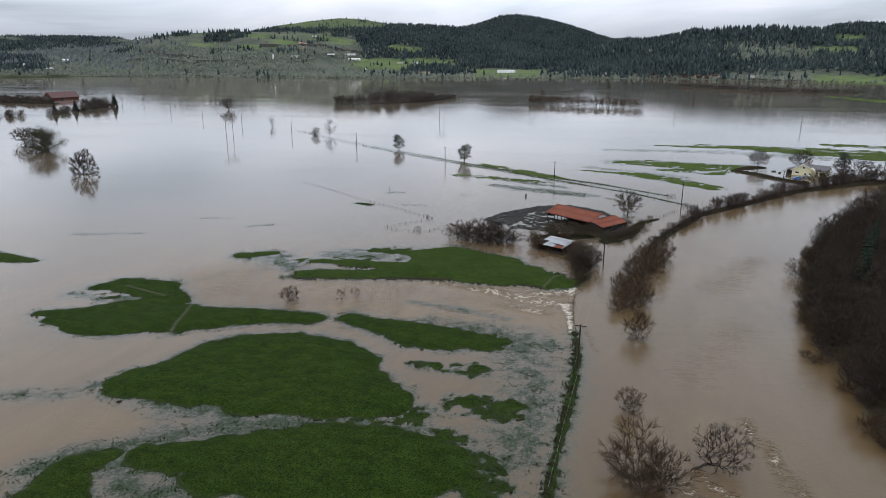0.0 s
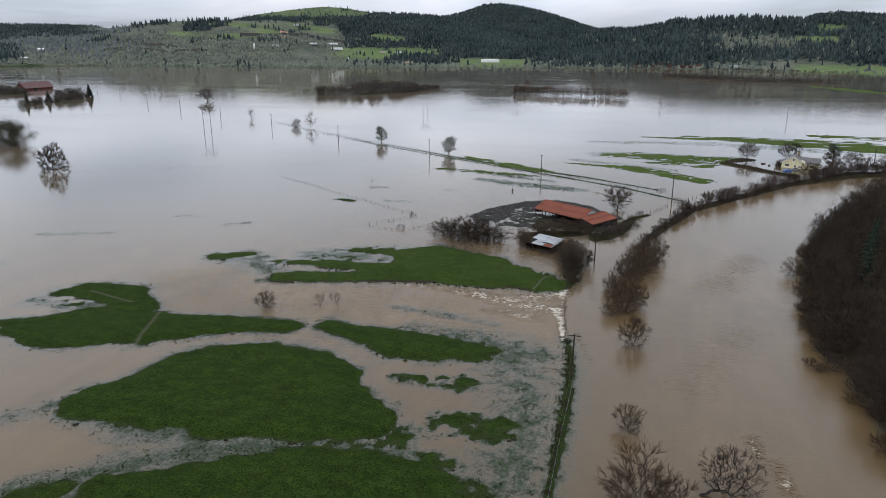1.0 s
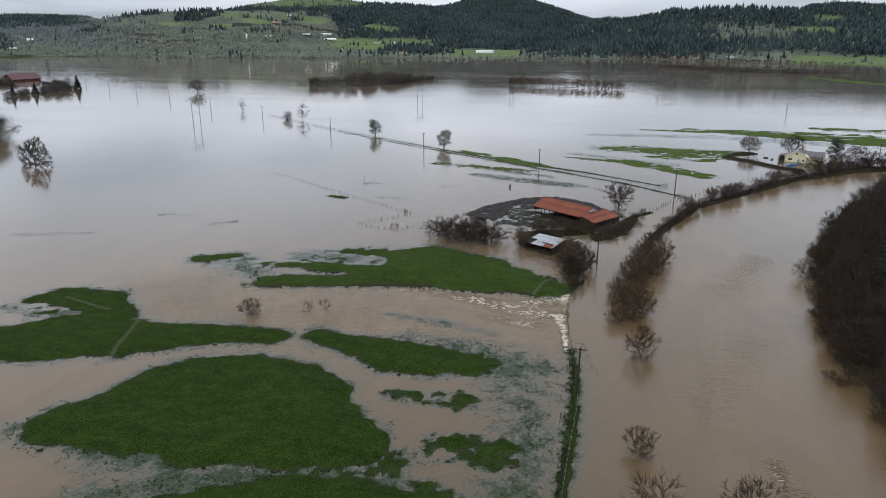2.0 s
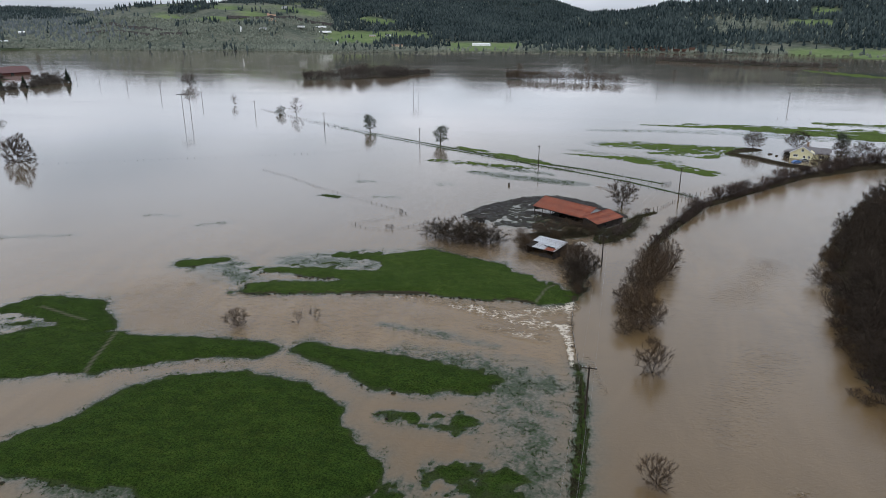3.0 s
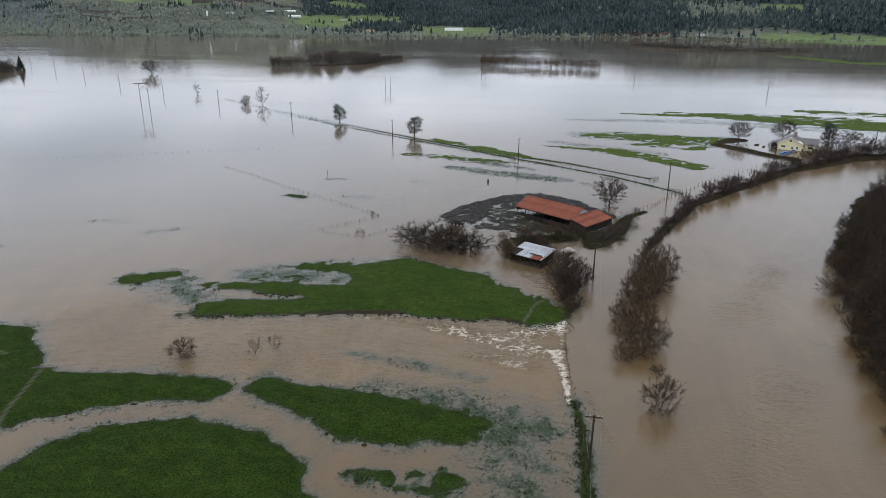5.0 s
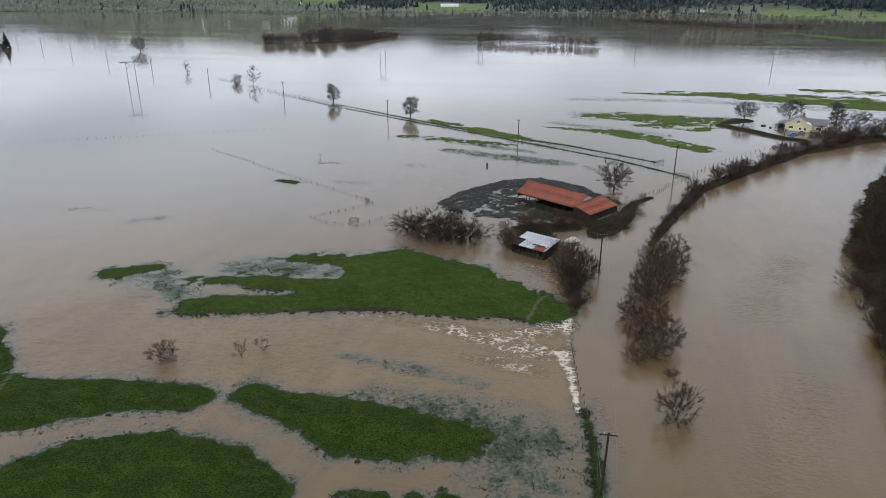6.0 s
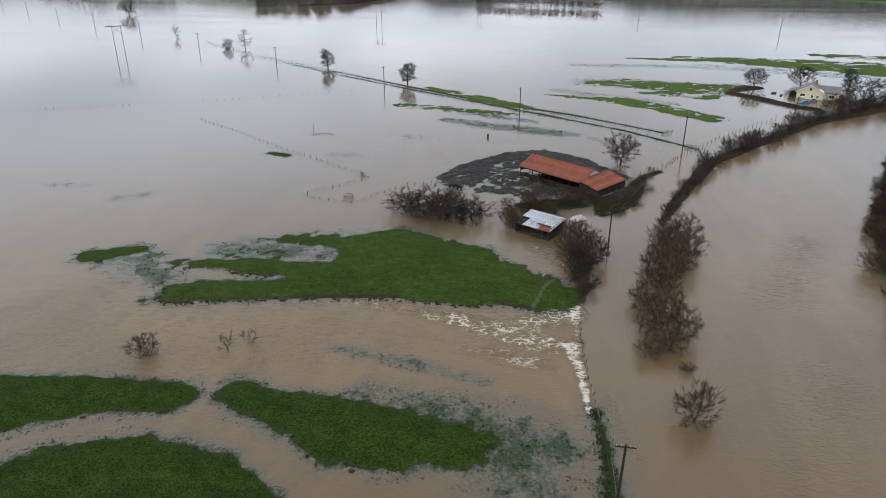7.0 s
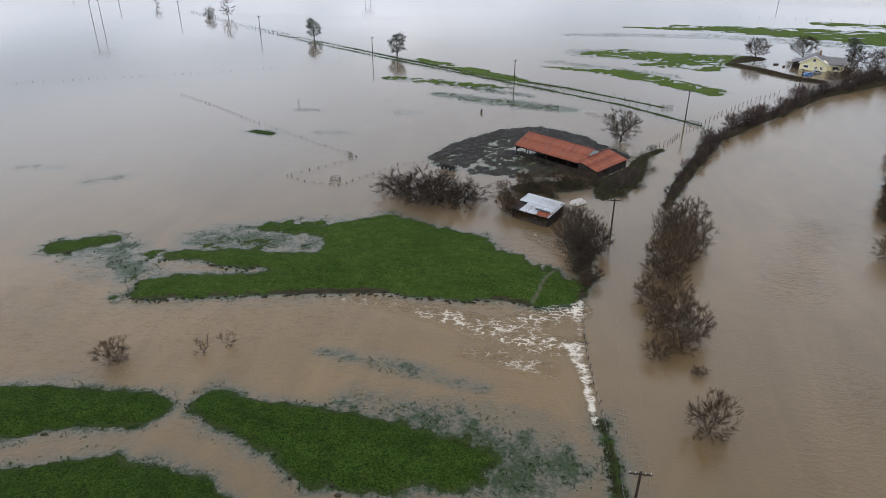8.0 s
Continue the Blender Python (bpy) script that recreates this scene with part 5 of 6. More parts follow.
def hill_strip(name, b0, b1, r0, r1, deep, high, material, label, steps=24):
    """A strip lying on the slope from bearing b0 to b1, with a raised back edge."""
    vs, fs = [], []
    rng = random.Random(int(r0))
    for i in range(steps + 1):
        t = i / steps
        r = r0 + (r1 - r0) * t + rng.uniform(-8, 8)
        x, y, z = hill_spot(b0 + (b1 - b0) * t, r)
        x2, y2, z2 = hill_spot(b0 + (b1 - b0) * t, r + deep)
        vs += [(x, y, z + 2.0), (x2, y2, z2 + 2.0 + high * rng.uniform(0.7, 1.2)), (x2, y2, z2 - 4)]
    for i in range(steps):
        a = 3 * i
        fs += [(a, a + 3, a + 4, a + 1), (a + 1, a + 4, a + 5, a + 2)]
    return tagged(mesh_object(name, vs, fs, material), label, "bank", kind="structure")


hill_strip("bank_1", 30.95, 38.0, 2578, 2812, 22, 7, M_CUT, "dark cut bank along the hillside terrace")
hill_strip("bank_2", 31.4, 38.0, 2527, 2648, 16, 6, M_CUT, "second dark cut bank below the terrace")
hill_strip("bank_3", 19.9, 28.0, 2912, 2818, 16, 6, M_CUT, "dark cut bank beside the hill road")
hill_strip("landslip", 24.3, 24.95, 2760, 2770, 230, 3, M_SLIP, "fresh orange clay landslip on the green hillside", 5)

# ---- distant buildings ----
M_WHITE = plain("white_paint", (0.55, 0.56, 0.56), (0.78, 0.78, 0.76), 0.5, 0.7, 0.1)
M_REDWALL = plain("red_barn_boards", (0.060, 0.020, 0.018), (0.11, 0.035, 0.030), 0.8, 0.8, 0.2)
M_GREYROOF = plain("grey_roofing", (0.15, 0.15, 0.155), (0.26, 0.26, 0.265), 0.7, 0.75, 0.2)
M_REDROOF = plain("faded_red_roof", (0.070, 0.030, 0.028), (0.115, 0.050, 0.046), 0.4, 0.7, 0.2)
M_BROWNROOF = plain("brown_roofing", (0.13, 0.085, 0.06), (0.22, 0.15, 0.11), 0.5, 0.8, 0.2)
M_TANWALL = plain("tan_wall", (0.36, 0.29, 0.18), (0.50, 0.42, 0.28), 0.5, 0.8, 0.2)
M_GLASS = plain("dark_window_glass", (0.010, 0.012, 0.014), (0.025, 0.028, 0.032), 2.0, 0.08, 0.0)
M_LOGS = plain("stacked_logs", (0.050, 0.026, 0.020), (0.15, 0.085, 0.062), 0.6, 0.9, 0.6, vary=0.4)


def far_building(name, b, r, w, d, eave, ridge, turn, wall, roof, label, windows=3):
    x, y = VIEW_XY[0] - r * math.sin(radians(b)), VIEW_XY[1] + r * math.cos(radians(b))
    z = float(hill_height(np.array([x]), np.array([y]))[0][0])
    ob = thing(name, x, y, max(z, 0.3) - 1.0, turn, label, "building", "distant buildings on the valley side")
    part("wall", gable(w, d, eave + 1, ridge + 0.8), wall, ob)
    o = 0.5
    for side in (0, 1):
        y0, y1 = (-o, d / 2) if side == 0 else (d + o, d / 2)
        part("roof", slab((-o, y0, eave + 0.9), (w + o, y0, eave + 0.9), (w + o, y1, ridge + 1.1), (-o, y1, ridge + 1.1), 0.25), roof, ob)
    for i in range(windows):
        cx = w * (i + 0.5) / windows
        part("window", boxed(cx - 0.9, -0.06, 2.0, cx + 0.9, 0.05, 2.0 + min(1.4, eave - 1.2)), M_GLASS, ob)
    return ob


SLOPE_FARMS = (
        ("farmhouse", 23.8, 3145, 22, 12, 6, 10, 10, M_WHITE, M_GREYROOF, "white farmhouse high on the green hillside"),
        ("farmhouse", 25.65, 2633, 26, 12, 5, 8, -8, M_WHITE, M_GREYROOF, "small white farm building among hillside scrub"),
        ("long_shed", 21.24, 2837, 40, 12, 4, 6, 5, M_WHITE, M_WHITE, "long low white shed on the hillside"),
        ("long_shed", 21.0, 2757, 46, 12, 4, 6.5, 3, M_WHITE, M_WHITE, "long low white shed on the lower slope"),
        ("long_shed", 22.7, 2729, 30, 10, 4, 6, -20, M_WHITE, M_GREYROOF, "grey-roofed shed on the hillside road"),
        ("barn", 20.8, 2330, 26, 14, 5, 9, 4, M_REDWALL, M_REDROOF, "small red barn beside the far shore"))
SHORE_BUILDINGS = (
        ("house", 17.0, 2688, 24, 11, 5, 8, 12, M_TANWALL, M_GREYROOF, "tan house among trees on the far slope"),
        ("house", 15.7, 2684, 20, 11, 5, 8, -10, M_WHITE, M_GREYROOF, "white house among trees on the far slope"),
        ("long_shed", 15.4, 2320, 44, 14, 4, 7, 2, M_TANWALL, M_BROWNROOF, "long brown-roofed shed on the far shore"),
        ("warehouse", 8.6, 2400, 60, 16, 8, 9.5, 0, M_WHITE, M_WHITE, "large white flat warehouse on the far shore"),
        ("house", 7.4, 2400, 16, 10, 5, 8, 20, M_WHITE, M_GREYROOF, "white house beside the far warehouse"),
        ("house", 2.3, 2185, 30, 12, 5, 8, 5, M_WHITE, M_GREYROOF, "pale house on the far shore under forest"),
        ("house", 0.2, 2089, 20, 12, 4, 7, -15, M_TANWALL, M_GREYROOF, "low tan house on the far shore"),
        ("farm_shed", -11.0, 2010, 30, 14, 5, 8, -6, M_WHITE, M_GREYROOF, "blue-grey farm shed before dark forest"),
        ("greenhouse", 45.6, 2560, 120, 18, 4, 6, 46, M_WHITE, M_WHITE, "long low white farm buildings by the far flood"),
        ("house", 42.2, 2846, 20, 12, 5, 9, 40, M_WHITE, M_WHITE, "white house on the distant wooded slope"))
for name, b, r, w, d, e, rg, tn, wl, rf, lb in SLOPE_FARMS + SHORE_BUILDINGS:
    far_building(name, b, r, w, d, e, rg, tn, wl, rf, lb)


def silo(b, r):
    x, y = VIEW_XY[0] - r * math.sin(radians(b)), VIEW_XY[1] + r * math.cos(radians(b))
    z = float(hill_height(np.array([x]), np.array([y]))[0][0])
    ob = thing("silo", x, y, max(z, 0.3) - 0.5, 0, "pale concrete farm silo with a domed cap", "silo", "farm silos")
    part("shaft", rodded((0, 0, 0), (0, 0, 15), 3.2, sides=14), M_WHITE, ob)
    bm = bmesh.new()
    bmesh.ops.create_uvsphere(bm, u_segments=14, v_segments=8, radius=3.25, matrix=Matrix.Translation((0, 0, 15)))
    part("dome", bm, M_WHITE, ob)


for b, r in ((27.05, 2602), (19.65, 2340), (44.7, 2575)):
    silo(b, r)

# log yard on the right of the far shore
lr = random.Random(3)
for i in range(40):
    b, r = lr.uniform(-9.0, -3.6), lr.uniform(1985, 2075)
    x, y = VIEW_XY[0] - r * math.sin(radians(b)), VIEW_XY[1] + r * math.cos(radians(b))
    z = float(hill_height(np.array([x]), np.array([y]))[0][0])
    ob = thing("log_pile", x, y, max(z, 0.3) - 0.4, lr.uniform(-50, 50), "long stack of red-brown logs in a timber yard", "log pile", "log piles in the timber yard")
    ln, hgt = lr.uniform(10, 24), lr.uniform(3, 8)
    bm = bmesh.new()
    for row in range(int(hgt)):
        for c in range(5 - row % 2):
            rod(bm, (0, c * 1.3 + 0.6 * (row % 2), 0.6 + row * 1.05), (ln + lr.uniform(-1, 1), c * 1.3 + 0.6 * (row % 2), 0.6 + row * 1.05), 0.6, sides=6)
    part("timber", bm, M_LOGS, ob)

# red barn out in the flood
barn = thing("barn", -770, 816, -0.2, 80, "large faded red barn with long eaves, flooded around", "barn")
part("wall", gable(45, 18, 3.4, 10.4), M_REDWALL, barn)
for y0 in (-1.8, 19.8):
    part("roof", slab((-1, y0, 2.8), (46, y0, 2.8), (46, 9, 11.1), (-1, 9, 11.1), 0.3), M_REDROOF, barn)
part("door", boxed(14, -0.12, 0.2, 19, -0.02, 3.2), M_GLASS, barn)

# ---- utility poles and wires ----
def pole_mesh(h, arms):
    ob = new("utility_pole")
    part("shaft", rodded((0, 0, -1.2), (0, 0, h), 0.21, 0.14, sides=9), M_POLE, ob)
    for z in arms:
        arm = part("crossarm", boxed(-1.25, -0.09, z - 0.09, 1.25, 0.08, z + 0.08, bevel=0.015), M_POLE, ob)
        for s in (-1, 1):
            part("brace", rodded((s * 0.75, -0.02, z - 0.05), (0, -0.02, z - 0.75), 0.022, sides=5), M_POLE, ob)
        for x in (-1.12, -0.55, 0.55, 1.12):
            bm = rodded((x, 0, z + 0.06), (x, 0, z + 0.20), 0.045, 0.03, sides=7)
            rod(bm, (x, 0, z + 0.20), (x, 0, z + 0.26), 0.055, 0.04, sides=7)
            part("insulator", bm, M_INSUL, arm, "grey porcelain insulator")
    return ob


POLE_AT = {}


def utility_pole(key, x, y, turn, lean=(0, 0), h=10.0):
    if "first" not in POLE_AT:
        ob = pole_mesh(10.0, (9.65,))
        tagged(ob, "dark wooden utility pole with one crossarm, standing in flood water", "utility pole", "utility poles")
        POLE_AT["first"] = ob
        ob.matrix_basis = pose(x, y, 0.0, lean[0], lean[1], turn)
    else:
        ob = copy_thing(POLE_AT["first"], pose(x, y, h - 10.0, lean[0], lean[1], turn))
    POLE_AT[key] = (x, y, h, turn)
    return ob


lane = (("S", 17, 12), ("A", 23.15, 89.2), ("C", 28.3, 168.3), ("D", 61.4, 262.6), ("E", 112.6, 310.5), ("I", 176, 364))
for i, (key, x, y) in enumerate(lane):
    x0, y0 = lane[max(i - 1, 0)][1:]
    x1, y1 = lane[min(i + 1, len(lane) - 1)][1:]
    utility_pole(key, x, y, math.degrees(math.atan2(y1 - y0, x1 - x0)) - 90 if key not in "AC" else 0, (0, {"A": 1.0, "E": 4}.get(key, 0)), {"D": 11.0, "C": 9.3, "E": 9.6}.get(key, 10.0))
for key, x, y in (("J", 100, 720), ("K", 199, 621)):
    utility_pole(key, x, y, 35, h=11.0)
row = [("F", 2.6, 310.5), ("G", -66.6, 355.5), ("H", -146, 416)] + [("R%d" % i, -146 - 79 * i, 416 + 60 * i) for i in range(1, 7)]
for key, x, y in row:
    utility_pole(key, x, y, 53)


def wire(points, sag, label):
    for (x0, y0, z0), (x1, y1, z1) in zip(points, points[1:]):
        bm = bmesh.new()
        last = None
        for i in range(13):
            t = i / 12
            p = (x0 + (x1 - x0) * t, y0 + (y1 - y0) * t, z0 + (z1 - z0) * t - 4 * sag * t * (1 - t))
            if last:
                rod(bm, last, p, 0.007, sides=3)
            last = p
        me = bpy.data.meshes.new("overhead_wire")
        bm.to_mesh(me)
        bm.free()
        me.materials.append(M_WIRE)
        tagged(new("overhead_wire", me), label, "wire", "overhead wires")


def strand(keys, off):
    out = []
    for kx in keys:
        x, y, h, turn = POLE_AT[kx]
        out.append((x + off * math.cos(radians(turn)), y + off * math.sin(radians(turn)), h - 0.1))
    return out


for off in (-1.12, 1.12):
    wire(strand("SACDEI", off), 1.2, "thin grey overhead wire sagging between poles along the lane")
wire(strand("FGH", 0.55), 1.0, "thin grey overhead wire along the dyke road")


def h_frame(x, y, turn, h):
    ob = thing("transmission_pole", x, y, 0, turn, "tall twin-leg timber transmission frame in the flood", "transmission pole", "transmission frames")
    for s in (-2.6, 2.6):
        part("leg", rodded((s, 0, -1), (s, 0, h), 0.18, 0.12), M_POLE, ob)
    arm = part("crossarm", boxed(-6, -0.15, h - 1.4, 6, 0.15, h - 1.0, bevel=0.03), M_POLE, ob)
    for s in (-1, 1):
        part("brace", rodded((-2.6 * s, 0.1 * s, h - 1.5), (2.6 * s, 0.1 * s, h - 5.5), 0.09), M_POLE, ob)
    for s in (-5.6, 0, 5.6):
        part("insulator", rodded((s, 0, h - 1.4), (s, 0, h - 2.8), 0.12, 0.1), M_INSUL, arm, "hanging grey insulator string")


for x, y, h in ((-259, 437, 19), (-138, 650, 19), (-60, 800, 19)):
    h_frame(x, y, 35, h)

# ---- fences ----
M_FWIRE = M_WIRE


def fence(path, spacing, label, height=1.15, wires=2, seed=1, sink=0.4, lean=4.0, rail=0.012):
    rng = random.Random(seed)
    x0, y0 = path[0]
    ob = thing("fence", x0, y0, 0, 0, label, "fence", "field fences")
    spots_ = along(path, spacing, rng)
    first = None
    tops = []
    for x, y, a in spots_:
        z = max(spot(x, y), -0.1)
        m = pose(x - x0, y - y0, z, rng.gauss(0, lean), rng.gauss(0, lean), a) @ Matrix.Diagonal((1, 1, rng.uniform(0.8, 1.1), 1))
        if first is None:
            first = part("post", rodded((0, 0, -sink), (0, 0, height), 0.085, 0.07, sides=6), M_POST, ob)
            first.matrix_basis = m
        else:
            again(first, ob, m)
        tops.append((x - x0, y - y0, z))
    for k in range(wires):
        bm = bmesh.new()
        for p, q in zip(tops, tops[1:]):
            hh = height * (0.85 - 0.35 * k)
            rod(bm, (p[0], p[1], p[2] + hh), (q[0], q[1], q[2] + hh), rail, sides=4)
        part("rail" if rail > 0.02 else "wire", bm, M_POST if rail > 0.02 else M_FWIRE, ob, "weathered fence rail" if rail > 0.02 else "thin fence wire")
    return ob


fence([(66, 259.6), (43, 283), (12, 305.6), (-12, 322.6), (-55, 353), (-107, 392), (-165, 440), (-229, 500)], 4.2, "weathered post and wire fence along the flooded dyke road", seed=11)
fence([(57, 281.8), (24, 307), (-12, 326.6), (-56, 359), (-108, 399), (-166, 446), (-235, 505)], 5.0, "leaning post and wire fence on the dyke's far verge", seed=12)
fence([(-124, 276), (-104, 262), (-85, 246.5), (-67, 234), (-45, 218), (-39, 213)], 3.0, "half-drowned post and wire fence across the field", seed=13, height=0.75)
fence([(-54, 196), (-48.6, 192.4), (-38, 190.6), (-26, 208.7), (-19, 211), (-9.5, 224.5)], 2.4, "drowned wooden paddock fence beside the yard", height=0.8, rail=0.014, seed=14)
fence([(-53, 197), (-45, 205), (-39, 213)], 2.6, "drowned wooden paddock fence in the field", height=0.8, rail=0.014, seed=15)
fence([(42.7, 228), (51.6, 238), (58, 250), (65, 258.6)], 2.4, "post and wire fence along the flooded lane", height=1.2, seed=16)
fence([(66.5, 261), (77, 277), (91.5, 295), (108, 313)], 3.5, "post and wire fence beside the levee", height=1.2, seed=17)
fence([(22.3, 106), (21.2, 118), (20.6, 127), (20.8, 142)], 2.2, "leaning fence posts along the overtopped bank", height=0.9, seed=18, lean=9)
fence([(20.5, 46), (21.8, 66), (23.4, 86), (23.2, 100)], 3.0, "low fence in the grassy field bank", height=0.9, seed=19)
fence([(-0.5, 216.4), (6, 213.5), (12.3, 210), (17, 206)], 1.6, "wooden pen fence across the muddy yard", height=1.3, rail=0.05, seed=20)
fence([(-248, 262), (-205, 282), (-165, 300), (-124, 318), (-80, 345)], 3.4, "line of drowned fence posts far out in the flood", seed=21, wires=0, height=0.6)
fence([(120, 540), (190, 520), (260, 505)], 7, "line of drowned fence posts beyond the pastures", seed=22, wires=0)


# ---- long red-roofed barn ----
def rust_sheet():
    k = Nodes("rusted_red_sheet")
    info = k.node("ObjectInfo").outputs["Random"]
    n1, n2 = k.noise(0.8, 5, 0.6), k.noise(2.6, 4, 0.7)
    streak = k.noise(1.0, 4, 0.7, k.stretch(5.0, 0.7, 0.7))
    f = k.math("ADD", k.math("MULTIPLY", n1, 0.5), k.math("MULTIPLY", streak, 0.5))
    col = k.ramp(f, [(0.34, (0.075, 0.013, 0.006)), (0.52, (0.150, 0.030, 0.009)), (0.68, (0.22, 0.058, 0.022))])
    g = k.node("CombineXYZ")
    v = k.math("ADD", 0.80, k.math("MULTIPLY", info, 0.4))
    for i in range(3):
        k.put(g.inputs[i], v)
    col = k.mix(1.0, col, g.outputs[0], "MULTIPLY")
    worn = k.ramp(k.math("ADD", k.math("MULTIPLY", n2, 0.6), k.math("MULTIPLY", streak, 0.4)), [(0.54, 0.0), (0.62, 1.0)])
    col = k.mix(k.math("MULTIPLY", worn, 0.45), col, (0.50, 0.42, 0.36))
    k.p.inputs["Specular IOR Level"].default_value = 0.25
    return k.done(col, 0.6, k.bump(n2, 0.3, 0.02), 0.0)


def galvanised_sheet():
    k = Nodes("galvanised_sheet")
    info = k.node("ObjectInfo").outputs["Random"]
    n1 = k.noise(1.4, 5, 0.65)
    streak = k.noise(1.0, 4, 0.7, k.stretch(6.0, 0.6, 0.6))
    f = k.math("ADD", k.math("MULTIPLY", n1, 0.5), k.math("MULTIPLY", streak, 0.5))
    f = k.math("ADD", f, k.math("MULTIPLY", k.math("SUBTRACT", info, 0.5), 0.10))
    col = k.ramp(f, [(0.40, (0.09, 0.05, 0.035)), (0.47, (0.26, 0.265, 0.27)), (0.62, (0.46, 0.485, 0.51))])
    return k.done(col, 0.42, k.bump(n1, 0.2, 0.02), 0.25)


M_RUST = rust_sheet()
M_GALV = galvanised_sheet()
# weathered boards, darkened further to put the open barn's inner shade into colour
M_BOARD = plain("dark_weathered_boards", (0.010, 0.008, 0.007), (0.038, 0.031, 0.026), 1.2, 0.9, 0.4, vary=0.25)
M_GABLE = plain("pale_blue_grey_boards", (0.22, 0.26, 0.27), (0.38, 0.42, 0.43), 0.9, 0.8, 0.2)
M_STEEL = plain("old_steel_pipe", (0.030, 0.026, 0.024), (0.075, 0.066, 0.06), 2.0, 0.5, 0.1, 0.6)


def roof_slope(parent, x0, x1, y_eave, z_eave, y_ridge, z_ridge, mat, width=0.92, rows=2, label="", gaps=()):
    """Overlapping ribbed sheets from the eave up to the ridge; y may run either way."""
    run, risen = abs(y_ridge - y_eave), z_ridge - z_eave
    pitch, ln = math.atan2(risen, run), math.hypot(run, risen)
    n = int(round((x1 - x0) / width))
    w = (x1 - x0) / n
    flip = y_ridge < y_eave
    first = None
    rng = random.Random(n)
    for r in range(rows):
        for i in range(n):
            if (r, i) in gaps:
                continue
            s = r * ln / rows
            lift = 0.03 * r + rng.uniform(0, 0.012)
            y = s * math.cos(pitch)
            z = z_eave + s * math.sin(pitch) + lift
            if flip:
                m = pose(x0 + (i + 1) * w, y_eave - y, z, 0, 0, 180)
            else:
                m = pose(x0 + i * w, y_eave + y, z)
            m = m @ pose(0, 0, 0, rng.gauss(0, 0.25), 0, rng.gauss(0, 0.2))
            if first is None:
                first = part("roof_sheet", ribbed(w * 1.02, ln / rows + 0.15, pitch), mat, parent, label)
                first.matrix_basis = m
            else:
                again(first, parent, m)


def board_wall(parent, a, b, z0, z1, name="board", width=0.3, mat=None, skip=0.0, seed=1, slope=None):
    """Upright boards between two plan points, each a piece with its own edges."""
    rng = random.Random(seed)
    ln = math.hypot(b[0] - a[0], b[1] - a[1])
    n = max(1, int(ln / width))
    w = ln / n
    ang = math.degrees(math.atan2(b[1] - a[1], b[0] - a[0]))
    first = None
    for i in range(n):
        if rng.random() < skip:
            continue
        t = (i + 0.5) / n
        top = z1 if slope is None else slope(t)
        m = pose(a[0] + (b[0] - a[0]) * t, a[1] + (b[1] - a[1]) * t, z0, 0, rng.gauss(0, 0.4), ang) @ Matrix.Diagonal((1, 1, (top - z0) * rng.uniform(0.97, 1.0), 1))
        if first is None:
            first = part(name, boxed(-w * 0.47, -0.02 + 0.0, 0, w * 0.47, 0.02, 1.0), mat or M_BOARD, parent)
            first.matrix_basis = m
        else:
            again(first, parent, m)


BZ = 0.1
big = thing("barn", 6.1, 221.6, BZ, -38.0, "long open-sided barn with a rusty red sheet-metal roof and lean-to", "barn")
L, D, EZ, RZ = 22.2, 12.0, 2.9, 5.5
roof_slope(big, -0.4, L + 0.3, -0.35, EZ, D / 2, RZ, M_RUST, label="rusty red ribbed roof sheet")
roof_slope(big, -0.4, L + 0.3, D + 0.35, EZ, D / 2, RZ, M_RUST)
part("ridge_cap", slab((-0.45, D / 2 - 0.28, RZ + 0.02), (L + 0.35, D / 2 - 0.28, RZ + 0.02), (L + 0.35, D / 2 + 0.28, RZ + 0.09), (-0.45, D / 2 + 0.28, RZ + 0.09), 0.05), M_RUST, big)
for i in range(7):
    for y in (0.15, D / 2, D - 0.15):
        z = EZ - 0.15 if y != D / 2 else RZ - 0.25
        part("post", boxed(i * (L - 0.3) / 6, y - 0.1, -0.4, i * (L - 0.3) / 6 + 0.2, y + 0.1, z, bevel=0.01), M_BOARD, big)
for y in (0.02, D - 0.18):
    part("beam", boxed(-0.3, y, EZ - 0.38, L, y + 0.16, EZ - 0.14, bevel=0.01), M_BOARD, big)
board_wall(big, (0, D - 0.05), (L, D - 0.05), 0.0, EZ - 0.1, seed=2)
board_wall(big, (0.5, 0.1), (L, 0.1), 0.0, 1.15, seed=3, skip=0.12)
board_wall(big, (0, 0.1), (0, D), 1.6, RZ, seed=4, slope=lambda t: EZ - 0.1 + (RZ - EZ - 0.1) * (1 - abs(2 * t - 1)))
part("gable_wall", solid([(L - 0.06, 0, 1.4), (L - 0.06, D, 1.4), (L - 0.06, D, EZ - 0.06), (L - 0.06, D / 2, RZ - 0.06), (L - 0.06, 0, EZ - 0.06),
                          (L + 0.06, 0, 1.4), (L + 0.06, D, 1.4), (L + 0.06, D, EZ - 0.06), (L + 0.06, D / 2, RZ - 0.06), (L + 0.06, 0, EZ - 0.06)],
                         [(0, 1, 2, 3, 4), (9, 8, 7, 6, 5), (0, 5, 6, 1), (1, 6, 7, 2), (2, 7, 8, 3), (3, 8, 9, 4), (4, 9, 5, 0)]), M_GABLE, big, "pale blue-grey gable wall")
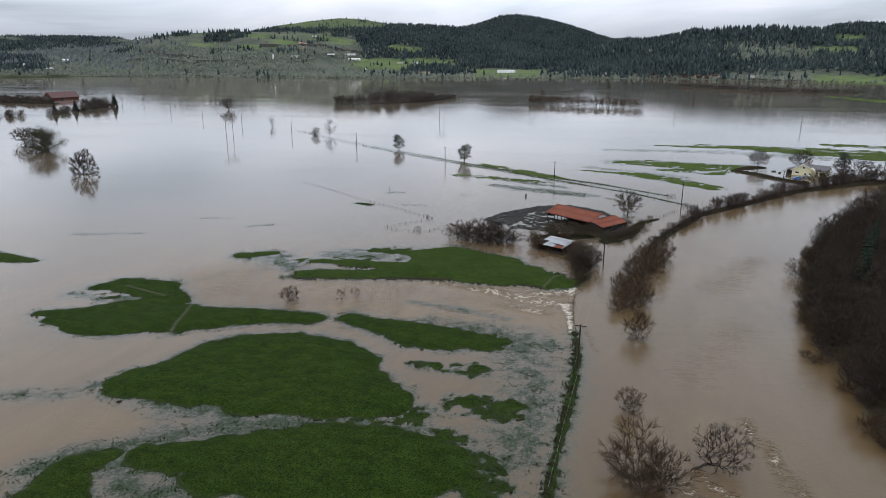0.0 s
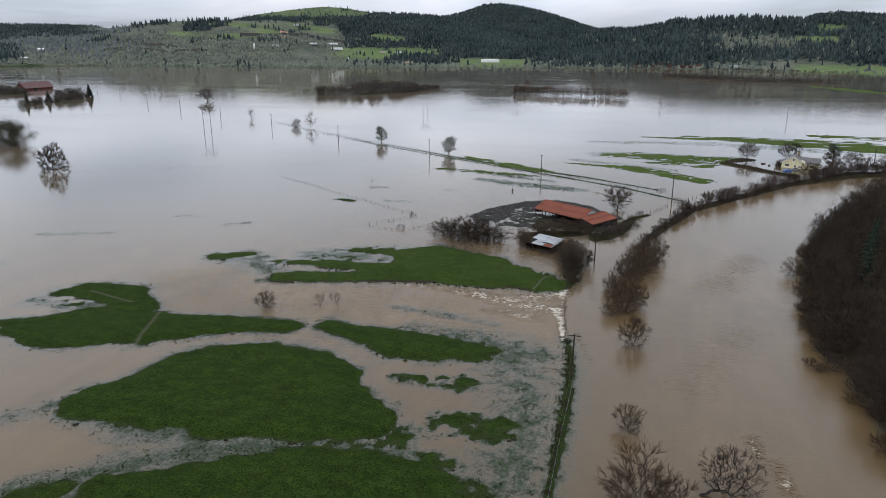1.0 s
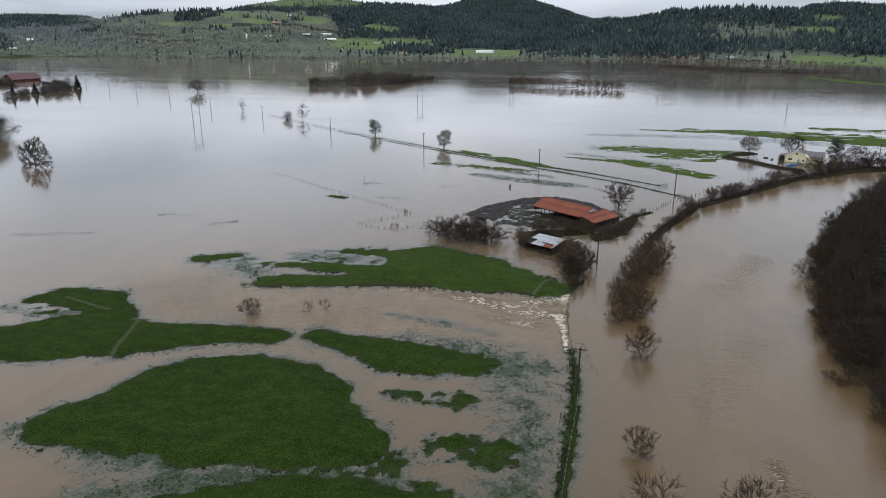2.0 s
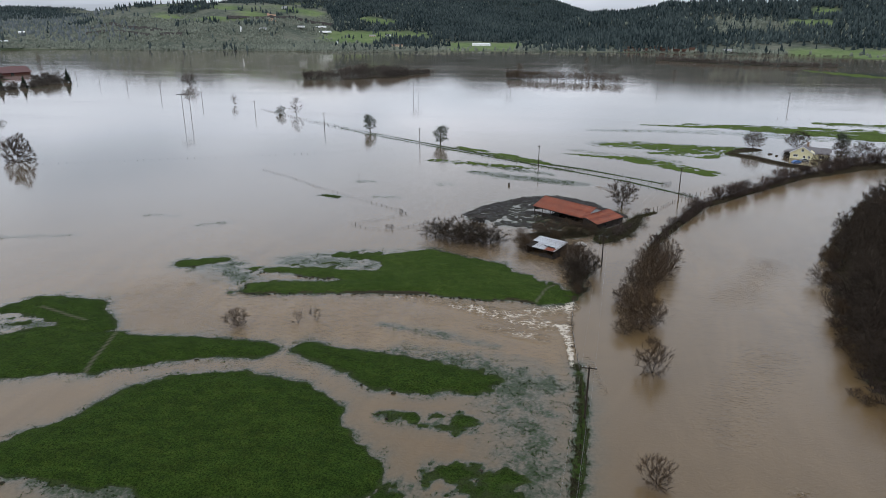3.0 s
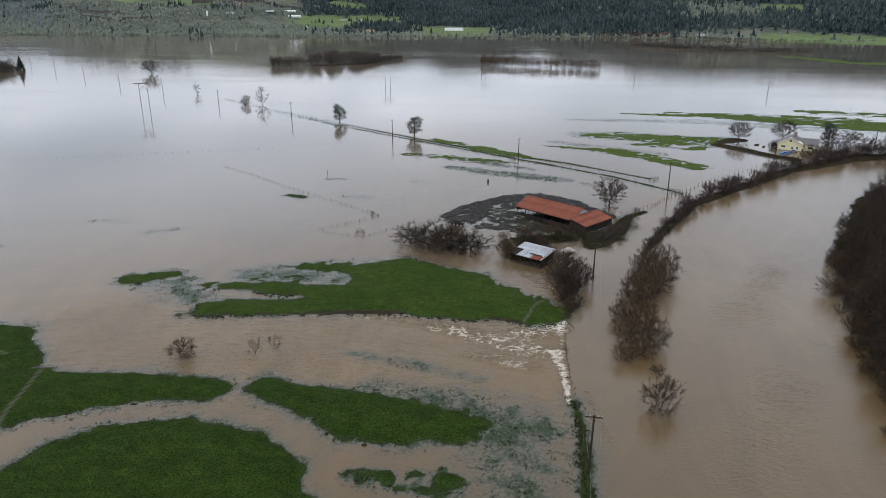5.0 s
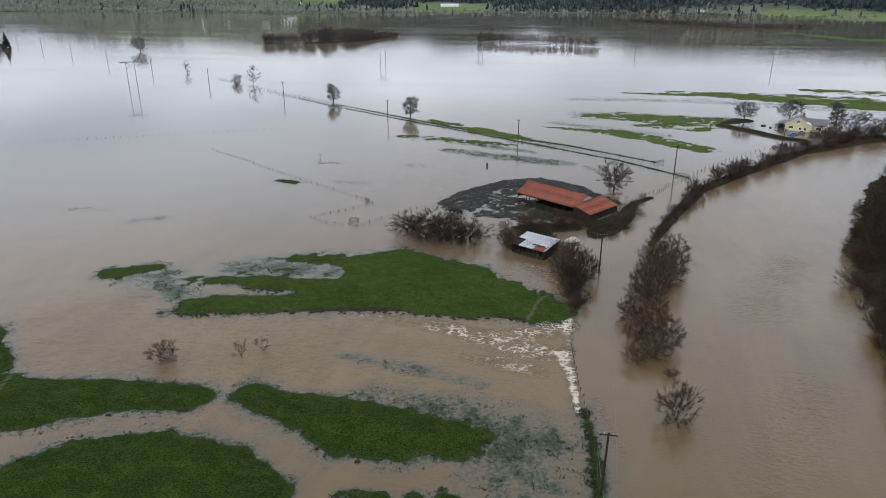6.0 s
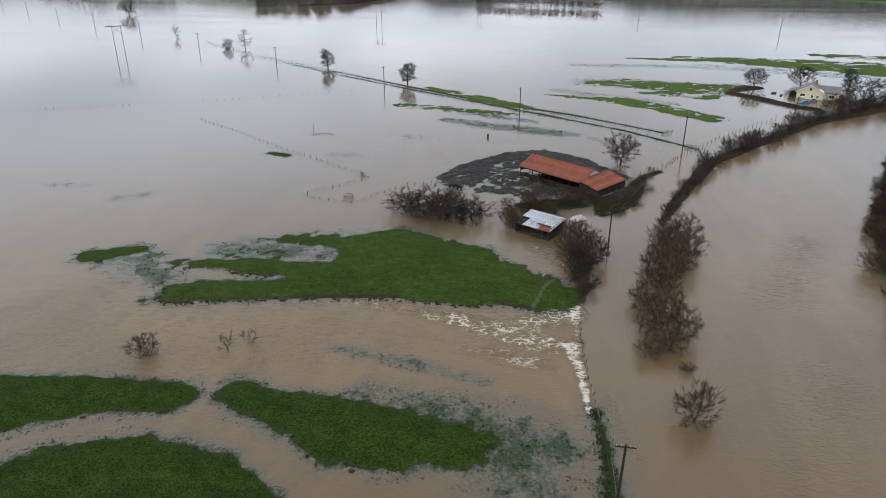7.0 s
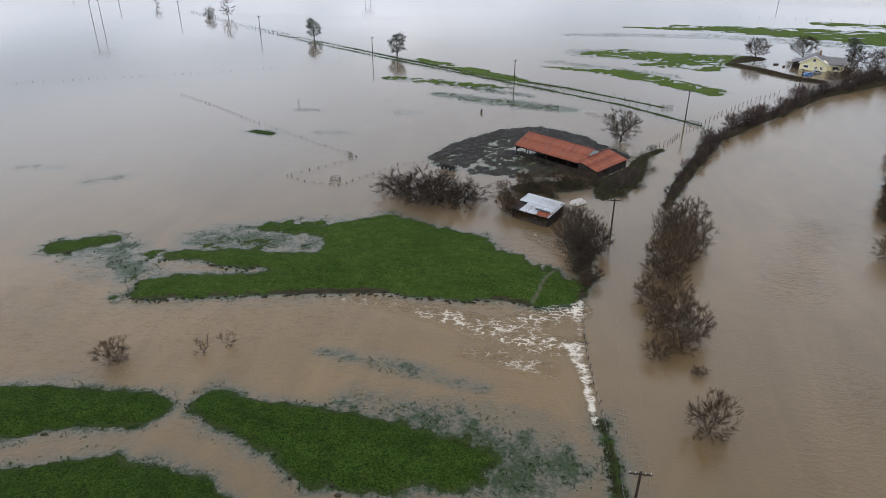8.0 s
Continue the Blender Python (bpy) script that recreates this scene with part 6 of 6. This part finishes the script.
# lean-to across the gable end: a sub-frame turned so that its slope runs along the barn
lean = part("lean_to_frame", boxed(0, 0, 0, 14.6, 0.18, 0.2), M_BOARD, big)
lean.matrix_basis = pose(L + 6.2, -1.2, 2.2, 0, 0, 90)
roof_slope(lean, 0.0, 14.6, -0.3, 0.2, 5.9, 1.75, M_RUST, label="rusty red lean-to roof sheet")
for i in range(6):
    part("post", boxed(i * 2.86, 0.0, -2.6, i * 2.86 + 0.18, 0.18, 0.0, bevel=0.01), M_BOARD, lean)
board_wall(lean, (0.1, 0.15), (14.4, 0.15), -2.2, 0.1, seed=5)
board_wall(lean, (0.05, 0.2), (0.05, 5.8), -2.2, 0, seed=6, slope=lambda t: 0.1 + 1.4 * t)
part("window", boxed(4.0, 0.08, -1.2, 5.0, 0.10, -0.5), M_GLASS, lean)

# ---- shed by the lane ----
shed = thing("shed", 6.7, 177.0, -0.1, -31.0, "flooded board shed with a patched pale metal roof", "shed")
SW, SD = 9.4, 7.0
roof_slope(shed, -0.3, SW + 0.3, -0.35, 2.5, SD + 0.3, 3.6, M_GALV, 0.8, 2, "pale weathered metal roof sheet", gaps=((0, 0), (0, 1), (0, 2)))
# dark sheets added in place of the brush hanging over this roof corner
for i in range(3):
    m = part("rotten_sheet", ribbed(0.80, 3.3, math.atan2(1.1, SD + 0.65)), M_BOARD, shed, "dark sheet standing in for brush over the roof" if i == 0 else "")
    m.matrix_basis = pose(-0.3 + 0.83 * i, -0.35 + 0.3 * (i % 2), 2.44)
for i in range(4):
    m = part("roof_sheet", ribbed(0.72, 2.1, math.atan2(1.1, SD + 0.65)), M_RUST, shed, "rusty red patch of roof sheet")
    m.matrix_basis = pose(SW - 3.0 + 0.74 * i, -0.42, 2.59, 0, 0, 0)
for i in range(5):
    x = i * (SW - 0.2) / 4
    part("post", boxed(x, 0.05, -0.9, x + 0.18, 0.23, 2.42, bevel=0.01), M_BOARD, shed)
board_wall(shed, (0, SD), (SW, SD), -0.6, 3.4, seed=7)
board_wall(shed, (SW, 0.1), (SW, SD), -0.6, 3.3, seed=8, slope=lambda t: 2.45 + 1.0 * t)
board_wall(shed, (0, 0.1), (0, SD), -0.6, 3.3, seed=9, slope=lambda t: 2.45 + 1.0 * t)
board_wall(shed, (4.6, 0.1), (SW, 0.1), -0.6, 1.2, seed=10, skip=0.1)
for z in (0.25, 0.55):
    part("rail", boxed(0.1, -0.03, z, SW, 0.05, z + 0.14, bevel=0.01), M_POST, shed)
for i in range(6):
    o = thing("old_tyre", 6.7 + math.cos(radians(-31)) * (5.6 + 0.62 * i) - math.sin(radians(-31)) * 1.5, 177 + math.sin(radians(-31)) * (5.6 + 0.62 * i) + math.cos(radians(-31)) * 1.5, 2.92, 20 * i, "old black tyre lying on the shed roof", "tyre", "tyres on the shed roof")
    bm = bmesh.new()
    for k in range(12):
        a0, a1 = 6.283 * k / 12, 6.283 * (k + 1) / 12
        rod(bm, (0.26 * math.cos(a0), 0.26 * math.sin(a0), 0.1), (0.26 * math.cos(a1), 0.26 * math.sin(a1), 0.1), 0.09, sides=6)
    part("tread", bm, M_GLASS, o)

# ---- yellow farmhouse ----
M_YELLOW = plain("pale_yellow_siding", (0.50, 0.46, 0.28), (0.62, 0.57, 0.36), 0.6, 0.75, 0.15)
M_TRIM = plain("white_trim", (0.66, 0.66, 0.64), (0.80, 0.80, 0.78), 1.0, 0.6, 0.1)
M_SHINGLE = plain("grey_shingle", (0.095, 0.088, 0.09), (0.165, 0.155, 0.158), 1.2, 0.85, 0.3)
house = thing("farmhouse", 128.6, 357.6, 0.0, -24.0, "pale yellow farmhouse with grey shingled gables, flooded around", "house")


def house_window(parent, x, y, z, w, h, turn):
    fr = part("window", boxed(-w / 2 - 0.12, -0.07, -h / 2 - 0.12, w / 2 + 0.12, 0.0, h / 2 + 0.12, bevel=0.01), M_TRIM, parent)
    fr.matrix_basis = pose(x, y, z, 0, 0, turn)
    part("pane", boxed(-w / 2, -0.085, -h / 2, -0.03, -0.072, h / 2), M_GLASS, fr)
    part("pane", boxed(0.03, -0.085, -h / 2, w / 2, -0.072, h / 2), M_GLASS, fr)
    part("sill", boxed(-w / 2 - 0.2, -0.16, -h / 2 - 0.2, w / 2 + 0.2, -0.01, -h / 2 - 0.12), M_TRIM, fr)


HW, HD = 11.0, 11.5     # the broad gable faces the lane
p = [(x, y, z) for y in (0, HD) for x, z in ((0, -0.6), (HW, -0.6), (HW, 3.4), (HW * 0.5, 6.2), (0, 3.2))]
part("wall", solid(p, [(0, 1, 2, 3, 4), (9, 8, 7, 6, 5), (0, 5, 6, 1), (1, 6, 7, 2), (2, 7, 8, 3), (3, 8, 9, 4), (4, 9, 5, 0)]), M_YELLOW, house)
for x0 in (-0.6, HW + 0.6):
    part("roof", slab((x0, -0.6, 2.92), (x0, HD + 0.5, 2.92), (HW / 2, HD + 0.5, 6.45), (HW / 2, -0.6, 6.45), 0.22), M_SHINGLE, house)
    part("bargeboard", slab((x0, -0.68, 2.94), (x0, -0.6, 2.94), (HW / 2, -0.6, 6.47), (HW / 2, -0.68, 6.47), 0.28), M_TRIM, house)
# side wing with its own gable
wing = part("wing_wall", gable(6.5, 7.0, 3.8, 6.0), M_YELLOW, house)
wing.matrix_basis = pose(HW - 0.3, 2.5, -0.6)
for y0 in (-0.5, 7.5):
    part("wing_roof", slab((-3.5, y0, 3.55), (7.0, y0, 3.55), (7.0, 3.5, 6.25), (-3.5, 3.5, 6.25), 0.22), M_SHINGLE, wing)
# open porch built as a solid block, its shade put into the dark colour
porch = part("porch", boxed(-3.2, 3.0, -0.5, -0.02, 9.5, 2.0), M_BOARD, house, "porch filled by a dark block for its inner shade")
part("porch_roof", slab((-4.1, 3.6, 2.1), (-4.1, 12.4, 2.1), (0.0, 12.4, 3.2), (0.0, 3.6, 3.2), 0.15), M_SHINGLE, porch)
part("chimney", boxed(HW * 0.5 + 0.9, 6.0, 5.4, HW * 0.5 + 1.8, 6.9, 7.9, bevel=0.02), M_BROWNROOF, house)
for x, z, w, h in ((2.6, 1.6, 1.9, 1.1), (6.6, 1.2, 0.9, 1.2), (8.8, 1.2, 0.9, 1.2), (5.5, 4.4, 1.0, 1.2)):
    house_window(house, x, 0, z, w, h, 0)
house_window(wing, 3.6, 0, 2.0, 2.2, 1.2, 0)
house_window(wing, 6.5, 3.5, 2.0, 1.6, 1.2, 90)
house_window(wing, 6.5, 3.5, 4.3, 0.9, 1.0, 90)


def car(x, y, turn, paint, label):
    ob = thing("car", x, y, -0.35, turn, label, "car", "cars in the flooded drive")
    prof = [(-2.2, 0.35), (-2.2, 0.85), (-1.5, 0.98), (-0.9, 1.42), (0.7, 1.45), (1.3, 1.0), (2.1, 0.85), (2.25, 0.4)]
    vs = [(x_, s * (0.84 if z_ < 1.2 else 0.68), z_) for s in (-1, 1) for x_, z_ in prof]
    n = len(prof)
    part("body", solid(vs, [tuple(range(n)), tuple(range(2 * n - 1, n - 1, -1))] + [(i, n + i, n + (i + 1) % n, (i + 1) % n) for i in range(n)]), paint, ob)
    for s in (-1, 1):
        part("window", solid([(-1.35, s * 0.80, 1.02), (1.1, s * 0.80, 1.02), (0.65, s * 0.70, 1.38), (-0.85, s * 0.70, 1.38), (-1.35, s * 0.83, 1.01), (1.1, s * 0.83, 1.01), (0.65, s * 0.73, 1.37), (-0.85, s * 0.73, 1.37)],
                             [(0, 1, 2, 3), (7, 6, 5, 4), (0, 4, 5, 1), (2, 6, 7, 3), (1, 5, 6, 2), (3, 7, 4, 0)]), M_GLASS, ob)
        for wx in (-1.4, 1.4):
            part("wheel", rodded((wx, s * 0.70, 0.33), (wx, s * 0.87, 0.33), 0.33, sides=12), M_GLASS, ob)


M_BLUE = plain("blue_car_paint", (0.020, 0.085, 0.24), (0.035, 0.13, 0.33), 2.0, 0.35, 0.0)
M_GREYCAR = plain("grey_car_paint", (0.10, 0.105, 0.11), (0.17, 0.175, 0.18), 2.0, 0.35, 0.0)
car(128.6, 345.5, 15, M_BLUE, "blue car half under water before the farmhouse")
car(133.5, 350.5, 20, M_GREYCAR, "grey car half under water beside the house")
for x, y, ln, an in ((120.5, 366, 2.2, 10), (123.5, 361, 1.6, 60), (127, 357, 1.8, 30), (150, 356, 3.0, 40)):
    o = thing("water_trough", x, y, -0.15, an, "dark trough half sunk in the flooded farmyard", "trough", "sunken farmyard troughs")
    part("tub", boxed(0, 0, 0, ln, 0.9, 0.7, bevel=0.08), M_BOARD, o)

# ---- yard clutter ----
plant("fine_bush", 5.4, 180.2, 0.95, "brush behind the shed")
plant("fine_bush", 7.5, 184.5, 0.7, "brush behind the shed")
plant("fine_bush", 6.6, 178.6, 0.75, "brush behind the shed", tilt=10)
plant("bush", 18.5, 176.5, 0.8, "thicket beside the lane")
ring = thing("ring_feeder", -40.2, 194.3, -0.2, 0, "round steel cattle feeder standing in flood water", "feeder")
for z in (0.15, 0.75, 1.15):
    bm = bmesh.new()
    for k in range(18):
        a0, a1 = 6.283 * k / 18, 6.283 * (k + 1) / 18
        rod(bm, (1.35 * math.cos(a0), 1.35 * math.sin(a0), z), (1.35 * math.cos(a1), 1.35 * math.sin(a1), z), 0.045, sides=5)
    part("hoop", bm, M_STEEL, ring)
for k in range(14):
    a = 6.283 * k / 14
    part("bar", rodded((1.35 * math.cos(a), 1.35 * math.sin(a), 0.1), (1.35 * math.cos(a), 1.35 * math.sin(a), 1.18), 0.03, sides=5), M_STEEL, ring)


def field_gate(x, y, turn, w):
    ob = thing("field_gate", x, y, 0.0, turn, "tubular steel field gate standing in flood water", "gate", "field gates")
    for z in (0.15, 0.4, 0.65, 0.9, 1.15):
        part("rail", rodded((0, 0, z), (w, 0, z), 0.04, sides=6), M_POST, ob)
    for k in (0.0, 0.5, 1.0):
        part("upright", rodded((w * k, 0, -0.1), (w * k, 0, 1.2), 0.05, sides=6), M_POST, ob)


field_gate(57.0, 280.0, 20, 4.0)
field_gate(61.8, 262.0, -25, 4.2)
field_gate(-42.5, 216.0, -52, 3.6)

trailer = thing("hay_feeder", -14.2, 207.3, 0.05, -25, "dark slatted hay feeder wagon in the muddy yard", "feeder")
part("deck", boxed(0, 0, 0.5, 4.2, 2.0, 0.62, bevel=0.02), M_BOARD, trailer)
for i in range(9):
    for y in (0.0, 1.95):
        part("slat", boxed(i * 0.51, y, 0.62, i * 0.51 + 0.12, y + 0.05, 1.7), M_BOARD, trailer)
part("roof", boxed(-0.2, -0.2, 1.75, 4.4, 2.2, 1.83, bevel=0.02), M_BOARD, trailer)
for wx in (0.7, 3.4):
    for y in (-0.12, 2.0):
        part("wheel", rodded((wx, y, 0.3), (wx, y + 0.14, 0.3), 0.36, sides=12), M_GLASS, trailer)

snag = thing("dead_branch", -74.7, 268.2, 0, 30, "crooked dead branch sticking out of the flood", "branch")
bm = rodded((0, 0, -0.5), (0.3, 0, 1.6), 0.09, 0.06)
rod(bm, (0.3, 0, 1.6), (1.3, 0.2, 2.3), 0.06, 0.03)
rod(bm, (0.2, 0, 1.1), (-0.5, 0.2, 2.0), 0.05, 0.02)
part("limb", bm, M_BARK, snag)
stump = thing("stump", -7.3, 265.7, 0, 0, "short dark tree stump standing in the flood", "stump")
part("bole", rodded((0, 0, -0.5), (0.05, 0, 1.2), 0.40, 0.33, sides=9), M_BARK, stump)

def tarp_heap(x, y, turn):
    """A crumpled sheet over low debris."""
    ob = thing("tarpaulin", x, y, -0.1, turn, "pale crumpled tarpaulin over debris beside the shed", "tarpaulin")
    nx, ny = 15, 11
    gx_, gy_ = np.meshgrid(np.linspace(-1, 1, nx), np.linspace(-1, 1, ny))
    dome = np.clip(1.1 - gx_ ** 2 - gy_ ** 2, 0, 1)
    zz = 1.0 * dome ** 0.6 * (1 + 1.3 * fbm(gx_ * 3, gy_ * 3, 1.2, 3, 45)) + 0.25 * fbm(gx_ * 5, gy_ * 5, 1.0, 2, 47)
    edge_ = 1 + 0.25 * fbm(gx_ * 2, gy_ * 2, 1.1, 2, 49)
    vs = np.stack([2.3 * gx_ * edge_, 1.5 * gy_ * edge_, zz], -1).reshape(-1, 3)
    low_ = vs - (0, 0, 0.06)
    n_ = nx * ny
    fs = []
    for j in range(ny - 1):
        for i in range(nx - 1):
            q = j * nx + i
            fs += [(q, q + 1, q + nx + 1, q + nx), (n_ + q, n_ + q + nx, n_ + q + nx + 1, n_ + q + 1)]
    mesh_object("sheet", np.concatenate([vs, low_]).tolist(), fs, M_TARP, ob)
    for k_ in range(4):
        part("plank", boxed(-2.6 + 0.3 * k_, -1.9 + 0.9 * k_, 0.1, 1.4 + 0.3 * k_, -1.68 + 0.9 * k_, 0.2, bevel=0.01), M_POST, ob)


M_TARP = plain("weathered_pale_tarpaulin", (0.16, 0.14, 0.12), (0.42, 0.39, 0.35), 1.4, 0.6, 0.5)
tarp_heap(22.3, 187.6, 35)

# driftwood caught on the overtopped bank and along the yard
dr = random.Random(9)
for x, y, n in ((20.8, 144.3, 7), (20.9, 127.4, 6), (20.9, 117, 3), (2, 189, 8), (6, 188, 6), (-3, 190, 6), (0, 194, 6), (26, 197, 5), (14, 201, 4)):
    ob = thing("driftwood", x, y, max(spot(x, y), -0.05), 0, "tangle of dark driftwood caught at the water's edge", "driftwood", "driftwood tangles")
    for i in range(n):
        a, ln = dr.uniform(0, 6.28), dr.uniform(0.5, 1.6)
        px, py = dr.gauss(0, 0.45), dr.gauss(0, 0.45)
        part("branch", rodded((px, py, 0.02), (px + ln * math.cos(a), py + ln * math.sin(a), dr.uniform(0.1, 0.7)), dr.uniform(0.05, 0.13), 0.02, sides=5), M_BARK, ob)

# ---- sods broken from the cut banks of the islands ----
def clods(seed):
    rng = np.random.default_rng(seed)
    jj, ii = np.nonzero((gz[:-1] < 0.0) & (gz[1:] > 0.0) & (gcover["mud"][1:] < 0.5))
    x, y = GX[ii], GY[jj]
    ok = (x > -115) & (x < 19) & (y > 36) & (y < 160) & (rng.random(len(x)) < np.clip(0.38 + 2.2 * fbm(x, y, 8.0, 3, 99), 0.02, 0.9) * np.where((y > 127) & (y < 147), 1.0, 0.10))
    x, y = x[ok] + rng.normal(0, 0.25, ok.sum()), y[ok] + rng.normal(-0.15, 0.35, ok.sum())
    m = len(x)
    rx, ry, rz = rng.uniform(0.18, 0.62, m), rng.uniform(0.15, 0.36, m), rng.uniform(0.14, 0.36, m)
    turn = rng.normal(0.1, 0.5, m)
    vs, fs = [], []
    for level, wide in ((-0.6, 1.1), (0.45, 1.0), (0.95, 0.55)):
        for q in range(6):
            a = 6.283 * q / 6 + 0.4 * level
            px, py = np.cos(a) * rx * wide * rng.uniform(0.75, 1.25, m), np.sin(a) * ry * wide * rng.uniform(0.75, 1.25, m)
            vs.append(np.stack([x + px * np.cos(turn) - py * np.sin(turn), y + px * np.sin(turn) + py * np.cos(turn), rz * level * rng.uniform(0.8, 1.15, m)], 1))
    V = np.stack(vs, 1).reshape(-1, 3)
    base = np.arange(m) * 18
    for lv in (0, 6):
        for q in range(6):
            r = (q + 1) % 6
            fs.append(np.stack([base + lv + q, base + lv + r, base + lv + 6 + r, base + lv + 6 + q], 1))
    quads = np.concatenate(fs).tolist() + (base[:, None] + np.arange(12, 18)).tolist()
    return tagged(mesh_object("sods", V.tolist(), quads, M_SOD), "dark broken sods along the washed-out island banks", "soil", kind="stuff")


M_SOD = plain("dark_wet_sod", (0.010, 0.009, 0.006), (0.034, 0.032, 0.018), 1.2, 0.9, 0.5)
clods(4)

# ---- grass tufts breaking the shallow water, and longer grass on the verges ----
def tufts(name, x0, x1, y0, y1, count, lo, hi, size, seed, label, material=None, on_brush=False):
    rng = np.random.default_rng(seed)
    x, y = rng.uniform(x0, x1, count), rng.uniform(y0, y1, count)
    i = np.clip(np.searchsorted(GX, x), 1, len(GX) - 1)
    j = np.clip(np.searchsorted(GY, y), 1, len(GY) - 1)
    z = gz[j, i]
    n = 1.7 * fbm(x, y, 1.3, 2, 91) + 0.7 * fbm(x, y, 12.0, 2, 95) + 0.07 * np.sin(2.3 * y + 0.35 * x + 6 * fbm(x, y, 9.0, 2, 97))
    wild = (gcover["mud"][j, i] < 0.5) & (gcover["brush"][j, i] < 0.5)
    if on_brush:
        wild = gcover["brush"][j, i] > 0.5
    keep = (z > lo) & (z < hi) & wild & (rng.random(count) < np.clip(0.14 + 2.2 * n + (z - lo) * 2.5, 0.02, 0.9))
    x, y, z = x[keep], y[keep], np.maximum(z[keep], -0.04)
    m = len(x)
    s = rng.uniform(*size, m)
    vs, fs = [], []
    base = 0
    for k in range(6):
        a = rng.uniform(0, 6.283, m)
        bx, by = np.cos(a) * s * 0.35, np.sin(a) * s * 0.35
        tx, ty = bx * rng.uniform(0.4, 1.5, m), by * rng.uniform(0.4, 1.5, m)
        wx, wy = -np.sin(a) * s * 0.30, np.cos(a) * s * 0.30
        h = s * rng.uniform(0.18, 0.45, m)
        vs.append(np.stack([np.stack([x + bx * 0.2 + wx, y + by * 0.2 + wy, z - 0.05], 1), np.stack([x + bx * 0.2 - wx, y + by * 0.2 - wy, z - 0.05], 1), np.stack([x + tx, y + ty, z + h], 1)], 1).reshape(-1, 3))
        i0 = base + np.arange(m) * 3
        fs.append(np.stack([i0, i0 + 1, i0 + 2], 1))
        base += 3 * m
    vs, fs = np.concatenate(vs), np.concatenate(fs)
    ob = mesh_object(name, vs.tolist(), fs.tolist(), material or M_GRASS)
    return tagged(ob, label, "grass", kind="stuff")


tufts("grass", -175, 24, 20, 200, 330000, -0.15, 0.06, (0.16, 0.44), 1, "dark green grass tufts poking through shallow flood water")
M_PASTURE = plain("pasture_grass_blades", (0.026, 0.046, 0.010), (0.062, 0.088, 0.022), 0.15, 0.85, 0.0, grain=15)
tufts("grass", -170, 20, 225, 330, 200000, -0.15, 0.08, (0.18, 0.40), 2, "drowned pasture grass showing above the flood")
tufts("pasture_grass", -50, 250, 300, 490, 420000, -0.20, 0.02, (0.18, 0.42), 8, "bright pasture grass thinning out into the flood", M_PASTURE)
tufts("verge_grass", 18, 26, 18, 112, 30000, -0.05, 1.2, (0.18, 0.42), 3, "rank green grass on the narrow field bank", M_BRAMBLE)
tufts("rank_grass", -5, 60, 140, 240, 60000, 0.0, 2.0, (0.22, 0.5), 4, "rank dull grass and bramble stems round the yard", M_BRAMBLE, True)
M_MOSS = plain("yellowed_grass", (0.034, 0.040, 0.012), (0.085, 0.085, 0.030), 0.6, 0.85, 0.0)
tufts("dry_grass", 26, 52, 186, 240, 26000, -0.05, 0.42, (0.15, 0.4), 7, "yellowed grass fringe where the barn bank meets the lane", M_MOSS, True)
tufts("rank_grass", 40, 170, 185, 385, 90000, 0.0, 2.5, (0.2, 0.5), 5, "rank dead grass along the levee and mound", M_TWIG, True)
tufts("rank_grass", 68, 175, 35, 300, 30000, 0.1, 4.0, (0.3, 0.6), 6, "dead undergrowth beneath the riverbank wood", M_TWIG_DARK, True)
